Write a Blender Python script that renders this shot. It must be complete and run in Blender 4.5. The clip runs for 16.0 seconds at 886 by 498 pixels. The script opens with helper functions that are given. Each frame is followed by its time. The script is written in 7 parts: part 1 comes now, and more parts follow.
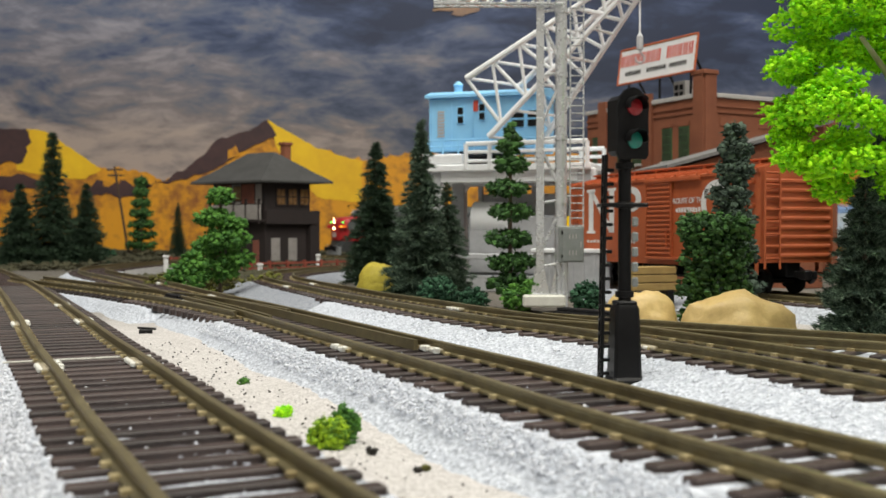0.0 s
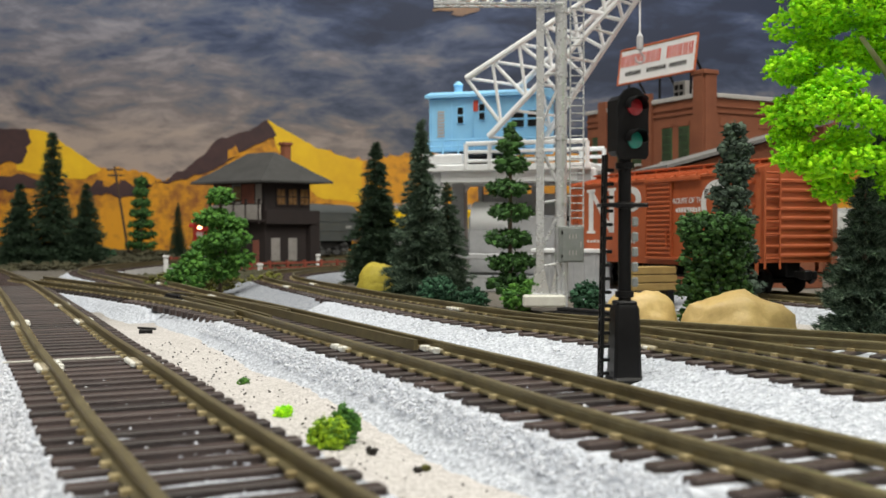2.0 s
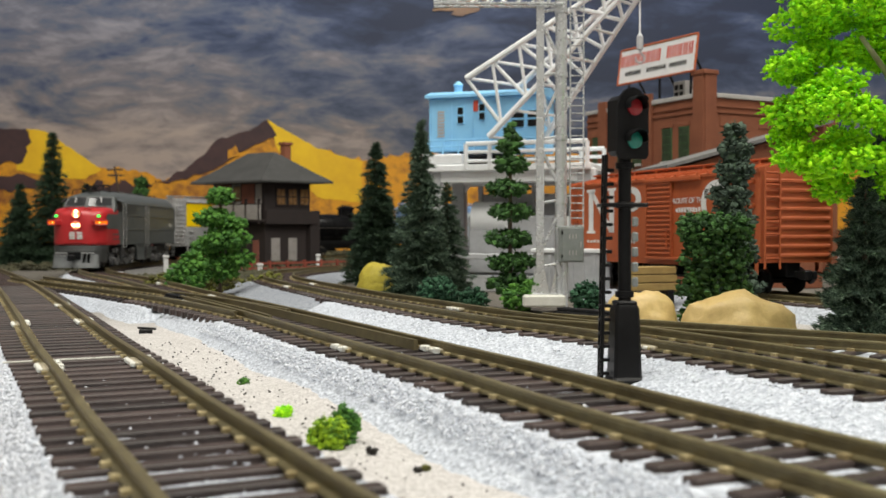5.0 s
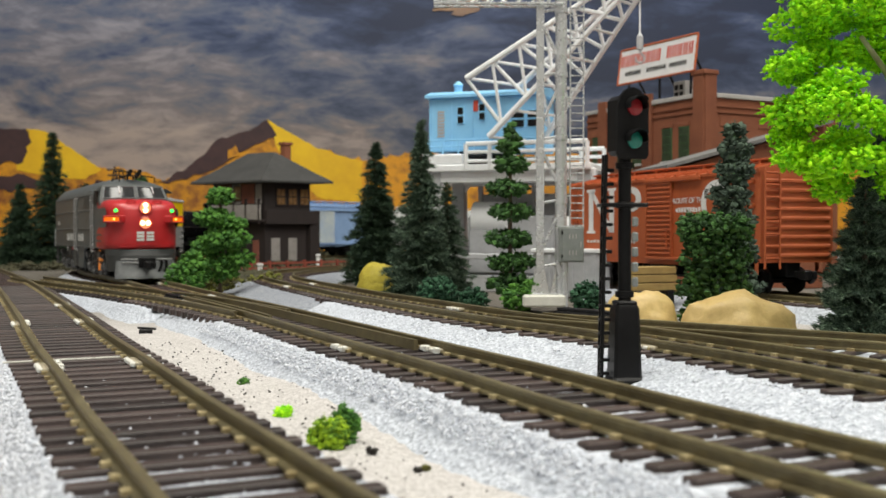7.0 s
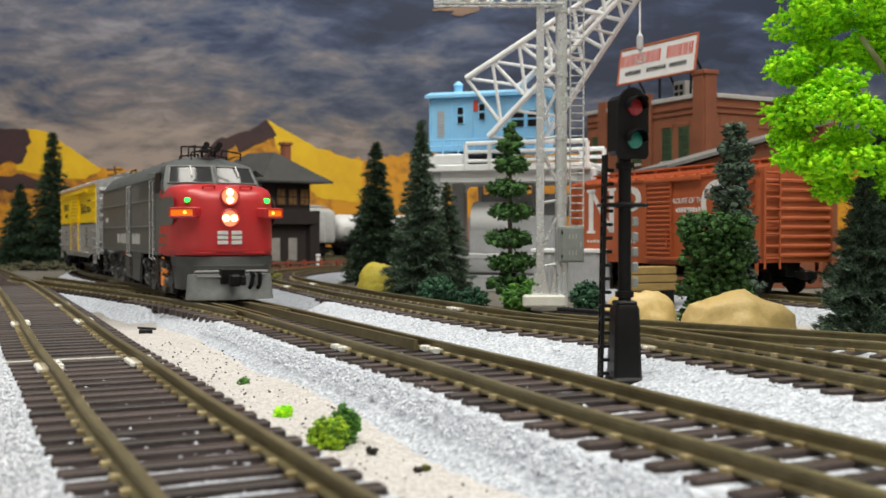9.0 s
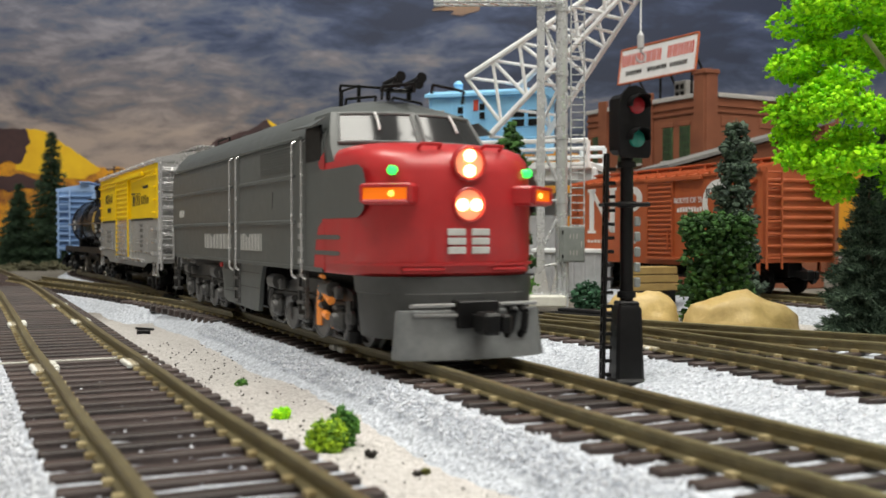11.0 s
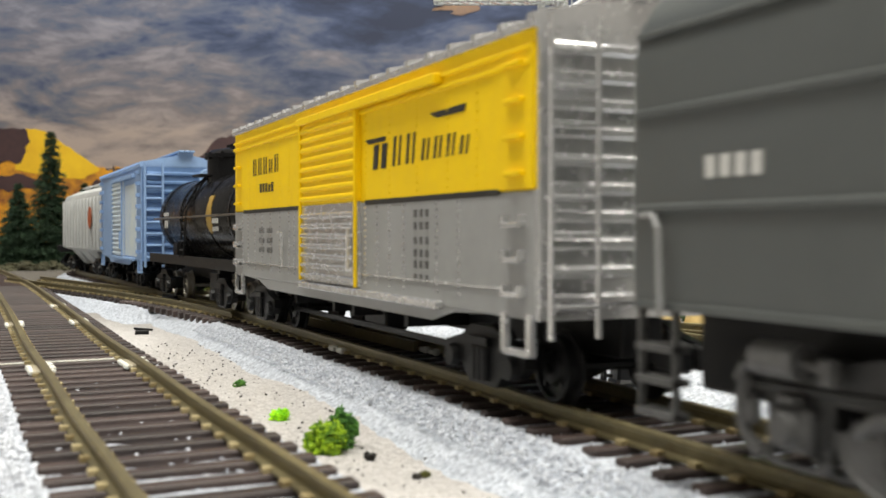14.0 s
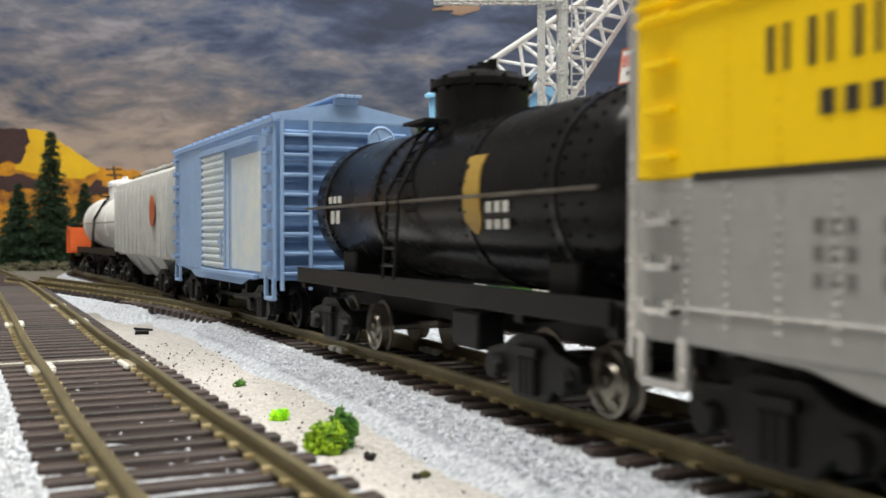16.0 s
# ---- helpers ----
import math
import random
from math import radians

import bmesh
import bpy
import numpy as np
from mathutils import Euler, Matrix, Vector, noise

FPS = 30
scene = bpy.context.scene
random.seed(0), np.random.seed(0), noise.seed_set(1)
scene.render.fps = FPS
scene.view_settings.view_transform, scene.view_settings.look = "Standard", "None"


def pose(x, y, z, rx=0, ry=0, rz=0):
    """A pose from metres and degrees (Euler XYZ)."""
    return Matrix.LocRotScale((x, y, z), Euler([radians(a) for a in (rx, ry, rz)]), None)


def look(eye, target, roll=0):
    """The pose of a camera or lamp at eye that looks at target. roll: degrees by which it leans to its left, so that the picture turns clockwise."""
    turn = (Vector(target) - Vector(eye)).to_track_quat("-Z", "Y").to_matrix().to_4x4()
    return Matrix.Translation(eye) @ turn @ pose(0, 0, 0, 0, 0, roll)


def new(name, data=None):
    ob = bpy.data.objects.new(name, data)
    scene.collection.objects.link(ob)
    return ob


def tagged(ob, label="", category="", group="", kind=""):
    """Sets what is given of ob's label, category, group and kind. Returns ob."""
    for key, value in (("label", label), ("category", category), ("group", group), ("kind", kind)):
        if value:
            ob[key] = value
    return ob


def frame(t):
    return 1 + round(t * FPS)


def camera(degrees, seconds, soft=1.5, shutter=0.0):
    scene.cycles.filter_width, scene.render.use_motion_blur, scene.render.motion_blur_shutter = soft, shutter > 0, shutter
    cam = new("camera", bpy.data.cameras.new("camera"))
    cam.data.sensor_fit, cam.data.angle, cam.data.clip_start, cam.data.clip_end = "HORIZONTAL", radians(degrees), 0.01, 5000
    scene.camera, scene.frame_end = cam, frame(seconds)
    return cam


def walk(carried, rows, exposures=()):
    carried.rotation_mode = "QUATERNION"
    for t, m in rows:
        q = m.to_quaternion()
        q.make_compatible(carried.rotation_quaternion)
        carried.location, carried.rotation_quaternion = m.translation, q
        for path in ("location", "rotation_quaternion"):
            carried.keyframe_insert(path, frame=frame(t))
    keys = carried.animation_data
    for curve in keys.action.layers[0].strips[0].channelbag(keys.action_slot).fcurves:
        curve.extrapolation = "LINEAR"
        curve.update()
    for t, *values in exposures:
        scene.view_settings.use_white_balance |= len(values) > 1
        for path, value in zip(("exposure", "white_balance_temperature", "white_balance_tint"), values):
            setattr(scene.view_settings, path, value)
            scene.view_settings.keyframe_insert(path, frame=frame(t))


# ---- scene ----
# A model railway in its true, small size. Lengths below are millimetres; U turns them into metres.
U = 0.001

cam = camera(45.93, 16.0, soft=1.6, shutter=0.35)
cam.data.dof.use_dof = True
cam.data.dof.focus_distance = 0.29
cam.data.dof.aperture_fstop = 50
TILT = 90 - math.degrees(math.atan(28 / 1850))
walk(cam, [(0, pose(0, 0, 27.7 * U, TILT)), (9.6, pose(0, 0, 27.7 * U, TILT)),
           (12.2, pose(0, 4.2 * U, 27.6 * U, TILT)), (16, pose(0, 4.2 * U, 27.6 * U, TILT))],
     exposures=[(0, -0.1, 6920, 7), (11.3, -0.06, 6920, 7), (12.1, 0.18, 6920, 7), (13.0, 0.34, 6920, 7), (14.0, 0.26, 6920, 7), (15.0, 0.12, 6920, 7), (16, 0.17, 6920, 7)])

# ---- light: white ceiling panels of the room ----
world = bpy.data.worlds.new("room_air")
world.use_nodes = True
world.node_tree.nodes["Background"].inputs[0].default_value = (0.9, 0.95, 1.0, 1)
world.node_tree.nodes["Background"].inputs[1].default_value = 0.25
scene.world = world


def ceiling_lamp(x, y, z, sx, sy, watts, aim):
    data = bpy.data.lights.new("ceiling_panel", "AREA")
    data.shape, data.size, data.size_y, data.energy = "RECTANGLE", sx * U, sy * U, watts
    data.color = (1.0, 0.99, 0.965)
    lamp = new("ceiling_panel", data)
    lamp.matrix_world = look((x * U, y * U, z * U), (aim[0] * U, aim[1] * U, aim[2] * U))
    return lamp


ceiling_lamp(-350, 190, 1250, 900, 300, 13.5, (-50, 400, 0))
ceiling_lamp(560, 400, 1300, 900, 300, 12.5, (120, 450, 0))
ceiling_lamp(260, -420, 1250, 900, 300, 10.5, (60, 300, 0))


# ---- materials ----
def mat(name, a, b=None, size=1.0, rough=0.6, metal=0.0, bump=0.0, fine=None, spec=0.5, cells=False, isle=0.0, rnd=0.0, spread=(0.35, 0.65), coat=0.0):
    """Two-scale noise between the colours a and b; size is the grain in millimetres."""
    m = bpy.data.materials.new(name)
    m.use_nodes = True
    nt, p = m.node_tree, m.node_tree.nodes["Principled BSDF"]
    b = b or tuple(c * 0.8 for c in a)
    N, link = nt.nodes.new, nt.links.new
    tc = N("ShaderNodeTexCoord")
    big, small = N("ShaderNodeTexNoise"), N("ShaderNodeTexNoise")
    big.inputs["Scale"].default_value, big.inputs["Detail"].default_value = 1000 / (size * 6), 4
    small.inputs["Scale"].default_value, small.inputs["Detail"].default_value = 1000 / (fine or size), 6
    small.inputs["Roughness"].default_value = 0.65
    for n in (big, small):
        link(tc.outputs["Object"], n.inputs["Vector"])
    mix = N("ShaderNodeMix")
    mix.data_type = "FLOAT"
    mix.inputs[0].default_value = 0.55
    link(big.outputs["Fac"], mix.inputs[2])
    link(small.outputs["Fac"], mix.inputs[3])
    height = small.outputs["Fac"]
    value = mix.outputs[0]
    if cells:
        v = N("ShaderNodeTexVoronoi")
        v.inputs["Scale"].default_value = 1000 / (fine or size)
        link(tc.outputs["Object"], v.inputs["Vector"])
        sep = N("ShaderNodeSeparateColor")
        link(v.outputs["Color"], sep.inputs[0])
        m2 = N("ShaderNodeMix")
        m2.data_type = "FLOAT"
        m2.inputs[0].default_value = 0.6
        link(mix.outputs[0], m2.inputs[2])
        link(sep.outputs[0], m2.inputs[3])
        value, height = m2.outputs[0], v.outputs["Distance"]
    for on, socket, kind in ((isle, "Random Per Island", "ShaderNodeNewGeometry"), (rnd, "Random", "ShaderNodeObjectInfo")):
        if on:
            g = N(kind)
            m3 = N("ShaderNodeMix")
            m3.data_type = "FLOAT"
            m3.inputs[0].default_value = on
            link(value, m3.inputs[2])
            link(g.outputs[socket], m3.inputs[3])
            value = m3.outputs[0]
    ramp = N("ShaderNodeValToRGB")
    ramp.color_ramp.elements[0].position, ramp.color_ramp.elements[1].position = spread
    ramp.color_ramp.elements[0].color, ramp.color_ramp.elements[1].color = (*b, 1), (*a, 1)
    link(value, ramp.inputs[0])
    link(ramp.outputs[0], p.inputs["Base Color"])
    mr = N("ShaderNodeMapRange")
    mr.inputs[3].default_value, mr.inputs[4].default_value = max(0.02, rough - 0.1), min(1, rough + 0.12)
    link(small.outputs["Fac"], mr.inputs[0])
    link(mr.outputs[0], p.inputs["Roughness"])
    p.inputs["Metallic"].default_value = metal
    p.inputs["Specular IOR Level"].default_value = spec
    p.inputs["Coat Weight"].default_value = coat
    if bump:
        bn = N("ShaderNodeBump")
        bn.inputs["Distance"].default_value = bump * U
        bn.inputs["Strength"].default_value = 0.8
        link(height, bn.inputs["Height"])
        link(bn.outputs[0], p.inputs["Normal"])
    return m


def glow(name, colour, strength):
    m = bpy.data.materials.new(name)
    m.use_nodes = True
    p = m.node_tree.nodes["Principled BSDF"]
    p.inputs["Base Color"].default_value = (*colour, 1)
    p.inputs["Emission Color"].default_value = (*colour, 1)
    p.inputs["Emission Strength"].default_value = strength
    p.inputs["Roughness"].default_value = 0.2
    return m


def glassy(name, tint, rough=0.05):
    m = bpy.data.materials.new(name)
    m.use_nodes = True
    p = m.node_tree.nodes["Principled BSDF"]
    p.inputs["Base Color"].default_value = (*tint, 1)
    p.inputs["Roughness"].default_value = rough
    p.inputs["Specular IOR Level"].default_value = 0.4
    return m


BALLAST = mat("pale_ballast", (0.60, 0.635, 0.70), (0.34, 0.37, 0.43), 1.6, 0.9, bump=0.5, fine=0.75, cells=True, spread=(0.15, 0.75))
# darker copy of the pale ballast: shade on the bank's side, held in the colour
SHADEBALLAST = mat("shaded_grey_bank", (0.31, 0.33, 0.37), (0.19, 0.205, 0.24), 1.8, 0.9, bump=0.5, fine=0.8, cells=True, spread=(0.15, 0.75))
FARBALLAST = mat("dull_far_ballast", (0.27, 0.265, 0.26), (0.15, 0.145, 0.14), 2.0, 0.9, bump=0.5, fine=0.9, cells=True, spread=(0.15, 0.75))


def sand_ground():
    """Beige sand near the front edge that gives way to grey-brown scenic earth further in."""
    m = mat("beige_sand", (0.57, 0.545, 0.53), (0.35, 0.33, 0.318), 1.5, 0.92, bump=0.3, fine=0.5, cells=True, spread=(0.15, 0.7))
    nt = m.node_tree
    p = nt.nodes["Principled BSDF"]
    sand = p.inputs["Base Color"].links[0].from_socket
    tc, sep, wob = nt.nodes.new("ShaderNodeTexCoord"), nt.nodes.new("ShaderNodeSeparateXYZ"), nt.nodes.new("ShaderNodeTexNoise")
    wob.inputs["Scale"].default_value = 14
    nt.links.new(tc.outputs["Object"], sep.inputs[0])
    nt.links.new(tc.outputs["Object"], wob.inputs["Vector"])
    shift = nt.nodes.new("ShaderNodeMath")
    shift.operation = "MULTIPLY_ADD"
    shift.inputs[1].default_value = 0.12
    nt.links.new(wob.outputs["Fac"], shift.inputs[0])
    nt.links.new(sep.outputs[1], shift.inputs[2])
    edge = nt.nodes.new("ShaderNodeMapRange")
    edge.inputs[1].default_value, edge.inputs[2].default_value = 0.40, 0.50
    nt.links.new(shift.outputs[0], edge.inputs[0])
    mix = nt.nodes.new("ShaderNodeMix")
    mix.data_type = "RGBA"
    nt.links.new(edge.outputs[0], mix.inputs["Factor"])
    nt.links.new(sand, mix.inputs[6])
    mix.inputs[7].default_value = (0.13, 0.118, 0.10, 1)
    nt.links.new(mix.outputs[2], p.inputs["Base Color"])
    return m


SAND = sand_ground()
TIE = mat("brown_plastic_tie", (0.066, 0.045, 0.040), (0.026, 0.018, 0.016), 0.9, 0.5, bump=0.15, rnd=0.35, spec=0.4)
RAIL = mat("weathered_brass_rail", (0.235, 0.20, 0.105), (0.13, 0.105, 0.055), 2.0, 0.42, metal=0.5, bump=0.03)
SPIKE = mat("tarnished_spike", (0.52, 0.43, 0.24), (0.30, 0.23, 0.11), 0.8, 0.5, metal=0.3, isle=0.5)
JOINER = mat("pale_rail_joiner", (0.62, 0.56, 0.42), (0.30, 0.25, 0.17), 0.8, 0.6, bump=0.2)
BLACK = mat("black_plastic", (0.009, 0.009, 0.0095), (0.005, 0.005, 0.0055), 1.2, 0.40, bump=0.03, spec=0.2)
DARKGREY = mat("dark_loco_grey", (0.092, 0.101, 0.100), (0.075, 0.083, 0.082), 3.0, 0.44, bump=0.015)
PILOTGREY = mat("dark_pilot_grey", (0.046, 0.048, 0.048), (0.030, 0.032, 0.032), 2.5, 0.42, bump=0.03)
TRUCKDARK = mat("dark_cast_truck_frame", (0.040, 0.041, 0.041), (0.018, 0.018, 0.019), 1.5, 0.42, bump=0.05)
UNDER = mat("dull_underframe_grey", (0.125, 0.125, 0.123), (0.045, 0.045, 0.046), 1.5, 0.45, bump=0.05)
RED = mat("scarlet_enamel", (0.50, 0.022, 0.026), (0.40, 0.016, 0.02), 4.0, 0.38, coat=0.2)
SILVER = mat("silver_paint", (0.78, 0.78, 0.78), (0.62, 0.62, 0.63), 1.5, 0.24, metal=0.7, bump=0.02)
LIGHTGREY = mat("light_grey_paint", (0.325, 0.33, 0.33), (0.27, 0.275, 0.275), 3.0, 0.42, bump=0.01)
YELLOW = mat("warm_yellow_paint", (0.93, 0.63, 0.004), (0.86, 0.57, 0.004), 3.0, 0.55, spec=0.3)
WHITE = mat("white_paint", (0.80, 0.80, 0.80), (0.66, 0.66, 0.67), 2.0, 0.5)
LETTER = mat("grey_white_lettering", (0.62, 0.62, 0.60), (0.5, 0.5, 0.48), 1.0, 0.6)
INK = mat("black_lettering", (0.02, 0.018, 0.014), (0.012, 0.011, 0.01), 1.0, 0.6)
BLUECAR = mat("pale_blue_car_paint", (0.28, 0.42, 0.66), (0.21, 0.33, 0.55), 3.0, 0.55)
CREAM = mat("cream_weathered_panel", (0.66, 0.70, 0.66), (0.45, 0.55, 0.68), 4.0, 0.6)
# the car's pale blue darkened: shade on its end walls, put into the colour
BLUESHADE = mat("shaded_blue_car_end", (0.13, 0.24, 0.45), (0.08, 0.16, 0.33), 3.0, 0.55)
BOXRED = mat("freight_car_red", (0.47, 0.112, 0.036), (0.38, 0.082, 0.026), 3.0, 0.55)
TANKBLACK = mat("satin_black_tank", (0.007, 0.007, 0.008), (0.004, 0.004, 0.0045), 3.0, 0.24, spec=0.18)
STEEL = mat("bright_wheel_steel", (0.42, 0.39, 0.34), (0.20, 0.18, 0.16), 1.0, 0.32, metal=1.0)
PLOUGH = mat("mid_grey_plough", (0.17, 0.178, 0.18), (0.11, 0.117, 0.12), 2.0, 0.5)
GOLD = mat("dull_gold_emblem", (0.42, 0.27, 0.05), (0.30, 0.19, 0.04), 1.0, 0.5)
ORANGE = mat("orange_paint", (0.75, 0.13, 0.02), (0.6, 0.1, 0.02), 2.0, 0.5)
HOPPER = mat("pale_grey_hopper", (0.55, 0.56, 0.55), (0.43, 0.44, 0.44), 3.0, 0.6)
LAMP_WHITE = glow("headlight_glow", (1.0, 0.66, 0.33), 11)
LAMP_AMBER = glow("amber_number_board", (1.0, 0.20, 0.008), 0.42)
LAMP_SPOT = glow("amber_bulb_spot", (1.0, 0.50, 0.08), 3.0)
LAMP_GREEN = glow("green_marker", (0.02, 1.0, 0.12), 2.2)
BOWL_HALO = glow("reflector_halo", (1.0, 0.36, 0.20), 0.45)
LAMPLIT = glow("lamplit_gear_glow", (0.80, 0.27, 0.06), 0.24)
POOL_GLOW = glow("ground_pool_glow", (1.0, 0.42, 0.12), 110)
GLASS = glassy("dark_window_glass", (0.03, 0.032, 0.034), 0.10)


# ---- mesh helpers (millimetres) ----
def part(name, bm, material, parent=None, label="", smooth=True):
    bmesh.ops.scale(bm, vec=(U, U, U), verts=bm.verts)
    bmesh.ops.recalc_face_normals(bm, faces=bm.faces)
    me = bpy.data.meshes.new(name)
    bm.to_mesh(me)
    bm.free()
    me.materials.append(material)
    if smooth:
        me.polygons.foreach_set("use_smooth", [True] * len(me.polygons))
        me.set_sharp_from_angle(angle=radians(32))
    ob = new(name, me)
    ob.parent = parent
    if label:
        tagged(ob, label)
    return ob


def thing(name, label, category, x=0, y=0, z=0, rz=0, group="", kind=""):
    ob = new(name)
    ob.empty_display_size = 0.01
    ob.matrix_basis = pose(x * U, y * U, z * U, 0, 0, rz)
    return tagged(ob, label, category, group, kind)


def B():
    return bmesh.new()


def box(bm, x0, x1, y0, y1, z0, z1, bevel=0.0, m=None):
    r = bmesh.ops.create_cube(bm, size=1)
    vs = r["verts"]
    for v in vs:
        v.co = ((x0 + x1) / 2 + v.co.x * (x1 - x0), (y0 + y1) / 2 + v.co.y * (y1 - y0), (z0 + z1) / 2 + v.co.z * (z1 - z0))
    if m:
        for v in vs:
            v.co = m @ v.co
    if bevel:
        es = list({e for v in vs for e in v.link_edges})
        bmesh.ops.bevel(bm, geom=es, offset=bevel, segments=1, affect="EDGES")
    return bm


def rod(bm, p, q, r0, r1=None, n=8):
    p, q = Vector(p), Vector(q)
    r1 = r0 if r1 is None else r1
    d = q - p
    rot = d.to_track_quat("Z", "Y").to_matrix()
    a, b = [], []
    for i in range(n):
        w = 2 * math.pi * (i + 0.5) / n
        e = rot @ Vector((math.cos(w), math.sin(w), 0))
        a.append(bm.verts.new(p + e * r0))
        b.append(bm.verts.new(q + e * r1))
    for i in range(n):
        j = (i + 1) % n
        bm.faces.new((a[i], a[j], b[j], b[i]))
    bm.faces.new(a[::-1])
    bm.faces.new(b)
    return bm


def pipe(bm, pts, r, n=6):
    for p, q in zip(pts, pts[1:]):
        rod(bm, p, q, r, r, n)
    return bm


def loft(bm, rings, cap=True, closed=True):
    vr = [[bm.verts.new(p) for p in ring] for ring in rings]
    n = len(vr[0])
    for a, b in zip(vr, vr[1:]):
        for i in range(n if closed else n - 1):
            j = (i + 1) % n
            bm.faces.new((a[i], a[j], b[j], b[i]))
    if cap and closed:
        bm.faces.new(vr[0][::-1])
        bm.faces.new(vr[-1])
    return bm


def lathe(bm, profile, n=20, m=None):
    rings = []
    for r, z in profile:
        rings.append([Vector((r * math.cos(2 * math.pi * i / n), r * math.sin(2 * math.pi * i / n), z)) for i in range(n)])
    if m:
        rings = [[m @ p for p in ring] for ring in rings]
    return loft(bm, rings)


def plate(bm, pts, off):
    """A flat polygon pts made solid along the vector off."""
    off = Vector(off)
    return loft(bm, [[Vector(p) for p in pts], [Vector(p) + off for p in pts]])


# ---- lines of the tracks ----
def spline(points, step=1.0):
    P = [np.array(p, float) for p in points]
    P = [2 * P[0] - P[1]] + P + [2 * P[-1] - P[-2]]
    out = []
    for i in range(1, len(P) - 2):
        p0, p1, p2, p3 = P[i - 1:i + 3]
        t0 = 0
        t1 = np.linalg.norm(p1 - p0) ** 0.5
        t2 = t1 + np.linalg.norm(p2 - p1) ** 0.5
        t3 = t2 + np.linalg.norm(p3 - p2) ** 0.5
        for t in np.linspace(t1, t2, 40, endpoint=False):
            a1 = (t1 - t) / (t1 - t0) * p0 + (t - t0) / (t1 - t0) * p1
            a2 = (t2 - t) / (t2 - t1) * p1 + (t - t1) / (t2 - t1) * p2
            a3 = (t3 - t) / (t3 - t2) * p2 + (t - t2) / (t3 - t2) * p3
            b1 = (t2 - t) / (t2 - t0) * a1 + (t - t0) / (t2 - t0) * a2
            b2 = (t3 - t) / (t3 - t1) * a2 + (t - t1) / (t3 - t1) * a3
            out.append((t2 - t) / (t2 - t1) * b1 + (t - t1) / (t2 - t1) * b2)
    out.append(P[-2])
    return np.array(out)


class Line:
    def __init__(self, points, start=0.0):
        self.q = spline(points)
        self.s = start + np.r_[0, np.cumsum(np.linalg.norm(np.diff(self.q, axis=0), axis=1))]
        self.length = self.s[-1]

    def at(self, s):
        return np.array([np.interp(s, self.s, self.q[:, 0]), np.interp(s, self.s, self.q[:, 1])])

    def way(self, s):
        s = min(max(s, self.s[0] + 1.6), self.length - 1.6)
        d = self.at(s + 1.5) - self.at(s - 1.5)
        return d / np.linalg.norm(d)

    def off(self, s, o, z=0.0):
        c, w = self.at(s), self.way(s)
        return Vector((c[0] - w[1] * o, c[1] + w[0] * o, z))


MAIN = Line([(975, 1215), (800, 1215), (400, 1215), (220, 1215), (100, 1212), (2, 1183), (-70, 1136), (-139, 1079), (-190, 1011), (-229, 931), (-244, 859),
             (-247, 788), (-239, 714), (-210, 643), (-176, 579), (-135, 495), (-98, 415), (-62, 342), (-16, 242), (10, 186), (25, 150), (43, 111),
             (75, 42), (200, -240)], -175.0)
LEFT = Line([(25, 8), (-25, 113), (-41, 146), (-59, 185), (-85, 240), (-115, 306), (-155, 393), (-205, 500), (-285, 660), (-400, 880), (-520, 1100)])
PASSING = Line([(190, -60), (110, 105), (80, 173), (72, 197), (66, 213), (58, 231), (39, 271), (26, 292), (10, 324), (-10, 369), (-35, 425), (-50, 465),
                (-71, 520), (-94, 596), (-98, 660), (-80, 740), (-40, 800), (30, 840), (120, 850), (500, 850)])
SIDING = Line([(-10, 369), (12, 324), (33, 297), (55, 276), (79, 254), (102, 234), (150, 190), (260, 90)])
FREIGHT = Line([(260, 87), (178, 302), (138, 406), (88, 534), (30, 690), (-20, 850)])
LINK = Line([(-16, 242), (-40, 292), (-64, 338), (-92, 385), (-130, 440), (-190, 520), (-262, 622)])

TIE_TOP, RAIL_TOP = 1.6, 4.0


def span(line, y0, y1):
    ss = [s for s in np.arange(0, line.length, 3.0) if y0 <= line.at(s)[1] <= y1]
    return min(ss), max(ss)


# ---- setting: table, room, backdrop ----
def ground_height(x, y):
    return -4.2 + 1.3 * noise.noise(Vector((x * 0.03, y * 0.03, 0))) + 0.35 * noise.noise(Vector((x * 0.25, y * 0.25, 5)))


def make_ground():
    bm = B()
    xs = np.r_[np.arange(-1020, -420, 60), np.arange(-420, -150, 12), np.arange(-150, 170, 2.5), np.arange(170, 460, 12), np.arange(460, 1030, 60)]
    ys = np.r_[np.arange(-740, 40, 60), np.arange(40, 330, 2.5), np.arange(330, 700, 8), np.arange(700, 1520, 30)]
    grid = [[bm.verts.new((x, y, ground_height(x, y))) for x in xs] for y in ys]
    for r0, r1 in zip(grid, grid[1:]):
        for i in range(len(xs) - 1):
            bm.faces.new((r0[i], r0[i + 1], r1[i + 1], r1[i]))
    tagged(part("ground", bm, SAND), "beige-white sandy scenic ground of the layout", "ground", kind="structure")


make_ground()


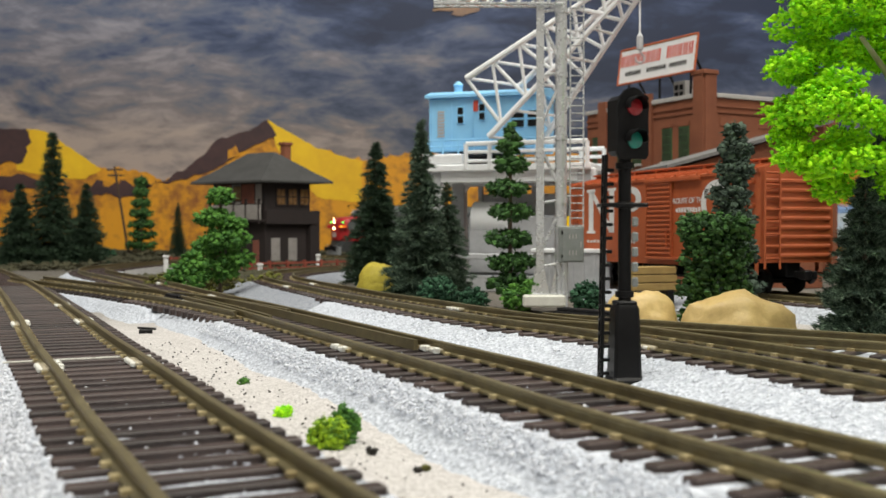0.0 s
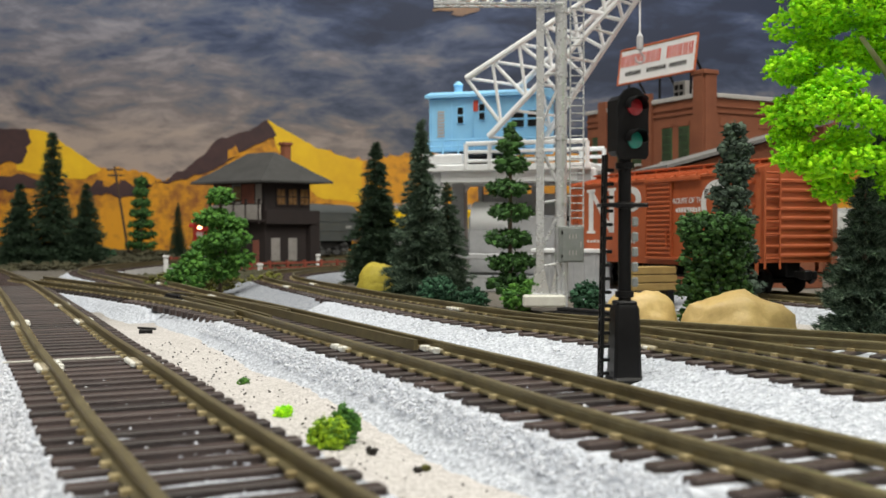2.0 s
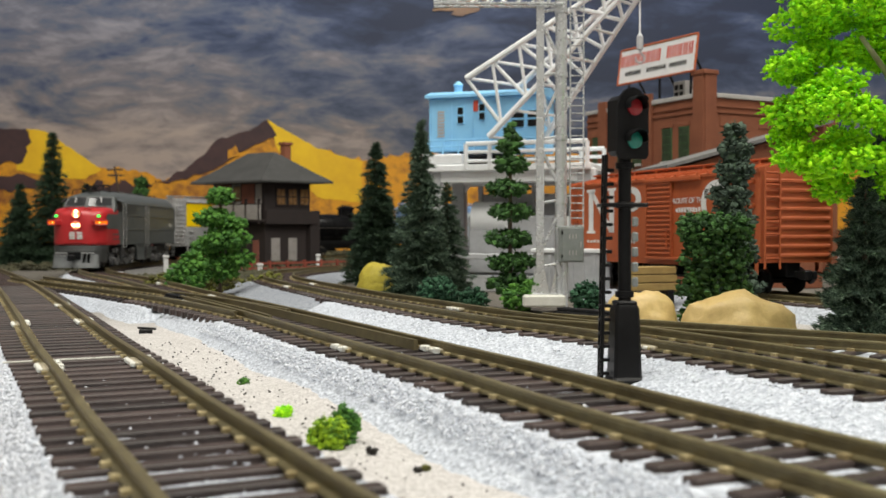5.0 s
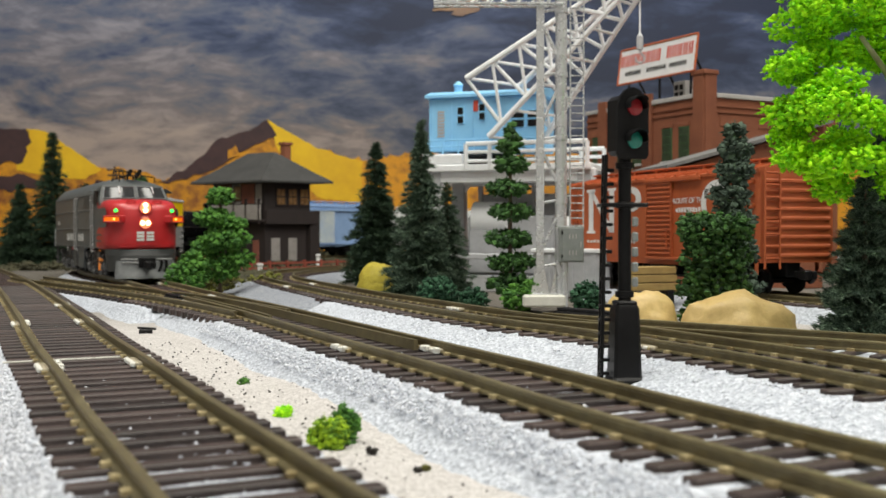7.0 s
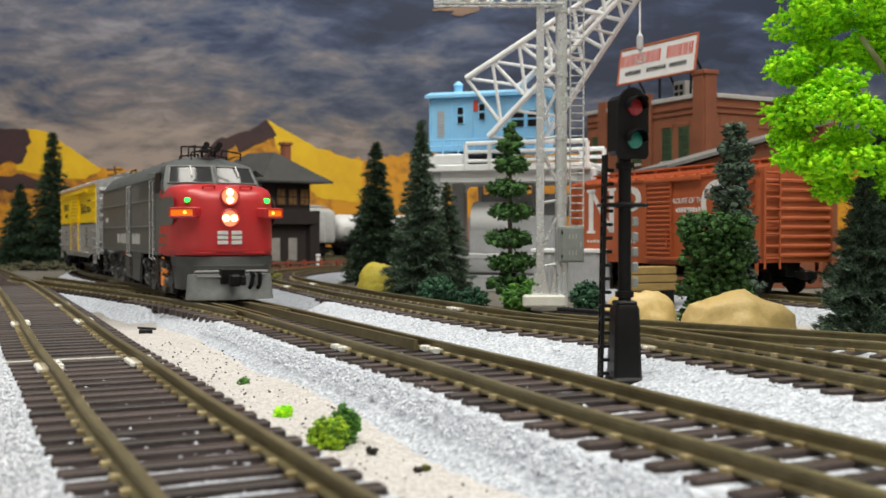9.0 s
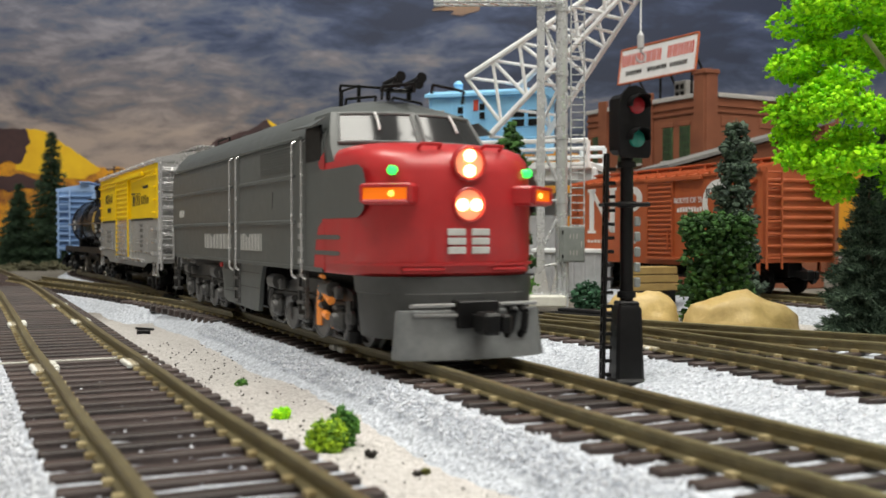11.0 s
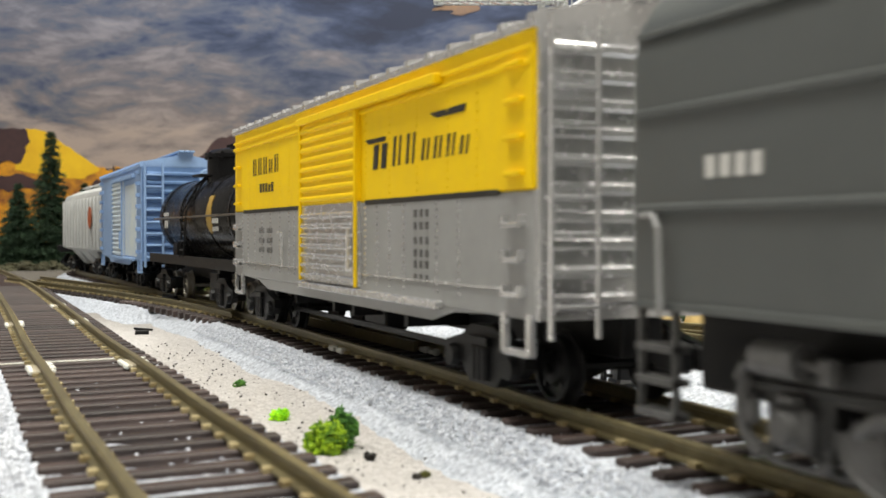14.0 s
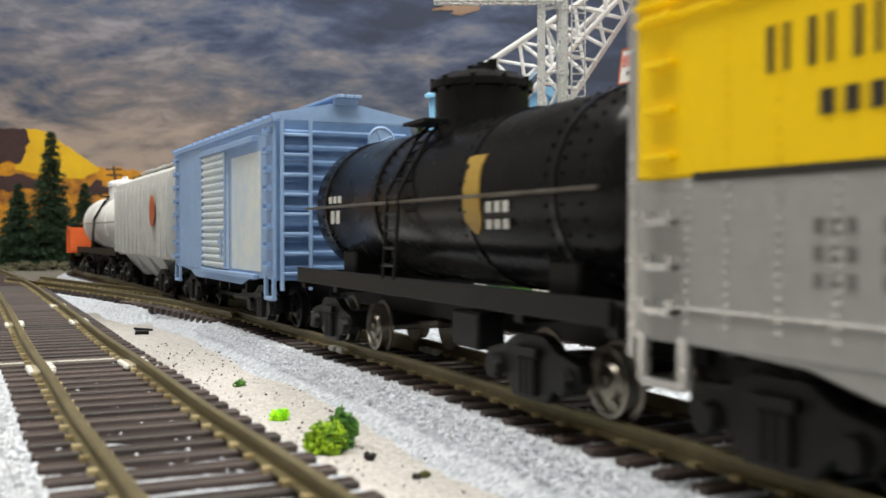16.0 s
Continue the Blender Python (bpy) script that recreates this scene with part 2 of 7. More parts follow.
def ballast_bed(line, s0, s1, name_label, lift=0.0, half=17.0, toe=31.0, material=None):
    bm = B()
    offs = [-toe - 4, -toe, -toe * 0.5 - half * 0.5, -half - 1.5, -half, -12, -6, 0, 6, 12, half, half + 1.5, toe * 0.5 + half * 0.5, toe, toe + 4]
    rings = []
    s = s0
    while s <= s1:
        d = line.at(s)
        near = d[1] < 330
        ring = []
        for o in offs:
            a = abs(o)
            z = 0.7 if a <= half else max(-7.0, 0.7 - (a - half) * 6.2 / (toe + 2 - half))
            p = line.off(s, o + 0.8 * noise.noise(Vector((s * 0.11, o, 3))), 0)
            z += 0.45 * noise.noise(Vector((p.x * 0.5, p.y * 0.5, 1))) + 0.9 * noise.noise(Vector((p.x * 0.06, p.y * 0.06, 7))) * (a > half)
            fade = max(0.0, min(1.0, (s - s0) / 16, (s1 - s) / 16))
            ring.append(Vector((p.x, p.y, -8 + (z + lift + 8) * fade)))
        rings.append(ring)
        s += 2.0 if near else 7.0
    loft(bm, rings, closed=False)
    return tagged(part("ballast_bed", bm, material or BALLAST), name_label, "ballast", kind="structure")


ballast_bed(MAIN, 1330, 2398, "pale grey ballast bed under the curving main track", 0.0, toe=24)
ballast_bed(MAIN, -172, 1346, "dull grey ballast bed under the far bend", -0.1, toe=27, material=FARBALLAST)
ballast_bed(LEFT, 0, 1050, "pale grey ballast bed under the outer track", -0.05, half=15.5, toe=18)
CUT = span(PASSING, 60, 432)[1]
ballast_bed(PASSING, 40, CUT, "white-grey ballast bank under the passing track", 0.1)
ballast_bed(PASSING, CUT - 12, 1500, "ballast bank under the far passing track, coloured darker for its shade", 0.05, material=SHADEBALLAST)
ballast_bed(SIDING, 60, 460, "white-grey ballast under the diverging siding", 0.05)
ballast_bed(FREIGHT, 100, 800, "white-grey ballast under the freight siding", -0.1)
ballast_bed(LINK, 150, 400, "pale ballast under the crossover track", -0.25, toe=22)

WALL = mat("plain_room_wall", (0.30, 0.29, 0.28), (0.26, 0.25, 0.24), 60, 0.8)
CEIL = mat("white_ceiling", (0.52, 0.52, 0.51), (0.46, 0.46, 0.45), 60, 0.85)
for nm, bx in (("wall_west", (-1030, -1000, -700, 1524, -60, 1400)), ("wall_east", (1000, 1030, -700, 1524, -60, 1400)),
               ("wall_south", (-1030, 1030, -730, -700, -60, 1400)), ("wall_north", (-1030, 1030, 1524, 1550, -60, 1400))):
    tagged(part(nm, box(B(), *bx), WALL), "plain pale wall of the layout room", "wall", kind="structure")
tagged(part("ceiling", box(B(), -1030, 1030, -730, 1550, 1404, 1430), CEIL), "plain white room ceiling", "ceiling", kind="structure")


def sky_print():
    """The printed dusk clouds: long streaks of slate blue, mauve grey and tan."""
    m = bpy.data.materials.new("printed_dusk_clouds")
    m.use_nodes = True
    nt, p = m.node_tree, m.node_tree.nodes["Principled BSDF"]
    N, link = nt.nodes.new, nt.links.new
    tc = N("ShaderNodeTexCoord")

    def streaks(scale, sx, sz, rot, detail, off):
        mp = N("ShaderNodeMapping")
        mp.inputs["Location"].default_value = off
        mp.inputs["Rotation"].default_value = (0, rot, 0)
        mp.inputs["Scale"].default_value = (sx, 1, sz)
        t = N("ShaderNodeTexNoise")
        t.inputs["Scale"].default_value, t.inputs["Detail"].default_value, t.inputs["Roughness"].default_value = scale, detail, 0.62
        t.inputs["Distortion"].default_value = 0.4
        link(tc.outputs["Object"], mp.inputs[0])
        link(mp.outputs[0], t.inputs["Vector"])
        return t.outputs["Fac"]

    wide, fine_ = streaks(6.5, 1.0, 2.6, 0.10, 8, (0.3, 0, 0.9)), streaks(11, 1.0, 3.2, 0.16, 10, (2.1, 0, 0.2))
    mx = N("ShaderNodeMix")
    mx.data_type = "FLOAT"
    mx.inputs[0].default_value = 0.45
    link(wide, mx.inputs[2])
    link(fine_, mx.inputs[3])
    sep = N("ShaderNodeSeparateXYZ")
    link(tc.outputs["Object"], sep.inputs[0])
    up = N("ShaderNodeMapRange")
    up.inputs[1].default_value, up.inputs[2].default_value = 0.08, 0.38
    up.inputs[3].default_value, up.inputs[4].default_value = 0.06, -0.10
    link(sep.outputs[2], up.inputs[0])
    east = N("ShaderNodeMapRange")
    east.inputs[1].default_value, east.inputs[2].default_value = -0.36, 0.05
    east.inputs[3].default_value, east.inputs[4].default_value = 0.075, -0.11
    link(sep.outputs[0], east.inputs[0])
    add, add2 = N("ShaderNodeMath"), N("ShaderNodeMath")
    punch = N("ShaderNodeMapRange")
    punch.clamp = False
    punch.inputs[1].default_value, punch.inputs[2].default_value = 0.3, 0.7
    punch.inputs[3].default_value, punch.inputs[4].default_value = 0.25, 0.75
    link(mx.outputs[0], punch.inputs[0])
    link(punch.outputs[0], add.inputs[0])
    link(up.outputs[0], add.inputs[1])
    link(add.outputs[0], add2.inputs[0])
    link(east.outputs[0], add2.inputs[1])
    ramp = N("ShaderNodeValToRGB")
    e = ramp.color_ramp.elements
    e[0].position, e[0].color = 0.28, (0.016, 0.025, 0.052, 1)
    e[1].position, e[1].color = 0.67, (0.40, 0.32, 0.285, 1)
    for pos, c in ((0.36, (0.036, 0.05, 0.09, 1)), (0.43, (0.075, 0.09, 0.14, 1)), (0.50, (0.155, 0.15, 0.17, 1)), (0.545, (0.215, 0.18, 0.175, 1)), (0.60, (0.30, 0.25, 0.235, 1))):
        k = e.new(pos)
        k.color = c
    link(add2.outputs[0], ramp.inputs[0])
    high = N("ShaderNodeMapRange")
    high.inputs[1].default_value, high.inputs[2].default_value = 0.17, 0.34
    link(sep.outputs[2], high.inputs[0])
    cool = N("ShaderNodeMix")
    cool.data_type, cool.blend_type = "RGBA", "MULTIPLY"
    link(high.outputs[0], cool.inputs["Factor"])
    link(ramp.outputs[0], cool.inputs[6])
    cool.inputs[7].default_value = (0.78, 0.96, 1.30, 1)
    link(cool.outputs[2], p.inputs["Base Color"])
    p.inputs["Roughness"].default_value = 0.55
    return m


BACK_Y = 1500
backdrop = tagged(part("backdrop", box(B(), -995, 995, BACK_Y, BACK_Y + 20, -60, 900), sky_print()),
                  "printed mural of dusk clouds behind the layout", "backdrop", kind="structure")
HILL_GOLD = mat("printed_golden_hills", (0.70, 0.31, 0.016), (0.22, 0.07, 0.02), 16, 0.6, fine=14, spread=(0.36, 0.54))
TANCLOUD = mat("printed_tan_cloud", (0.42, 0.25, 0.13), (0.24, 0.16, 0.13), 18, 0.6, fine=12)
HILL_YELLOW = mat("printed_yellow_slope", (0.90, 0.58, 0.02), (0.72, 0.40, 0.015), 30, 0.6, fine=30)
HILL_DARK = mat("printed_maroon_slope", (0.075, 0.035, 0.035), (0.035, 0.018, 0.022), 14, 0.6)


def ridge(name, top, base, y, material, rough=2.0, seed=0):
    """A printed hill: a ragged outline between the corner points of its crest, filled down to base."""
    bm = B()
    crest = []
    for (x0, z0), (x1, z1) in zip(top, top[1:]):
        n = max(2, int(abs(x1 - x0) / 5))
        for i in range(n):
            f = i / n
            x = x0 + (x1 - x0) * f
            crest.append((x, z0 + (z1 - z0) * f + rough * noise.fractal(Vector((x * 0.07, seed, 0)), 0.8, 2.2, 3)))
    crest.append(top[-1])
    pts = [(x, y, z) for x, z in crest] + [(x, y, max(-55, base)) for x, z in (crest[-1], crest[0])]
    plate(bm, pts, (0, 0.6, 0))
    return part(name, bm, material, backdrop, smooth=False)


def patch(name, pts, y, material, wob=2.0):
    bm = B()
    out = []
    for (x0, z0), (x1, z1) in zip(pts, pts[1:] + pts[:1]):
        n = max(2, int(math.hypot(x1 - x0, z1 - z0) / 6))
        for i in range(n):
            f = i / n
            x, z = x0 + (x1 - x0) * f, z0 + (z1 - z0) * f
            out.append((x + wob * noise.noise(Vector((x * 0.08, z * 0.08, 1))), y, z + wob * noise.noise(Vector((x * 0.08, z * 0.08, 4)))))
    plate(bm, out, (0, 0.4, 0))
    return part(name, bm, material, backdrop, smooth=False)


ridge("golden_hill", [(-985, 122), (-634, 131), (-537, 127), (-489, 121), (-440, 119), (-400, 103), (-351, 122), (-256, 183), (-181, 150), (-116, 131),
                      (-76, 139), (-19, 143), (94, 150), (256, 135), (985, 119)], -55, BACK_Y - 1.0, HILL_GOLD, 7.0)
patch("yellow_slope", [(-597, 177), (-569, 174), (-529, 147), (-489, 119), (-513, 105), (-553, 107), (-610, 118), (-612, 150)], BACK_Y - 1.6, HILL_YELLOW)
patch("maroon_slope", [(-760, 160), (-634, 177), (-597, 180), (-588, 159), (-602, 131), (-634, 127), (-760, 120)], BACK_Y - 2.2, HILL_DARK, 7)
patch("yellow_slope", [(-252, 190), (-181, 150), (-116, 129), (-117, 71), (-181, 79), (-238, 150)], BACK_Y - 1.6, HILL_YELLOW)
patch("maroon_slope", [(-408, 99), (-359, 126), (-323, 161), (-278, 174), (-252, 190), (-238, 168), (-278, 150), (-311, 127), (-367, 105)], BACK_Y - 2.2, HILL_DARK, 4)
patch("maroon_slope", [(-521, 95), (-472, 99), (-408, 102), (-440, 83), (-505, 79)], BACK_Y - 2.2, HILL_DARK, 12)
patch("maroon_slope", [(-700, 104), (-600, 112), (-560, 98), (-620, 88)], BACK_Y - 2.2, HILL_DARK, 6)
patch("golden_patch", [(-310, 146), (-296, 152), (-290, 138), (-306, 134)], BACK_Y - 2.9, HILL_GOLD, 4)
patch("golden_patch", [(-12, 348), (20, 362), (60, 372), (40, 344), (26, 336)], BACK_Y - 1.6, TANCLOUD, 14)
patch("golden_patch", [(-20, 143), (30, 158), (60, 150), (20, 130)], BACK_Y - 1.6, HILL_GOLD, 5)


# ---- tracks ----
def rail_mesh(line, s0, s1, o, parent, step_near=4.0):
    prof = [(-1.15, TIE_TOP), (1.15, TIE_TOP), (1.15, TIE_TOP + 0.35), (0.3, TIE_TOP + 0.6), (0.3, RAIL_TOP - 0.75), (0.62, RAIL_TOP - 0.6),
            (0.62, RAIL_TOP - 0.12), (0.45, RAIL_TOP), (-0.45, RAIL_TOP), (-0.62, RAIL_TOP - 0.12), (-0.62, RAIL_TOP - 0.6), (-0.3, RAIL_TOP - 0.75),
            (-0.3, TIE_TOP + 0.6), (-1.15, TIE_TOP + 0.35)]
    rings, s = [], s0
    while True:
        rings.append([line.off(s, o + a, z) for a, z in prof])
        if s >= s1:
            break
        s = min(s1, s + (step_near if line.at(s)[1] < 400 else 10))
    return part("rail", loft(B(), rings), RAIL, parent)


def tie_data():
    bm = box(B(), -15, 15, -1.3, 1.3, -0.6, TIE_TOP, bevel=0.22)
    for v in bm.verts:
        v.co.x += 0.12 * noise.noise(v.co * 0.9)
    ob = part("tie", bm, TIE)
    me = ob.data
    bpy.data.objects.remove(ob)
    return me


TIE_MESH = tie_data()


def track(line, s0, s1, label, single, pitch=7.0, guard=()):
    """single: the stretch of the line whose ties are parts of their own."""
    t = thing("railway_track", label, "railway track", group="model railway tracks")
    rail_mesh(line, s0, s1, 8.6, t)
    rail_mesh(line, s0, s1, -8.6, t)
    rest, clips = B(), B()
    s = s0 + 3
    rng = random.Random(int(s1 * 7))
    while s < s1:
        c, w = line.at(s), line.way(s)
        turn = math.atan2(w[1], w[0]) - math.pi / 2 + rng.uniform(-0.012, 0.012)
        m = Matrix.Translation((c[0], c[1], rng.uniform(-0.06, 0.06))) @ Matrix.Rotation(turn, 4, "Z")
        if single[0] <= s <= single[1]:
            ob = new("tie", TIE_MESH)
            ob.parent = t
            ob.matrix_basis = Matrix.Translation(m.translation * U) @ Matrix.Rotation(turn, 4, "Z")
        else:
            box(rest, -15, 15, -1.3, 1.3, -0.6, TIE_TOP, m=m)
        if c[1] < 620:
            for o in (-8.6, 8.6):
                for e in (-1.35, 1.35):
                    k = 1 if e > 0 else -1
                    box(clips, o + e - 0.55, o + e + 0.55, -0.75, 0.75, TIE_TOP - 0.1, TIE_TOP + 0.62, m=m @ Matrix.Translation((0, 0.0, 0)))
        s += pitch
    if len(rest.verts):
        tagged(part("tie_rest", rest, TIE, t, smooth=False), kind="stuff")
    if len(clips.verts):
        tagged(part("spike_strip", clips, SPIKE, t, smooth=False), kind="stuff")
    return t


main_track = track(MAIN, -170, 2398, "brown-tied model railway main track with brassy rails", (1678, 2128))
outer_track = track(LEFT, 10, 1040, "brown-tied outer model railway track with brassy rails", (60, 560))
passing_track = track(PASSING, 30, 1480, "brown-tied passing track on a white ballast bank", span(PASSING, 110, 480))
siding_track = track(SIDING, 70, 470, "diverging siding track with dark brown ties", (70, 300))
freight_track = track(FREIGHT, 120, 790, "freight siding track under the red boxcar", (150, 420))
link_track = track(LINK, 90, 395, "crossover track joining two model tracks", (90, 200))


# ---- rolling stock: x forward, y left, z up from the tie bottoms ----
WHEELS = []


def wheelset(parent, x, r, width=16.5, steel=None):
    bm = B()
    turn = Matrix.Rotation(radians(90), 4, "X")
    for sgn in (-1, 1):
        prof = [(0.8, 1.4), (r * 0.45, 1.2), (r * 0.55, 0.5), (r * 0.82, 0.5), (r * 0.86, 1.2), (r, 1.1), (r, -0.6), (r + 0.7, -0.8), (r + 0.7, -1.2), (r * 0.5, -1.0), (0.8, -1.2)]
        lathe(bm, [(a, b * sgn + sgn * width / 2) for a, b in prof], 22, turn)
        for k in range(4):
            w = k * math.pi / 2
            rod(bm, (r * 0.66 * math.cos(w), -sgn * (width / 2 + 0.35), r * 0.66 * math.sin(w)), (r * 0.66 * math.cos(w), -sgn * (width / 2 + 1.0), r * 0.66 * math.sin(w)), 0.5, 0.5, 6)
    rod(bm, (0, -width / 2 - 2, 0), (0, width / 2 + 2, 0), 0.8)
    ob = part("wheelset", bm, steel or (BLACK if r < 5.2 else UNDER), parent)
    ob.matrix_basis = pose(x * U, 0, (RAIL_TOP + r) * U)
    return (ob, x, r)


def freight_truck(car, x, material, moving=True, steel=None):
    bm = B()
    box(bm, x - 3, x + 3, -14.5, 14.5, 7.5, 11.5, 0.4)
    t = part("truck", bm, material, car)
    for sgn in (-1, 1):
        f = B()
        y0, y1 = sgn * 13.6, sgn * 15.4
        out = [(-13, 9.2), (-12.6, 11.2), (-7, 12.4), (-3.6, 14.2), (3.6, 14.2), (7, 12.4), (12.6, 11.2), (13, 9.2), (11, 7.6), (7.4, 8.6), (4.4, 5.6), (-4.4, 5.6), (-7.4, 8.6), (-11, 7.6)]
        plate(f, [(x + a, y0, b) for a, b in out], (0, y1 - y0, 0))
        for k in (-9.5, 9.5):
            rod(f, (x + k, y1 - 0.2 * sgn, 9), (x + k, y1 + 1.1 * sgn, 9), 1.9, 1.6, 10)
        for k in (-1.6, 0, 1.6):
            rod(f, (x + k, y1 + 0.2 * sgn, 6.3), (x + k, y1 + 0.2 * sgn, 11.2), 0.75, 0.75, 8)
        box(f, x - 3.2, x + 3.2, min(y1, y1 + sgn), max(y1, y1 + sgn), 11.4, 12.6)
        part("side_frame", f, material, t)
    for k in (-9.5, 9.5):
        w = wheelset(t, x + k, 4.7, steel=steel)
        if moving:
            WHEELS.append(w)
    return t


def coupler(car, x, sgn):
    bm = B()
    box(bm, *sorted((x, x + sgn * 4)), -1.6, 1.6, 10.4, 13.0, 0.2)
    box(bm, *sorted((x + sgn * 3.2, x + sgn * 8)), -2.4, 1.2, 9.6, 13.6, 0.6)
    box(bm, *sorted((x + sgn * 6.2, x + sgn * 8.6)), 1.0, 2.8, 10.0, 13.2, 0.4)
    part("coupler", bm, BLACK, car)


def bars(name, car, x0, x1, z0, z1, y, count, material, lean=0.0, fill=0.62, rng=None, hollow=False):
    """Writing as plain upright bars on the side facing -y."""
    rng = rng or random.Random(count)
    step = (x1 - x0) / count
    for i in range(count):
        bm = B()
        a = x0 + i * step
        b = a + step * fill
        h = z0 + (z1 - z0) * rng.choice((1, 1, 1, 0.8))
        e = step * fill * 0.3
        for u, v in ((a, a + e), (b - e * 0.7, b)) if hollow else ((a, b),):
            plate(bm, [(u, y, z0), (v, y, z0), (v + lean, y, h), (u + lean, y, h)], (0, 0.12, 0))
        part(name, bm, material, car, smooth=False)


def rivets(name, car, xs, zs, y, material, r=0.22):
    for x in xs:
        bm = B()
        for z in zs:
            box(bm, x - r, x + r, y - 0.16, y + 0.1, z - r, z + r)
        tagged(part(name, bm, material, car, smooth=False), kind="stuff")


def boxcar(label, L, upper, lower, split, end_mat, door_mat, door, roof_mat, rung, x=0, y=0, rz=0, moving=True, eave=52.5, trucks=None, low_door=None, walk_mat=None, post_mat=None):
    h = L / 2
    car = thing("boxcar", label, "boxcar", x, y, 0, rz)
    bm = box(B(), -h + 0.6, h - 0.6, -17.5, 17.5, split, eave, 0.4)
    part("upper_body", bm, upper, car)
    if split > 17:
        part("lower_body", box(B(), -h + 0.6, h - 0.6, -17.5, 17.5, 16.3, split, 0.25), lower, car)
    # side sill, deeper between the trucks
    bm = B()
    for s in (-1, 1):
        plate(bm, [(-h + 2, s * 17.0, 16.8), (h - 2, s * 17.0, 16.8), (h - 26, s * 17.0, 15.8), (h - 34, s * 17.0, 14.0), (-h + 34, s * 17.0, 14.0), (-h + 26, s * 17.0, 15.8)], (0, s * 0.35, 0))
    part("side_sill", bm, lower, car)
    # roof with ribs and running board
    bm = B()
    prof = [(-18.1, eave - 0.4), (-18.1, eave + 0.7), (0, eave + 4.2), (18.1, eave + 0.7), (18.1, eave - 0.4)]
    loft(bm, [[Vector((s, a, b)) for a, b in prof] for s in (-h, h)])
    n, ribs = int(L / 8), []
    for i in range(n + 1):
        s = -h + 0.8 + (L - 1.6) * i / n
        for k in (-1, 1):
            ribs.append(plate(B(), [(s - 0.7, k * 18.3, eave + 0.5), (s - 0.7, k * 0.02, eave + 4.1), (s - 0.7, k * 0.02, eave + 5.0), (s - 0.7, k * 18.3, eave + 1.5)], (1.4, 0, 0)))
    roof = part("roof", bm, roof_mat, car)
    for rib in ribs:
        part("roof_rib", rib, roof_mat, roof)
    bm = B()
    for k in (-2.2, 0, 2.2):
        box(bm, -h - 3, h + 3, k - 0.95, k + 0.95, eave + 5.6, eave + 6.4, 0.1)
    for i in range(9):
        s = -h + (L) * i / 8
        box(bm, s - 0.7, s + 0.7, -3, 3, eave + 4.0, eave + 5.7)
    part("running_board", bm, walk_mat or roof_mat, car)
    # corrugated ends
    for sgn in (-1, 1):
        bm = box(B(), *sorted((sgn * (h - 0.6), sgn * h)), -17.3, 17.3, 16.3, eave)
        e = part("end_wall", bm, end_mat, car)
        z = 19
        while z < eave - 1:
            part("corrugation", rod(B(), (sgn * (h + 0.1), -15.5, z), (sgn * (h + 0.1), 15.5, z), 0.95, None, 8), end_mat, e)
            z += 3.6
        for yy in (-16.4, -9.4):
            part("ladder_rail", rod(B(), (sgn * (h + 1.6), yy, 14), (sgn * (h + 1.6), yy, eave + 1), 0.5, None, 6), rung, e)
        for z in np.arange(18, eave, 4.7):
            part("rung", rod(B(), (sgn * (h + 1.6), -16.4, z), (sgn * (h + 1.6), -9.4, z), 0.42, None, 6), rung, e)
        wb = B()
        turn = Matrix.Translation((sgn * (h + 3.4), 8, eave - 4.5)) @ Matrix.Rotation(radians(90), 4, "Y")
        lathe(wb, [(3.2, -0.3), (3.6, 0), (3.2, 0.3), (2.8, 0)], 18, turn)
        for k in range(4):
            w = k * math.pi / 2 + 0.4
            rod(wb, turn @ Vector((0, 0, 0)), turn @ Vector((3.1 * math.cos(w), 3.1 * math.sin(w), 0)), 0.3, None, 5)
        rod(wb, (sgn * h, 8, eave - 4.5), (sgn * (h + 3.6), 8, eave - 4.5), 0.5, None, 6)
        part("brake_wheel", wb, rung, e)
    # side ladders with stirrup steps
    for sgn in (-1, 1):
        for s in (-1, 1):
            xa, xb = sorted((sgn * (h - 3.0), sgn * (h - 8.2)))
            for z in np.arange(19.5, (split if split > 17 else eave) - 1, 4.6):
                bm = B()
                box(bm, xa, xb, *sorted((s * 17.5, s * 18.7)), z - 0.35, z + 0.35, 0.1)
                for q in (xa, xb - 0.6):
                    box(bm, q, q + 0.6, *sorted((s * 17.5, s * 18.7)), z - 0.35, z + 1.3)
                part("side_rung", bm, rung, car)
            st = B()
            for q in (sgn * (h - 2), sgn * (h - 9)):
                box(st, q - 0.7, q + 0.7, *sorted((s * 17.0, s * 17.8)), 11.8, 17)
            box(st, *sorted((sgn * (h - 2), sgn * (h - 9))), *sorted((s * 16.6, s * 18.0)), 11.4, 12.3, 0.15)
            part("stirrup_step", st, rung, car)
    # doors on both sides
    d0, d1, dz0, dz1 = door
    for s in (-1, 1):
        a, b = (d0, d1) if s < 0 else (-d1, -d0)
        dm = B()
        lo = split + 0.3 if low_door else dz0
        box(dm, a, b, *sorted((s * 17.4, s * 18.3)), lo, dz1, 0.15)
        dr = part("door", dm, door_mat, car)
        z = lo + 1.2
        while z < dz1 - 0.6:
            part("door_rib", rod(B(), (a + 0.9, s * 18.3, z), (b - 0.9, s * 18.3, z), 0.62, None, 8), door_mat, dr)
            z += 2.05
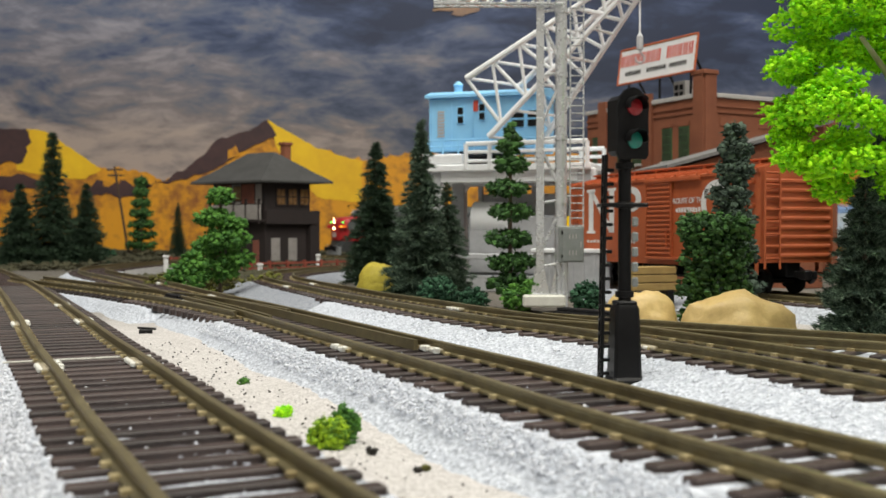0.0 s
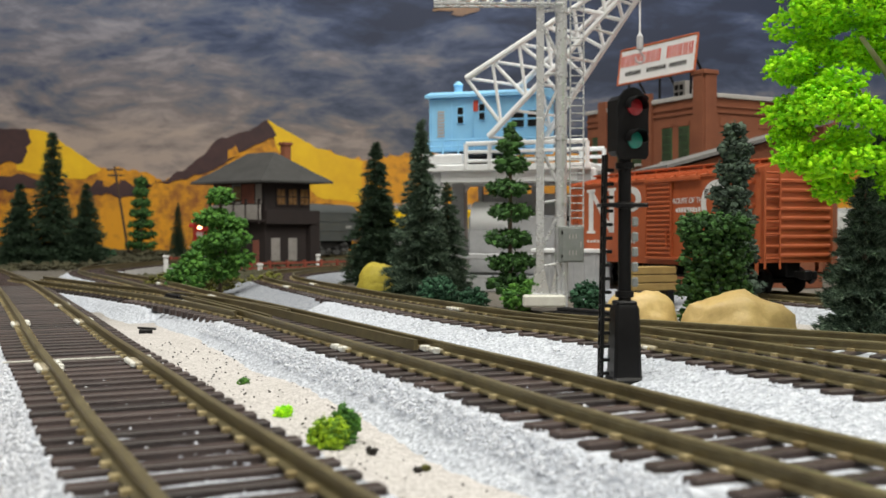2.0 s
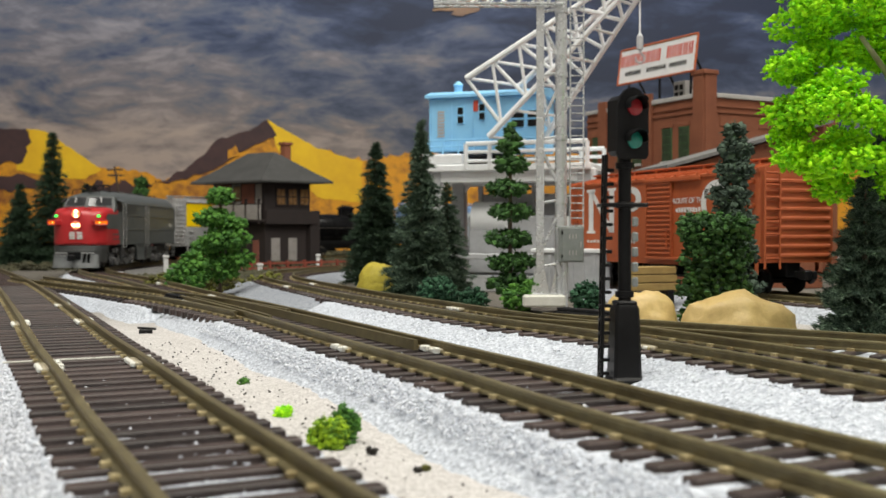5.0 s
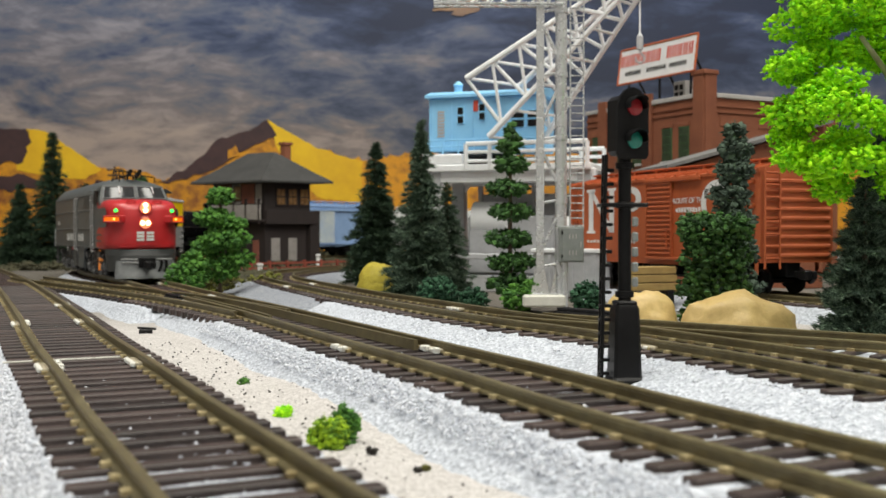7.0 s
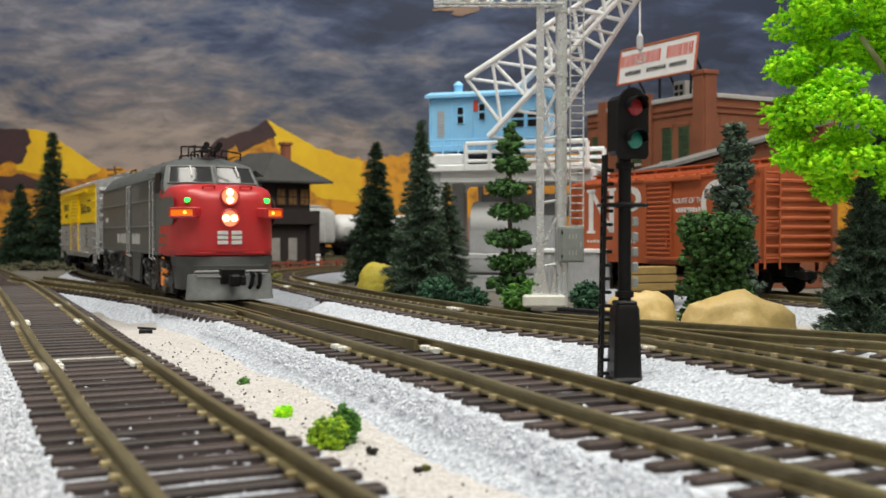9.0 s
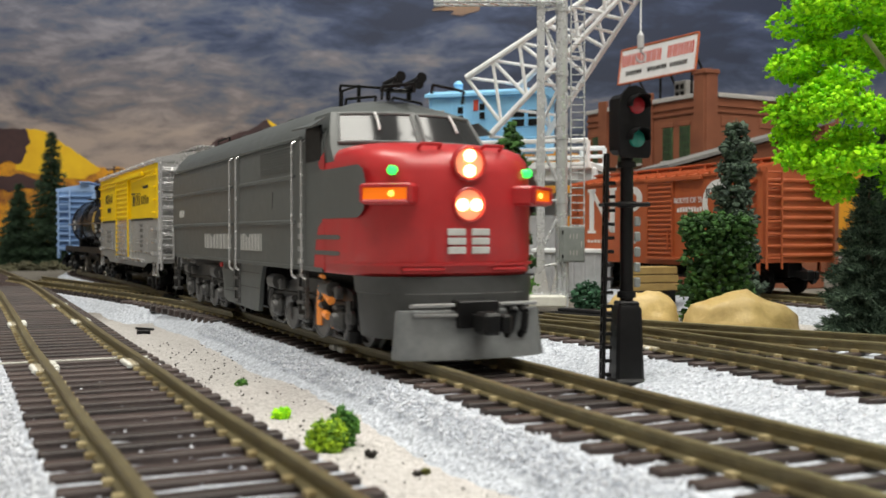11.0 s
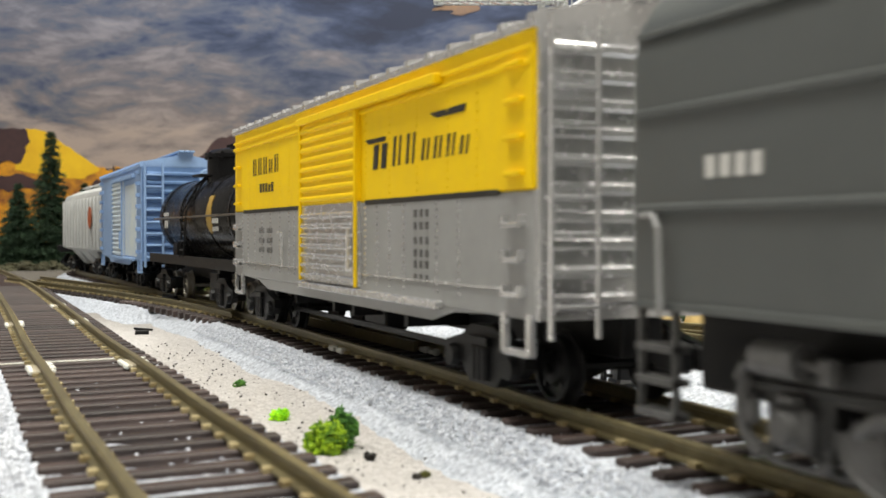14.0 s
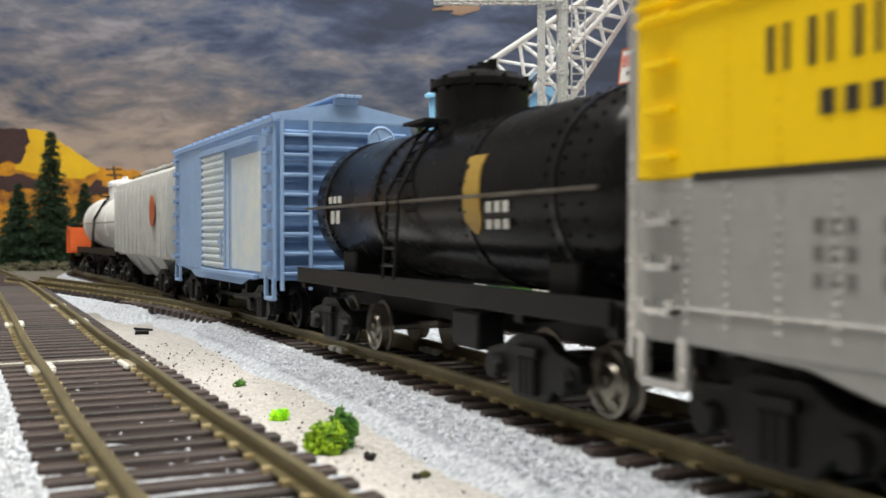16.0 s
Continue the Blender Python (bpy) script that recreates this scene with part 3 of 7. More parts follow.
        if low_door:
            dm = B()
            box(dm, a, b, *sorted((s * 17.4, s * 18.3)), dz0, split + 0.3, 0.15)
            part("lower_door", dm, low_door, dr, "silver lower half of the door")
            z = dz0 + 1.2
            while z < split - 0.4:
                part("door_rib", rod(B(), (a + 0.9, s * 18.3, z), (b - 0.9, s * 18.3, z), 0.62, None, 8), low_door, dr)
                z += 2.05
        hw = B()
        for q in (a + 0.2, b - 0.2):
            part("door_post", rod(B(), (q, s * 18.6, dz0), (q, s * 18.6, dz1), 0.38, None, 6), post_mat or rung, dr)
        box(hw, b - 7, b - 3, *sorted((s * 18.3, s * 19.2)), dz0 + 7, dz0 + 8.2, 0.1)
        rod(hw, (b - 3, s * 19.1, dz0 + 3), (b - 3, s * 19.1, dz0 + 11), 0.4, None, 6)
        part("door_latch", hw, rung, dr)
        tr = B()
        e1 = b + (b - a) * 1.0 if s < 0 else b
        e0 = a if s < 0 else a - (b - a) * 1.0
        box(tr, e0 - 1, e1 + 1, *sorted((s * 17.4, s * 19.2)), dz1 - 0.2, dz1 + 1.4, 0.2)
        part("door_track", tr, upper, car)
        tr = B()
        box(tr, e0 - 1, e1 + 1, *sorted((s * 17.4, s * 19.0)), dz0 - 1.6, dz0 - 0.3, 0.2)
        part("door_sill_rail", tr, rung, car)
    # underframe
    bm = box(B(), -h + 2, h - 2, -3.4, 3.4, 10.5, 16.4, 0.3)
    for k in (-0.22, 0.18):
        part("air_reservoir", rod(B(), (L * k, 6, 12), (L * k + 11, 6, 12), 3.2, None, 12), BLACK, car)
    part("brake_cylinder", box(B(), -4, 8, -9, -4, 8.5, 14.5, 0.4), BLACK, car)
    sill = part("centre_sill", bm, BLACK, car)
    for s in (-9, 9):
        part("truss_rod", box(B(), -h + 20, h - 20, s - 0.4, s + 0.4, 8.4, 9.4), BLACK, sill)
    for k in (-L * 0.2, -6, 6, L * 0.2):
        part("cross_bearer", box(B(), k - 0.7, k + 0.7, -15, 15, 11.5, 16.3), BLACK, sill)
    tx = trucks or h - 20
    for s in (-1, 1):
        freight_truck(car, s * tx, BLACK, moving)
        coupler(car, s * h, s)
    return car, h


# -- the locomotive --
def curve_plan(front, hw, back, n=2.7, seg=14):
    pts = []
    front -= 3.0
    depth = min(15.0, front - back - 0.5)
    for i in range(seg + 1):
        a = -math.pi / 2 + math.pi * i / seg
        c, s = abs(math.cos(a)) ** (2 / n), math.copysign(abs(math.sin(a)) ** (2 / n), a)
        pts.append((front - depth + depth * c, hw * s))
    return [(back, -hw)] + pts + [(back, hw)]


def loco_truck(loco, cx):
    """Three-axle truck: dark cast frame, paler journal boxes, hanging spring baskets and brake gear."""
    axle = 22.4
    t = part("truck", box(B(), cx - 24, cx + 24, -9, 9, 11, 17, 0.5), TRUCKDARK, loco)
    part("gear_case", box(B(), cx - 19, cx + 19, -6.5, 6.5, 5.6, 11.5, 0.5), BLACK, t)
    for s in (-1, 1):
        y0, y1 = s * 12.8, s * 14.6
        out = [(-29, 12.6), (-28.4, 15.4), (-25, 16.6), (-17, 16.2), (-9, 17.6), (9, 17.6), (17, 16.2), (25, 16.6), (28.4, 15.4), (29, 12.6)]
        for c in (axle, 0, -axle):
            out += [(c + 4.4, 12.4), (c + 4.0, 7.0), (c + 2.9, 7.0), (c + 2.7, 11.6), (c - 2.7, 11.6), (c - 2.9, 7.0), (c - 4.0, 7.0), (c - 4.4, 12.4)]
        f = plate(B(), [(cx + p, y0, q) for p, q in out], (0, y1 - y0, 0))
        pipe(f, [(cx - 28, y1 + s * 0.3, 13.2), (cx - 9, y1 + s * 0.3, 13.6), (cx, y1 + s * 0.3, 14.0), (cx + 9, y1 + s * 0.3, 13.6), (cx + 28, y1 + s * 0.3, 13.2)], 0.4, 6)
        frame_part = part("side_frame", f, TRUCKDARK, t)
        for c in (-axle, 0, axle):
            j = box(B(), cx + c - 2.4, cx + c + 2.4, *sorted((y1 - s * 0.6, y1 + s * 1.5)), 7.6, 12.0, 0.6)
            rod(j, (cx + c, y1 + s * 1.4, 9.8), (cx + c, y1 + s * 2.5, 9.8), 1.9, 1.4, 12)
            box(j, cx + c - 1.1, cx + c + 1.1, *sorted((y1, y1 + s * 2.0)), 12.0, 12.9, 0.25)
            for q in (-2.0, 2.0):
                rod(j, (cx + c + q, y1 + s * 1.4, 8.4), (cx + c + q, y1 + s * 1.8, 8.4), 0.35, None, 6)
            part("journal_box", j, UNDER, frame_part)
            tie = pipe(B(), [(cx + c - 4.2, y1 + s * 0.2, 7.4), (cx + c - 3.2, y1 + s * 0.2, 6.2), (cx + c + 3.2, y1 + s * 0.2, 6.2), (cx + c + 4.2, y1 + s * 0.2, 7.4)], 0.42, 6)
            part("pedestal_tie", tie, UNDER, frame_part)
        for c in (-axle / 2, axle / 2):
            bowl = [(cx + c + 5.6 * math.cos(w), y1 - s * 0.5, 10.4 + 4.9 * math.sin(w)) for w in np.linspace(math.pi, 2 * math.pi, 15)]
            bk = plate(B(), bowl, (0, s * 1.3, 0))
            pipe(bk, [(p[0], y1 + s * 0.7, p[2]) for p in bowl], 0.4, 6)
            part("spring_basket", bk, UNDER, frame_part)
            lv = pipe(B(), [(cx + c - 3.6, y1 + s * 0.6, 10.6), (cx + c - 1, y1 + s * 1.2, 12.0), (cx + c + 2.4, y1 + s * 1.0, 12.6)], 0.75, 8)
            rod(lv, (cx + c - 1, y1 + s * 0.8, 11.8), (cx + c - 0.6, y1 + s * 0.8, 7.6), 0.6, 0.45, 8)
            part("brake_lever", lv, UNDER, frame_part)
            sp = B()
            for q in np.arange(-3.2, 3.3, 0.9):
                rod(sp, (cx + c + 1.6 + q * 0.5, y0, 10.2), (cx + c + 1.6 + q * 0.5, y0, 13.4), 0.3, None, 5)
            part("spring", sp, BLACK, frame_part)
        for k in (-23.5, 17.5):
            g = B()
            rod(g, (cx + k - 2.6, s * 15.9, 16.0), (cx + k + 3.0, s * 15.9, 16.0), 1.75, 1.75, 14)
            rod(g, (cx + k - 3.3, s * 15.9, 16.0), (cx + k - 2.4, s * 15.9, 16.0), 0.9, 1.3, 10)
            rod(g, (cx + k + 2.8, s * 15.9, 16.0), (cx + k + 6.2, s * 15.9, 15.4), 0.5, None, 6)
            box(g, cx + k + 5.4, cx + k + 7.0, *sorted((s * 15.2, s * 16.8)), 14.2, 16.8, 0.3)
            rod(g, (cx + k - 4.2, s * 16.2, 15.4), (cx + k - 5.4, s * 16.2, 13.6), 0.5, None, 6)
            part("brake_cylinder", g, UNDER, t)
        for k in (-28.6, 28.6):
            g = B()
            pipe(g, [(cx + k, s * 15.4, 14), (cx + k * 1.02, s * 15.6, 11), (cx + k, s * 15.4, 8.4), (cx + k * 0.93, s * 15.2, 6.6)], 0.7, 7)
            box(g, cx + k - 1.5, cx + k + 1.5, *sorted((s * 14.4, s * 15.9)), 9.2, 12.2, 0.5)
            part("brake_hanger", g, UNDER, t)
    for k in (-axle, 0, axle):
        WHEELS.append(wheelset(t, cx + k, 5.8))


def lifted(bm):
    bmesh.ops.translate(bm, vec=(0, 0, 1.2), verts=bm.verts)


def make_loco():
    loco = thing("locomotive", "grey diesel locomotive with a scarlet nose and lit headlights", "locomotive")
    # hood: cross-section drawn along the car
    half = [(-18.0, 20.0), (-18.0, 46.4), (-17.4, 49.4), (-15.6, 52.2), (-12.4, 55.2), (-7.0, 57.2), (0.0, 58.0)]
    sec = half + [(-a, b) for a, b in half[-2::-1]]
    rings = []
    for x, k, top in ((-204.0, 0.985, 1.0), (-203.4, 1.0, 1.0), (-62.0, 1.0, 1.0), (-48.0, 1.0, 0.88), (-34.5, 1.0, 0.72)):
        rings.append([Vector((x, a * k, 20 + (b - 20) * k if b < 46.5 else 46.4 + (20 + (b - 20) * k - 46.4) * top)) for a, b in sec])
    part("hood", loft(B(), rings), DARKGREY, loco)
    # nose
    rings = []
    for z, fr, hw in ((19.6, -0.8, 17.8), (20.2, 0.0, 18.0), (24, 0.4, 18.05), (32, 0.6, 18.05), (39, 0.2, 18.05), (41.6, -0.8, 17.9), (43.2, -2.6, 17.5), (44.4, -6.0, 16.4), (45.2, -11, 14.0)):
        rings.append([Vector((a, b, z)) for a, b in curve_plan(fr, hw, -34.5)])
    part("nose", loft(B(), rings), RED, loco, "scarlet rounded nose")
    # cab above the nose
    def cab(z):
        f = (z - 44.6) / 8.2
        if z <= 52.8:
            front, hw = -23.5 - 6.0 * f, 17.8 - 2.0 * max(0.0, f) ** 1.4
        else:
            g = (z - 52.8) / 3.4
            front, hw = -29.5 - 9 * g, 15.8 - 8.5 * g ** 1.3
        ys = np.linspace(-1, 1, 17)
        return [(-46, -hw)] + [(front - 6.0 * abs(y) ** 2.2, y * hw) for y in ys] + [(-46, hw)]
    rings = [[Vector((a, b, z)) for a, b in cab(z)] for z in (41, 44.6, 46.4, 48.4, 50.4, 52.8, 54.1, 55.2, 56.1)]
    part("cab", loft(B(), rings), DARKGREY, loco)
    # windscreens, frames, wipers
    def along(z, f, out):
        pl = cab(z)[1:-1]
        d = [0]
        for p, q in zip(pl, pl[1:]):
            d.append(d[-1] + math.dist(p, q))
        w = f * d[-1]
        x, y = np.interp(w, d, [p[0] for p in pl]), np.interp(w, d, [p[1] for p in pl])
        x2, y2 = np.interp(w + 0.1, d, [p[0] for p in pl]), np.interp(w + 0.1, d, [p[1] for p in pl])
        nn = Vector((y2 - y, -(x2 - x), 0.02)).normalized()
        return Vector((x, y, z)) + nn * out
    for a, b in ((0.05, 0.48), (0.52, 0.95)):
        g, fr = B(), B()
        n = 10
        for lo, hi, bm_, o in ((46.3, 51.9, g, 0.25),):
            rows_ = [[along(z, a + (b - a) * i / n, o) for i in range(n + 1)] for z in (lo, (lo + hi) / 2, hi)]
            back_ = [[along(z, a + (b - a) * i / n, o - 0.6) for i in range(n + 1)] for z in (lo, (lo + hi) / 2, hi)]
            loft(bm_, rows_, closed=False)
            loft(bm_, back_, closed=False)
        pane = part("windscreen", g, GLASS, loco, "dark windscreen pane in a silver frame")
        edge = [along(46.0, a + (b - a) * i / n, 0.3) for i in range(n + 1)] + [along(52.2, b - (b - a) * i / n, 0.3) for i in range(n + 1)]
        pipe(fr, edge + edge[:1], 0.34, 6)
        m = (a + b) / 2
        part("window_frame", fr, PLOUGH, pane)
        wp = pipe(B(), [along(52.3, m, 1.0), along(50.4, m + 0.01, 0.9), along(48.6, m + 0.012, 0.8)], 0.28, 6)
        part("wiper", wp, WHITE, pane)
    # side cab windows under drip awnings
    for s in (-1, 1):
        w = box(B(), -46, -35.5, *sorted((s * 17.6, s * 18.15)), 42.7, 50.2, 0.2)
        win = part("cab_side_window", w, BLACK, loco)
        aw = B()
        plate(aw, [(-49, s * 17.4, 50.8), (-33.5, s * 17.4, 51.4), (-33.5, s * 20.6, 49.2), (-49, s * 20.2, 49.8)], (0, 0, 0.4))
        part("awning", aw, DARKGREY, win)
    # painted wing: grey tongue and stripes on the scarlet, scarlet lower wing on the grey
    for s in (-1, 1):
        def skin(pts, o):
            return plate(B(), [(a, s * (18.02 + o), b) for a, b in pts], (0, s * 0.05, 0))
        tongue = [(-34.9, 30.6), (-13, 30.6), (-10.2, 31.8), (-9.0, 33.8), (-9.0, 37.4), (-10.4, 39.6), (-13, 40.6), (-34.9, 40.6)]
        part("grey_wing", skin(tongue, 0.03), DARKGREY, loco)
        low = [(-40, 20.1), (-33, 20.1), (-33, 30.0), (-35, 29.9), (-37, 28.8), (-38.3, 26.5), (-39.2, 24)]
        part("red_wing", skin(low, 0.03), RED, loco)
        up = [(-33, 40.8), (-33, 44.2), (-35.5, 43.4), (-37.0, 42.2), (-36.0, 40.9)]
        part("red_wing", skin(up, 0.03), RED, loco)
        for z in (26.4, 23.2):
            part("grey_stripe", skin([(-39.5, z), (-24, z), (-23, z + 0.45), (-24, z + 0.9), (-39.2, z + 0.9)], 0.1), DARKGREY, loco)
        # body mouldings
        bm = B()
        for z in (30.2, 40.3):
            rod(bm, (-203, s * 18.0, z), (-113.5, s * 18.0, z), 0.5, None, 6)
            rod(bm, (-105.5, s * 18.0, z), (-54, s * 18.0, z), 0.5, None, 6)
        for z in np.arange(42.0, 47.4, 0.62):
            part("grille_slat", box(B(), -84, -55, *sorted((s * 17.9, s * 18.2)), z, z + 0.28), DARKGREY, loco)
        rod(bm, (-203, s * 17.9, 48.6), (-50, s * 17.9, 48.6), 0.4, None, 6)
        box(bm, -203, -34, *sorted((s * 17.6, s * 18.3)), 19.6, 20.5, 0.1)
        part("body_moulding", bm, DARKGREY, loco)
        for x in (-109.5, -49.5):
            d = box(B(), x - 3.4, x + 3.4, *sorted((s * 17.7, s * 18.08)), 20.6, 47.8, 0.05)
            door = part("side_door", d, DARKGREY, loco)
            port = lathe(B(), [(1.0, -0.2), (1.5, -0.2), (1.5, 0.25), (1.0, 0.25)], 18, Matrix.Translation((x, s * 18.1, 44.6)) @ Matrix.Rotation(radians(90), 4, "X"))
            part("porthole_rim", port, DARKGREY, door)
            part("porthole_glass", lathe(B(), [(0.05, -0.08), (1.05, -0.08), (1.05, 0.08), (0.05, 0.08)], 18, Matrix.Translation((x, s * 18.1, 44.6)) @ Matrix.Rotation(radians(90), 4, "X")), GLASS, door)
            for q in (-3.8, 3.4):
                hd = pipe(B(), [(x + q, s * 18.1, 48.0), (x + q, s * 19.0, 47.4), (x + q, s * 19.0, 18.4), (x + q + 0.5, s * 18.1, 17.6)], 0.27, 6)
                part("grab_rail", hd, SILVER, door, "bright grab rail")
            st = B()
            for z in (21.5, 24.2, 26.9, 29.4):
                box(st, x - 1.9, x + 1.9, *sorted((s * 18.05, s * 18.25)), z - 0.55, z + 0.55)
            if x > -60:
                part("step_plate", st, LIGHTGREY, door, "pale step plates on the cab door")
            rg = B()
            for z in (9.5, 12.5, 15.5, 18.2):
                box(rg, x - 2.6, x + 2.6, *sorted((s * 16.8, s * 18.3)), z - 0.3, z + 0.3)
            for q in (-2.8, 2.4):
                box(rg, x + q, x + q + 0.5, *sorted((s * 17.2, s * 17.9)), 9, 20)
            part("ladder", rg, UNDER, door)
        sk = B()
        edge = [(-131, 20), (-129.4, 18.6), (-127.6, 15.5), (-126.4, 12), (-126, 9.6), (-122, 8.6), (-91, 7.8), (-87.6, 8.0), (-86.8, 11), (-85.8, 15), (-84.2, 18.4), (-82.4, 20)]
        plate(sk, [(p, s * 16.6, q) for p, q in edge], (0, s * 1.0, 0))
        skirt = part("fuel_tank_skirt", sk, DARKGREY, loco)
        # no hollow is cut: a black plate gives the shade inside the step recess
        rec = box(B(), -112.0, -106.9, *sorted((s * 17.5, s * 17.68)), 8.9, 19.6)
        part("recess_shade", rec, BLACK, skirt, "black plate for the shade in the recess behind the steps")
        gv = B()
        for p, q in ((-125.4, -123.2), (-122.6, -118.8), (-118.2, -114.2)):
            box(gv, p, q, *sorted((s * 17.5, s * 17.66)), 17.6, 19.0)
        part("vent_slot", gv, BLACK, skirt)
        lv = B()
        for q in np.arange(12.4, 17.0, 0.62):
            box(lv, -122.6, -114.4, *sorted((s * 17.5, s * 17.85)), q, q + 0.3, 0.05)
        part("louvre", lv, DARKGREY, skirt)
        for p, q, z in ((-106.4, -87.4, 13.6), (-106.4, -86.8, 17.4), (-124.8, -112.6, 11.6)):
            part("skirt_seam", box(B(), p, q, *sorted((s * 17.5, s * 17.64)), z, z + 0.16), BLACK, skirt)
        rf = box(B(), -129.6, -127.0, *sorted((s * 17.4, s * 18.1)), 18.0, 19.4, 0.2)
        part("red_reflector", rf, RED, skirt)
        # rear steps and railing
        st = B()
        for z in (8.5, 12, 15.5):
            box(st, -203.5, -197, *sorted((s * 15.5, s * 18)), z - 0.4, z + 0.4, 0.1)
        for q in (-203.5, -197.6):
            box(st, q, q + 0.6, *sorted((s * 16.8, s * 17.6)), 8, 20)
        part("rear_step", st, UNDER, loco)
        hr = pipe(B(), [(-202.5, s * 18, 29.5), (-199, s * 19, 29.5), (-198, s * 19, 28), (-197.6, s * 19, 19)], 0.36)
        part("rear_handrail", hr, LIGHTGREY, loco)
        for k in range(4):
            part("number_bar", box(B(), -191.6 + 2.2 * k, -190.2 + 2.2 * k, *sorted((s * 18.0, s * 18.1)), 33.0, 35.2), LETTER, loco)
        em = plate(B(), [(-74, s * 18.05, 37.4), (-72.4, s * 18.05, 37.4), (-72.6, s * 18.05, 35), (-73.2, s * 18.05, 33.6), (-73.8, s * 18.05, 35)], (0, s * 0.1, 0))
        part("emblem", em, UNDER, loco)
    bars("side_lettering", loco, -149.5, -114.2, 23.2, 27.5, -18.25, 8, LETTER, fill=0.78, hollow=True)
    bars("side_lettering", loco, -103.8, -82.0, 23.2, 27.5, -18.25, 7, LETTER, fill=0.78, hollow=True)
    # nose face: lamps
    for z, hor in ((40.6, False), (32.9, True)):
        hz = B()
        turn = Matrix.Translation((-2.7, 0, z)) @ Matrix.Rotation(radians(90), 4, "Y")
        lathe(hz, [(3.4, -0.6), (3.4, 0.7), (3.05, 0.9), (2.9, 0.3), (0.1, 0.2)], 24, turn)
        hl = part("headlight", hz, RED, loco, "round headlight with a lit twin lamp")
        # the reflector emits weakly itself, in place of the lamps' halo on it
        part("reflector", lathe(B(), [(2.8, 0.32), (2.2, 0.36), (0.1, 0.38)], 24, turn), BOWL_HALO, hl, "reflector whose own weak glow stands for the lamps' warm halo")
        for k in (-1.4, 1.4):
            dy, dz = (k, 0) if hor else (0, k)
            lb = B()
            t2 = Matrix.Translation((-2.5, dy, z + dz)) @ Matrix.Rotation(radians(90), 4, "Y")
            lathe(lb, [(1.12, 0), (1.08, 0.5), (0.6, 0.8), (0.1, 0.9)], 16, t2)
            part("lamp_lens", lb, LAMP_WHITE, hl, "glowing warm white lens")
    for s in (-1, 1):
        mk = B()
        t2 = Matrix.Translation((-5.6, s * 14.2, 39.2)) @ Matrix.Rotation(radians(s * 42), 4, "Z") @ Matrix.Rotation(radians(90), 4, "Y")
        lathe(mk, [(0.85, -1), (0.85, 0.3), (0.55, 0.65), (0.1, 0.75)], 16, t2)
        part("marker_lamp", mk, LAMP_GREEN, loco, "glowing green marker lamp")
        tn = Matrix.Translation((-5.4, s * 14.9, 34.8)) @ Matrix.Rotation(radians(s * 40), 4, "Z")
        nb = box(B(), -3, 2.0, -5.0, 5.0, -1.9, 1.9, 0.5, tn)
        hb = part("number_board", nb, RED, loco, "number board housing with an amber lens")
        part("amber_lens", box(B(), 1.9, 2.25, -4.3, 4.3, -1.25, 1.25, 0.08, tn), LAMP_AMBER, hb, "lit amber lens")
        fr = pipe(B(), [tn @ Vector((2.3, a, b)) for a, b in ((-4.5, -1.4), (4.5, -1.4), (4.5, 1.4), (-4.5, 1.4), (-4.5, -1.4))], 0.38, 5)
        part("lens_frame", fr, RED, hb)
        part("lamp_spot", lathe(B(), [(0.62, 0.0), (0.5, 0.35), (0.1, 0.5)], 10, tn @ Matrix.Translation((2.2, -s * 1.2, 0)) @ Matrix.Rotation(radians(90), 4, "Y")), LAMP_SPOT, hb, "bright bulb spot behind the amber lens")
    lt = B()
    for y in (-4.4, 0.5):
        for c in (23.8, 25.5, 27.2):
            box(lt, -2.65, -2.15, y, y + 3.7, c, c + 1.3, 0.12)
    part("nose_lettering", lt, LETTER, loco, "plain off-white nose lettering")
    for z in (40.6,):
        for pts in ([(-4, -8.5, 43.4), (-2.4, -8.5, 44.2), (-2.4, -4.5, 44.2), (-3.6, -4.5, 43.6)], [(-4, 8.5, 43.4), (-2.4, 8.5, 44.2), (-2.4, 4.5, 44.2), (-3.6, 4.5, 43.6)],
                    [(-3.5, -12, 20.9), (-1.0, -12.4, 20.9), (0.4, -8.0, 20.9), (0.2, -5, 20.9)], [(-3.5, 12, 20.9), (-1.0, 12.4, 20.9), (0.4, 8.0, 20.9), (0.2, 5, 20.9)]):
            part("nose_grab_iron", pipe(B(), [(p[0] - 2.8, p[1], p[2]) for p in pts], 0.33), RED, loco)
    band = B()
    loft(band, [[Vector((a, b, z)) for a, b in curve_plan(0.9, 18.3, -30)] for z in (21.6, 22.1)])
    part("nose_moulding", band, RED, loco)
    # pilot
    rings = [[Vector((a, b, z)) for a, b in curve_plan(f, hw, -16)] for z, f, hw in ((19.6, 0.2, 17.9), (16.6, 1.2, 17.6), (16.4, 1.6, 17.2), (12, 2.4, 16.8), (8.2, 3.0, 16.4))]
    pl = part("pilot", loft(B(), rings), PILOTGREY, loco, "dark grey pilot")
    plow = B()
    rings = [[Vector((a, b, z)) for a, b in curve_plan(f, hw, -3, 2.2)] for z, f, hw in ((13.6, 3.3, 14.4), (13.2, 3.7, 14.6), (9.6, 4.0, 14.9), (7.5, 4.7, 15.1), (5.2, 5.8, 15.4), (4.8, 5.8, 15.4))]
    part("plough", loft(plow, rings), PLOUGH, pl, "grey snow plough")
    part("coupler_pocket", box(B(), -4, 1.8, -4.2, 4.2, 10.4, 15.4, 0.3), BLACK, pl)
    hb = pipe(B(), [(-0.8, -12.5, 14.4), (0.6, -12.5, 14.6), (1.0, -4.6, 14.6)], 0.36)
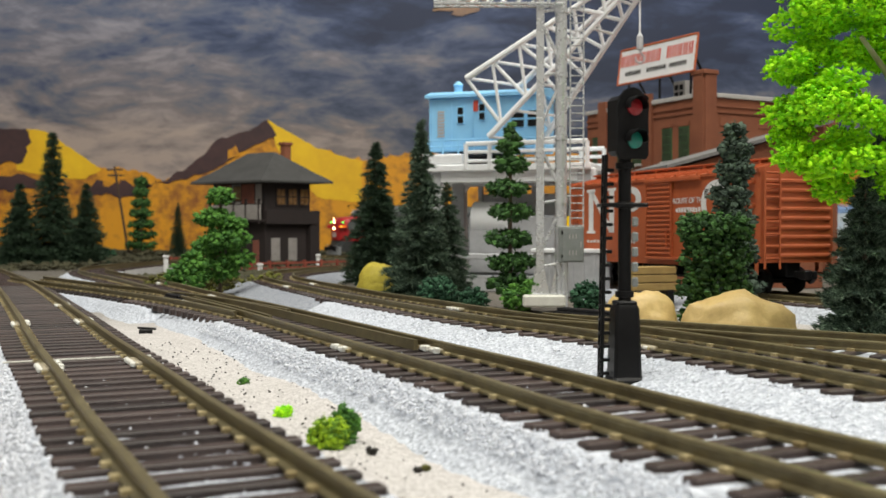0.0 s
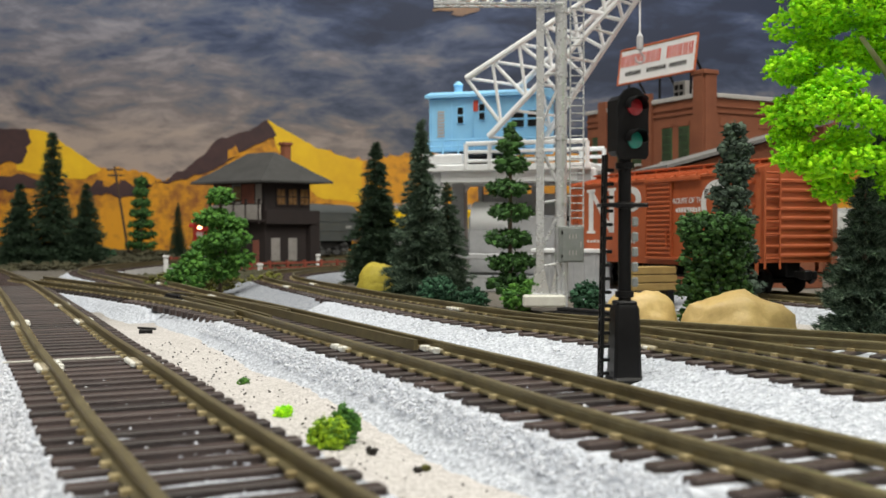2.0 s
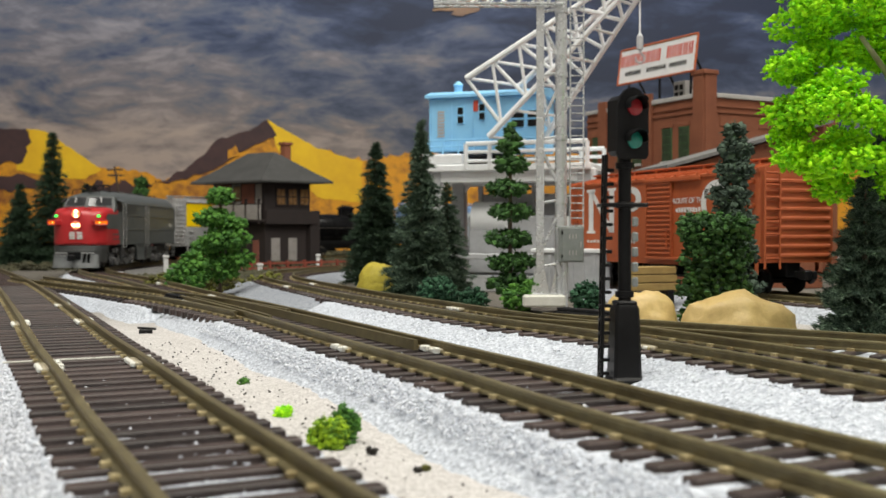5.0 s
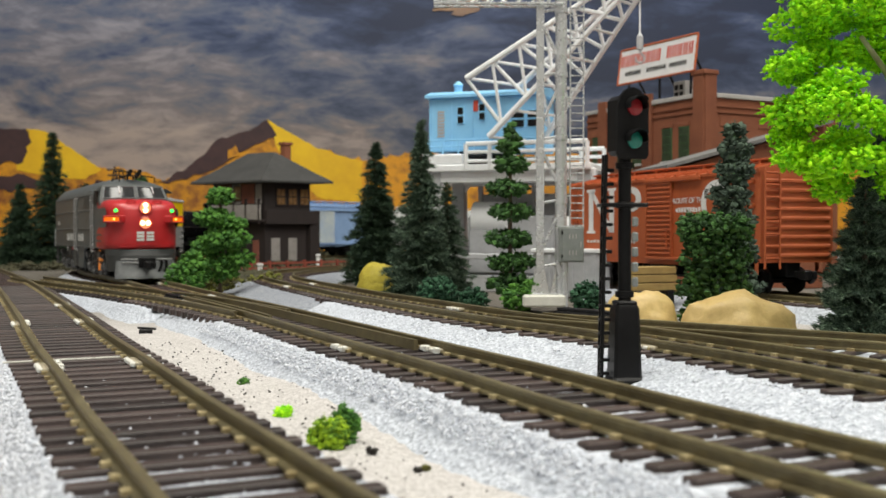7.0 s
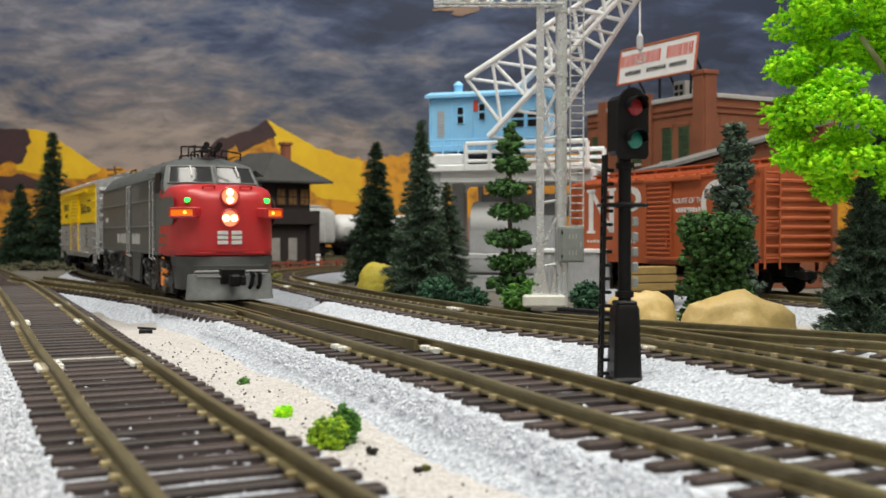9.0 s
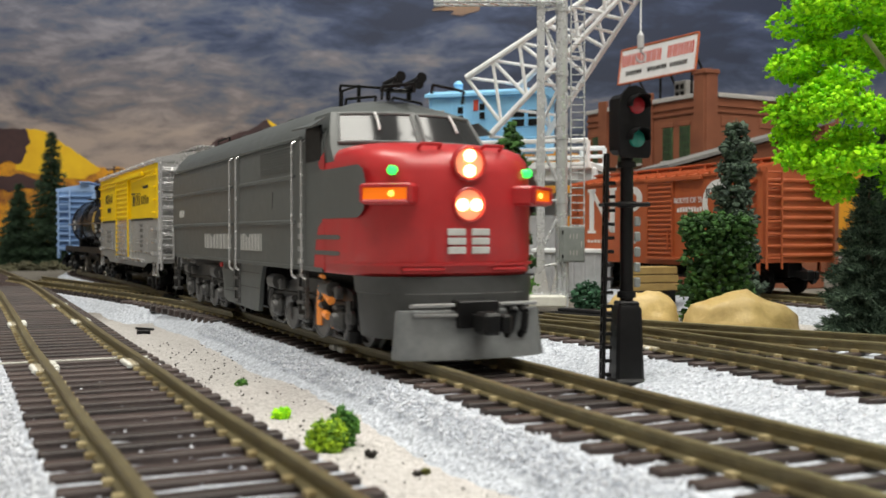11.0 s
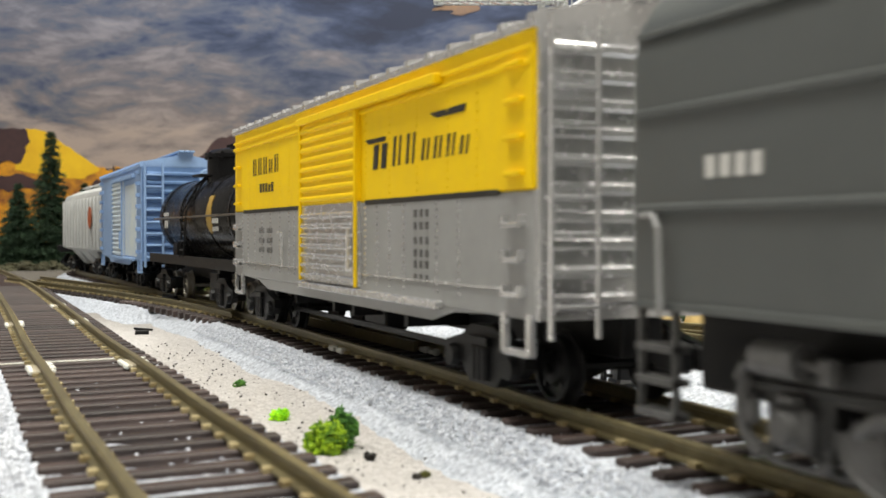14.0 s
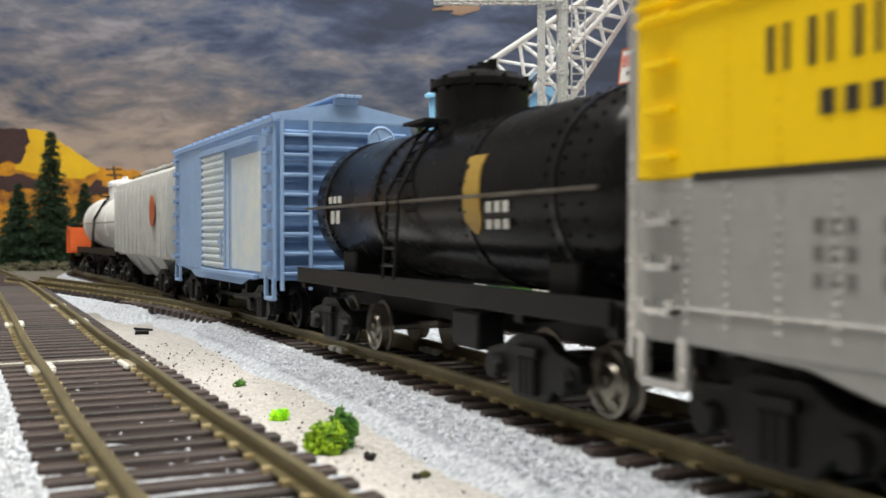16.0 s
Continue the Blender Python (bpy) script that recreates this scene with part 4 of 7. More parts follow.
    pipe(hb, [(-0.8, 12.5, 14.4), (0.6, 12.5, 14.6), (1.0, 4.6, 14.6)], 0.36)
    pipe(hb, [(-0.4, -12, 12.8), (1.4, -3.5, 12.8)], 0.3)
    part("pilot_handrail", hb, LIGHTGREY, pl)
    hs = pipe(B(), [(-0.6, 7, 14.5), (1.8, 7.2, 13), (1.8, 6.4, 9.8), (0.6, 6, 8.6)], 0.7, 8)
    part("air_hose", hs, BLACK, pl)
    hs = pipe(B(), [(-0.6, 9.5, 14.5), (1.8, 9.6, 13), (1.6, 9.4, 9.8), (0.6, 9.0, 8.6)], 0.7, 8)
    part("air_hose", hs, BLACK, pl)
    coupler(loco, 0.8, 1)
    coupler(loco, -204, -1)
    part("frame", box(B(), -202, -8, -10.5, 10.5, 10.5, 20, 0.4), BLACK, loco)
    part("fuel_tank", box(B(), -128, -86, -15.5, 15.5, 8.6, 20, 0.6), BLACK, loco)
    # gear beside the front truck: the warm lamplight on it is imitated by weak emission
    lk = B()
    pipe(lk, [(-43.2, -15.8, 8.0), (-42.8, -15.9, 12.0), (-42.2, -15.8, 16.5)], 0.75, 8)
    pipe(lk, [(-40.6, -16.4, 18.6), (-38.4, -16.4, 18.4)], 0.45, 8)
    pipe(lk, [(-38.8, -16.4, 16.2), (-36.6, -16.5, 15.2), (-33.6, -16.4, 13.6)], 0.95, 8)
    pipe(lk, [(-37.8, -16.4, 10.8), (-35.2, -16.5, 10.4)], 0.85, 8)
    pipe(lk, [(-33.4, -16.4, 8.6), (-32.4, -16.4, 8.4)], 0.4, 8)
    # added emitter for the warm pool on the ballast; the cup hides it sideways
    part("pool_disc", lathe(B(), [(0.05, 0.0), (1.1, 0.0), (1.1, 0.2), (0.05, 0.2)], 12, Matrix.Translation((-25.5, -14.0, 7.4))), POOL_GLOW, loco, "added glowing disc that casts a warm pool on the ballast")
    part("pool_disc_cup", lathe(B(), [(1.2, 5.6), (1.45, 5.6), (1.45, 8.0), (0.05, 8.0), (0.05, 7.8), (1.2, 7.8)], 14, Matrix.Translation((-25.5, -14.0, 0))), BLACK, loco)
    part("lamplit_gear", lk, LAMPLIT, loco, "pieces of truck gear that glow to look lit by a warm lamp")
    # roof
    hn = B()
    for y in (-2.4, 2.4):
        rod(hn, (-37, y, 55), (-37, y, 57.6), 0.5)
        for dz, k in ((57.6, 0), (59.0, 0.7)):
            rod(hn, (-41, y + k, dz), (-34, y + k, dz + 0.3), 0.5, 0.55, 8)
            rod(hn, (-34, y + k, dz + 0.3), (-31.6, y + k, dz + 0.4), 0.55, 1.15, 12)
    box(hn, -38.5, -35.5, -3.4, 3.4, 56.8, 57.4, 0.2)
    lifted(hn)
    part("air_horn", hn, BLACK, loco)
    an = B()
    pipe(an, [(-58, -6, 54.5), (-58, -6, 60.6), (-58, 6, 60.6), (-58, 6, 54.5)], 0.3)
    rod(an, (-62, 0, 55), (-62, 0, 61.6), 0.45)
    pipe(an, [(-62, 0, 61.4), (-74, 0, 61.6), (-74, 0, 55)], 0.3)
    lifted(an)
    part("antenna", an, BLACK, loco)
    gi = B()
    for x in (-24, -46):
        pipe(gi, [(x, -9, 53.2), (x + 0.5, -9, 55.8), (x + 0.5, -2, 56.8), (x, -2, 55)], 0.3)
        pipe(gi, [(x, 9, 53.2), (x + 0.5, 9, 55.8), (x + 0.5, 2, 56.8), (x, 2, 55)], 0.3)
    lifted(gi)
    part("roof_grab_iron", gi, BLACK, loco)
    for x in (-95, -120, -145):
        bm = B()
        lathe(bm, [(7.5, 54.6), (7.5, 56.2), (6.8, 56.4), (6.8, 55.8), (0.1, 55.8)], 24, Matrix.Translation((x, 0, 0)))
        for k in range(6):
            w = k * math.pi / 6
            rod(bm, (x - 6.8 * math.cos(w), -6.8 * math.sin(w), 56.3), (x + 6.8 * math.cos(w), 6.8 * math.sin(w), 57.6), 0.2, None, 4)
        lifted(bm)
        part("roof_fan", bm, DARKGREY, loco)
    ex = box(B(), -84, -74, -4, 4, 54.6, 57.0, 0.5)
    lifted(ex)
    part("exhaust_stack", ex, BLACK, loco)
    box_ = B()
    for y in (-8, 8):
        pipe(box_, [(-176, y, 53.6), (-176, y, 57), (-160, y, 57), (-160, y, 53.6)], 0.3)
    lifted(box_)
    part("roof_handrail", box_, BLACK, loco)
    loco_truck(loco, -54)
    loco_truck(loco, -160)
    return loco


loco = make_loco()

# -- the yellow and silver boxcar behind it --
yellow_car, h = boxcar("boxcar with yellow upper half and silver lower half", 167, YELLOW, LIGHTGREY, 33.2, SILVER, YELLOW, (-18.0, 17.6, 17.6, 50.6), SILVER, SILVER,
                       low_door=SILVER, walk_mat=SILVER, post_mat=YELLOW, eave=54.2)
for a, b in ((-h + 10.5, -18.4), (20, h - 10.5)):
    part("black_stripe", box(B(), a, b, -17.62, -17.4, 32.7, 33.6), INK, yellow_car)
part("upper_ladder", box(B(), h - 10.5, h - 1, -17.75, -17.45, 33.4, 52.0), YELLOW, yellow_car)
for z in (35.4, 40.2, 45.0, 49.8):
    part("rung", box(B(), h - 7.8, h - 3.2, -18.6, -17.6, z - 0.3, z + 0.35, 0.1), YELLOW, yellow_car)
    part("rung", box(B(), -h + 3.2, -h + 7.8, -18.6, -17.6, z - 0.3, z + 0.35, 0.1), YELLOW, yellow_car)
eaves = B()
for z in (49.4, 51.2):
    rod(eaves, (-h + 1, -17.6, z + 0.4), (h - 1, -17.6, z + 0.4), 0.45, None, 6)
part("eaves_moulding", eaves, YELLOW, yellow_car)
bars("brand_lettering", yellow_car, 24, 32, 38.9, 43.2, -17.65, 2, INK, 0.8, 0.6)
bars("brand_lettering", yellow_car, 33.5, 45.5, 39.0, 44.0, -17.65, 2, INK, 0.8, 0.55, hollow=True)
bars("brand_lettering", yellow_car, 46, 65, 39.2, 42.6, -17.65, 4, INK, 0.8, 0.55, hollow=True)
part("brand_lettering", plate(B(), [(52, -17.65, 45.4), (62, -17.65, 45.4), (62.6, -17.65, 46.5), (49.5, -17.65, 46.3)], (0, 0.1, 0)), INK, yellow_car)
part("brand_lettering", plate(B(), [(22, -17.65, 43.6), (30, -17.65, 43.6), (30.5, -17.65, 44.4), (20, -17.65, 44.4)], (0, 0.1, 0)), INK, yellow_car)
bars("small_lettering", yellow_car, -62.5, -37, 42.0, 46.2, -17.65, 5, INK, 0, 0.55, hollow=True)
bars("number_bar", yellow_car, -56, -42.5, 37.6, 39.8, -17.65, 5, INK, 0, 0.6)
for z in (27.6, 25.2, 22.9):
    bars("data_lettering", yellow_car, -56.5, -51, z, z + 1.3, -17.65, 3, UNDER, 0, 0.42)
    bars("data_lettering", yellow_car, -49, -43.5, z, z + 1.3, -17.65, 3, UNDER, 0, 0.42)
for z in (30.2, 28.2, 25.8, 23.8, 22.0, 19.8):
    bars("data_lettering", yellow_car, 43, 50, z, z + 1.2, -17.65, 3, UNDER, 0, 0.42)
rivets("rivet_row", yellow_car, [-74, -68, -61, -54, -46, -38, -30, -26, 20, 26, 32, 38.5, 52, 60], np.arange(18.6, 32.6, 1.05), -17.5, SILVER, 0.25)
rivets("rivet_row", yellow_car, [-68, -61, -46, -38, -30, 20, 32, 44, 56, 66], np.arange(34.5, 49, 1.3), -17.5, YELLOW, 0.16)
part("grab_iron", pipe(B(), [(-37, -18.3, 27.8), (-33.5, -18.3, 27.8), (-33.5, -18.3, 19.8)], 0.25), SILVER, yellow_car)
part("sill_line", box(B(), -h + 6, h - 10, -17.75, -17.45, 19.9, 20.2), SILVER, yellow_car)


# -- black tank car --
def make_tank(label, TANKBLACK, marked):
    car = thing("tank_car", label, "tank car")
    R, zc, a, b = 14.2, 33.2, -59, 59
    bm = B()
    turn = Matrix.Translation((0, 0, zc)) @ Matrix.Rotation(radians(90), 4, "Y")
    lathe(bm, [(0.1, a - 4.6), (5, a - 4.2), (9.5, a - 2.8), (12.6, a - 0.8), (R, a + 2), (R, b - 2), (12.6, b + 0.8), (9.5, b + 2.8), (5, b + 4.2), (0.1, b + 4.6)], 40, turn)
    shell = part("tank_shell", bm, TANKBLACK, car)
    for x in (-50, -20, 20, 47):
        part("tank_band", lathe(B(), [(R, x - 0.9), (R + 0.3, x - 0.8), (R + 0.3, x + 0.8), (R, x + 0.9)], 40, turn), TANKBLACK, shell)
    rv = B()
    for x in (-52, -18.4, 18.4, 45, 49.2, 54):
        for i in range(44):
            w = 2 * math.pi * i / 44
            c = Vector((x, (R + 0.15) * math.cos(w), zc + (R + 0.15) * math.sin(w)))
            box(rv, c.x - 0.22, c.x + 0.22, c.y - 0.22, c.y + 0.22, c.z - 0.22, c.z + 0.22)
    tagged(part("rivet_row", rv, TANKBLACK, shell, smooth=False), kind="stuff")
    dm = B()
    t2 = Matrix.Translation((-3.0, 0, -0.5))
    lathe(dm, [(8.6, 44.5), (8.4, 48), (8.4, 53.4), (9.2, 53.6), (9.2, 54.8), (7, 56.2), (3, 57), (0.1, 57.2)], 28, t2)
    dome = part("dome", dm, TANKBLACK, car)
    vb = B()
    for q in (-4, 0, 4):
        rod(vb, (-3.0 + q, 0, 55.5), (-3.0 + q, 0, 58.0), 1.1, 0.9, 10)
    for k in range(10):
        w = k * math.pi / 5
        rod(vb, (-3.0 + 8.8 * math.cos(w), 8.8 * math.sin(w), 52.5), (-3.0 + 8.8 * math.cos(w), 8.8 * math.sin(w), 54.9), 0.5, None, 6)
    part("safety_valve", vb, TANKBLACK, dome)
    hr = B()
    for s in (-1, 1):
        rod(hr, (-60, s * (R + 1.4), 33.0), (60, s * (R + 1.4), 33.0), 0.3, None, 6)
        for x in (-56, -30, 0, 30, 56):
            rod(hr, (x, s * (R - 0.2), 33.0), (x, s * (R + 1.4), 33.0), 0.3, None, 5)
    part("handrail", hr, STEEL, car, "thin bright handrail round the tank")
    for s in (-1, 1):
        lb = B()
        for q in (-9, -3.6):
            pipe(lb, [(q, s * 16.6, 19.5), (q, s * 15.6, 35), (q, s * 10, 44.6), (q, s * 7, 47.6)], 0.34)
        for z, y in ((22, 16.5), (25, 16.3), (28, 16.0), (31, 15.9), (34, 15.7), (37, 14.2), (40.4, 12.2), (43.6, 10.5)):
            rod(lb, (-9, s * y, z), (-3.6, s * y, z), 0.3, None, 5)
        part("ladder", lb, BLACK, car)
        pf = box(B(), -11, -1, *sorted((s * 5, s * 12)), 46.8, 47.5, 0.1)
        part("dome_platform", pf, BLACK, car)
    for s in (-1, 1):
        fr = box(B(), -64, 64, *sorted((s * 13.4, s * 16.4)), 17.4, 19.6, 0.2)
        box(fr, -64, 64, *sorted((s * 15.6, s * 16.6)), 16.8, 20.0, 0.1)
        part("side_sill", fr, BLACK, car)
    part("centre_sill", box(B(), -64, 64, -3, 3, 11.5, 18, 0.3), BLACK, car)
    for x in (-63, -40, 40, 63):
        part("cross_bearer", box(B(), x - 1.2, x + 1.2, -15.5, 15.5, 15.5, 19.3, 0.1), BLACK, car)
    for x in (-44, 44):
        part("bolster", box(B(), x - 4, x + 4, -11, 11, 18, 24, 0.4), BLACK, car)
    part("air_reservoir", rod(B(), (-18, 8, 12.5), (-5, 8, 12.5), 3.4, None, 12), BLACK, car)
    part("brake_cylinder", box(B(), 6, 16, -10, -5, 9, 15, 0.4), BLACK, car)
    bm = B()
    rings = []
    for z, wd in ((39.4, 3.0), (38.4, 2.7), (37, 2.3), (35.5, 2.5), (34, 2.7), (32.5, 2.7), (31, 2.8), (29.5, 2.8), (28.4, 1.8), (27.4, 0.3)):
        yy = -math.sqrt(R * R - (z - zc) ** 2)
        rings.append([Vector((22.6 - wd, yy - 0.3, z)), Vector((22.6 + wd, yy - 0.3, z)), Vector((22.6 + wd, yy + 0.1, z)), Vector((22.6 - wd, yy + 0.1, z))])
    loft(bm, rings)
    if marked:
        part("emblem", bm, GOLD, car, "worn gold emblem shape", smooth=False)
        bars("data_lettering", car, 28, 36, 30.6, 32.2, -R - 0.3, 3, LETTER)
        bars("data_lettering", car, 28, 36, 28.2, 29.6, -R - 0.2, 3, LETTER)
        bars("data_lettering", car, -47, -38, 33.8, 35.2, -R - 0.3, 3, LETTER)
        bars("data_lettering", car, -46, -39, 29.5, 32.2, -R - 0.2, 2, LETTER)
    for s in (-1, 1):
        freight_truck(car, s * 43, BLACK, True, STEEL if marked else None)
        coupler(car, s * 64, s)
    return car


tank_car = make_tank("black riveted tank car with a gold emblem", TANKBLACK, True)
white_tank_car = make_tank("white tank car with a black underframe near the train's end", WHITE, False)
blue_car, h = boxcar("pale blue boxcar with a cream door", 126, BLUECAR, BLUECAR, 16.4, BLUESHADE, CREAM, (-14, 16, 17.6, 50.6), BLUECAR, BLUECAR, eave=54.6)
part("faded_panel", box(B(), 20, 50, -17.68, -17.45, 18, 48), CREAM, blue_car)
rivets("rivet_row", blue_car, [-52, -44, -36, -28, -20], np.arange(18.6, 50, 1.3), -17.5, BLUECAR, 0.2)


def make_hopper():
    car = thing("covered_hopper", "pale grey covered hopper car", "hopper car")
    L = 131
    h_ = L / 2
    sec = [(-15.5, 18), (-17.2, 22), (-17.2, 46), (-15.5, 50), (-8, 53.4), (8, 53.4), (15.5, 50), (17.2, 46), (17.2, 22), (15.5, 18)]
    part("hopper_body", loft(B(), [[Vector((x, a, b)) for a, b in sec] for x in (-h_, h_)]), HOPPER, car)
    for i in range(12):
        x = -h_ + 4 + (L - 8) * i / 11
        for s in (-1, 1):
            part("side_post", box(B(), x - 0.6, x + 0.6, *sorted((s * 17.0, s * 18.2)), 19, 47), HOPPER, car)
    rw = box(B(), -h_, h_, -6, 6, 55, 55.8, 0.1)
    for i in range(4):
        x = -h_ + 16 + i * 33
        box(rw, x - 9, x + 9, -5, 5, 53, 56.6, 0.4)
    part("roof_walk", rw, HOPPER, car)
    for x in (-32, 0, 32):
        bt = B()
        loft(bt, [[Vector((x + q * k, s * w, z)) for q, s in ((-1, -1), (1, -1), (1, 1), (-1, 1))] for k, w, z in ((14, 15.5, 18.2), (5, 9, 9.5))])
        part("outlet_bay", bt, HOPPER, car)
    part("sill", box(B(), -h_ - 1, h_ + 1, -3, 3, 11, 18, 0.3), BLACK, car)
    em = plate(B(), [(40 + 6 * math.cos(w), -18.3, 36 + 6 * math.sin(w)) for w in np.linspace(0, 2 * math.pi, 20, endpoint=False)], (0, 0.15, 0))
    part("emblem", em, BOXRED, car)
    for s in (-1, 1):
        freight_truck(car, s * 46, BLACK)
        coupler(car, s * h_, s)
    return car


hopper_car = make_hopper()


def make_gondola():
    car = thing("gondola_car", "orange open gondola car at the end of the train", "gondola car")
    L, h_ = 128, 64
    bm = box(B(), -h_, h_, -17, 17, 16, 17.4)
    for s in (-1, 1):
        box(bm, -h_, h_, *sorted((s * 16.2, s * 17.2)), 16, 31)
        box(bm, *sorted((s * (h_ - 1), s * h_)), -17, 17, 16, 31)
        box(bm, -h_, h_, *sorted((s * 16, s * 18)), 30.2, 31.4, 0.2)
    part("tub", bm, ORANGE, car)
    for i in range(11):
        x = -h_ + 4 + (L - 8) * i / 10
        for s in (-1, 1):
            part("side_post", box(B(), x - 0.7, x + 0.7, *sorted((s * 17, s * 18.2)), 16, 30), ORANGE, car)
    part("sill", box(B(), -h_ - 1, h_ + 1, -3, 3, 11, 16.5, 0.3), BLACK, car)
    for s in (-1, 1):
        freight_truck(car, s * 45, BLACK, False)
        coupler(car, s * h_, s)
    return car


gondola_car = make_gondola()

# -- the parked red boxcar --
red_car, h = boxcar("parked freight-red boxcar with white lettering on the siding", 152, BOXRED, BOXRED, 16.4, BOXRED, BOXRED, (-3, 17.2, 17.6, 50.2), BOXRED, BOXRED,
                    x=110.1, y=476.8, rz=-68.9, moving=False, eave=51.5)
fr = B()
for a, b in (((-55, 28), (-55, 49)), ((-35, 28), (-35, 49))):
    box(fr, a[0] - 2.2, a[0] + 2.2, -17.7, -17.45, a[1], b[1])
plate(fr, [(-57, -17.7, 49), (-53.4, -17.7, 49), (-33, -17.7, 28), (-36.8, -17.7, 28)], (0, 0.2, 0))
for x in (-55, -35):
    box(fr, x - 4, x + 4, -17.72, -17.45, 48, 49.4)
box(fr, -59, -51, -17.72, -17.45, 27.6, 29)
part("large_white_mark", fr, WHITE, red_car, smooth=False)
fr = box(B(), -27, -22.5, -17.7, -17.45, 28, 49)
ring = [(-17 + 8.5 * math.cos(w), 43.4 + 5.8 * math.sin(w)) for w in np.linspace(-1.57, 1.57, 12)]
inner = [(-18 + 5.0 * math.cos(w), 43.4 + 3.0 * math.sin(w)) for w in np.linspace(1.57, -1.57, 12)]
plate(fr, [(a, -17.7, b) for a, b in [(-23, 37.6)] + ring + [(-23, 49.2), (-23, 46.4)] + inner + [(-23, 40.4)]], (0, 0.2, 0))
part("large_white_mark", fr, WHITE, red_car, smooth=False)
bars("data_lettering", red_car, -59, -39, 23, 24.4, -17.65, 6, LETTER)
bars("data_lettering", red_car, -23, -13, 23, 24.6, -17.65, 4, LETTER)
for i, z in enumerate((36.6, 33.4)):
    bars("slogan_bar", red_car, 19.5 + i * 3, 38 - i * 3, z, z + 2.1, -17.65, 9 - i * 2, WHITE, 0, 0.7)
txt = bpy.data.curves.new("slogan", "FONT")
txt.body, txt.size, txt.extrude, txt.align_x = "ROUTE OF THE", 3.4 * U, 0.08 * U, "CENTER"
txt.materials.append(WHITE)
slogan = new("slogan", txt)
slogan.parent = red_car
slogan.matrix_basis = pose(29 * U, -17.66 * U, 40.4 * U, 90)
rn = [(49 + 11 * math.cos(w), 40 + 9.5 * math.sin(w)) for w in np.linspace(0, 2 * math.pi, 40, endpoint=False)]
part("emblem_disc", plate(B(), [(a, -17.72, b) for a, b in rn], (0, 0.2, 0)), WHITE, red_car, "white round emblem", smooth=False)
part("emblem_disc", plate(B(), [(49 + (a - 49) * 0.66, -17.85, 40 + (b - 40) * 0.66) for a, b in rn], (0, 0.2, 0)), BOXRED, red_car, smooth=False)
bars("emblem_bar", red_car, 40.5, 43.5, 42, 46, -17.8, 3, INK)
rivets("rivet_row", red_car, [-43, -31, 23, 41, 63], np.arange(18.6, 26, 1.2), -17.5, BOXRED, 0.2)


# ---- motion of the train ----
S0, SPEED, GAIN = 2040.0, 93.06, 0.15


def ride(ob, centre, reach):
    rows = []
    for i in range(81):
        t = i * 0.2
        n = S0 + SPEED * (t - 12) + GAIN * (t - 12) ** 2
        a, b = MAIN.at(n + centre + reach), MAIN.at(n + centre - reach)
        d = a - b
        o = (a + b) / 2
        rows.append((t, o, math.degrees(math.atan2(d[1], d[0]))))
    return rows


def motions():
    for ob, centre, reach in ((loco, -100.5, 48), (yellow_car, -308.5, 63), (tank_car, -461, 43), (blue_car, -602, 43), (hopper_car, -740, 46), (white_tank_car, -879, 43), (gondola_car, -1017, 45)):
        shift = -centre if ob is loco else 0.0
        rows = []
        for t, o, ang in ride(ob, centre, reach):
            w = Vector((math.cos(radians(ang)), math.sin(radians(ang)), 0)) * shift
            rows.append((t, pose((o[0] + w.x) * U, (o[1] + w.y) * U, 0, 0, 0, ang)))
        walk(ob, rows)
    for ob, x, r in WHEELS:
        rows = []
        for i in range(241):
            t = i / 15
            rows.append((t, pose(x * U, 0, (RAIL_TOP + r) * U, 0, math.degrees(SPEED * t / r) % 360, 0)))
        walk(ob, rows)


# ---- lineside structures ----
SIGNAL_RED = glassy("dark_red_signal_lens", (0.30, 0.015, 0.02), 0.12)
SIGNAL_GREEN = glassy("green_signal_lens", (0.02, 0.20, 0.15), 0.12)
MASTGREY = mat("galvanised_mast_paint", (0.70, 0.715, 0.73), (0.65, 0.665, 0.68), 6.0, 0.26, metal=0.6, bump=0.02)
CABINET = mat("grey_cabinet_paint", (0.24, 0.26, 0.25), (0.18, 0.195, 0.19), 2.0, 0.5, bump=0.02)
CONCRETE = mat("off_white_footing", (0.72, 0.72, 0.66), (0.56, 0.55, 0.50), 2.5, 0.7, bump=0.1)
CRANEWHITE = mat("white_crane_plastic", (0.86, 0.88, 0.90), (0.76, 0.78, 0.80), 3.0, 0.45)
CRANEGREY = mat("pale_grey_crane_plastic", (0.50, 0.51, 0.53), (0.38, 0.39, 0.41), 3.0, 0.5)
CRANEBLUE = mat("sky_blue_cab_plastic", (0.28, 0.61, 0.90), (0.23, 0.54, 0.84), 4.0, 0.45)
BRICK = mat("red_brown_brick", (0.27, 0.095, 0.045), (0.17, 0.052, 0.026), 3.0, 0.75, fine=0.8, bump=0.12)
COPING = mat("pale_coping_stone", (0.48, 0.46, 0.44), (0.34, 0.33, 0.32), 2.5, 0.7)
GREENFRAME = mat("dark_green_window_frame", (0.06, 0.12, 0.05), (0.035, 0.07, 0.03), 1.5, 0.6)
ROOFGREY = mat("grey_felt_roof", (0.20, 0.195, 0.19), (0.13, 0.128, 0.125), 2.2, 0.85, bump=0.1)
DARKROOF = mat("dark_slate_roof", (0.062, 0.062, 0.061), (0.036, 0.036, 0.036), 2.0, 0.8, bump=0.15)
TOWERWOOD = mat("dark_brown_tower_boards", (0.022, 0.013, 0.012), (0.011, 0.007, 0.007), 1.5, 0.75, bump=0.1)
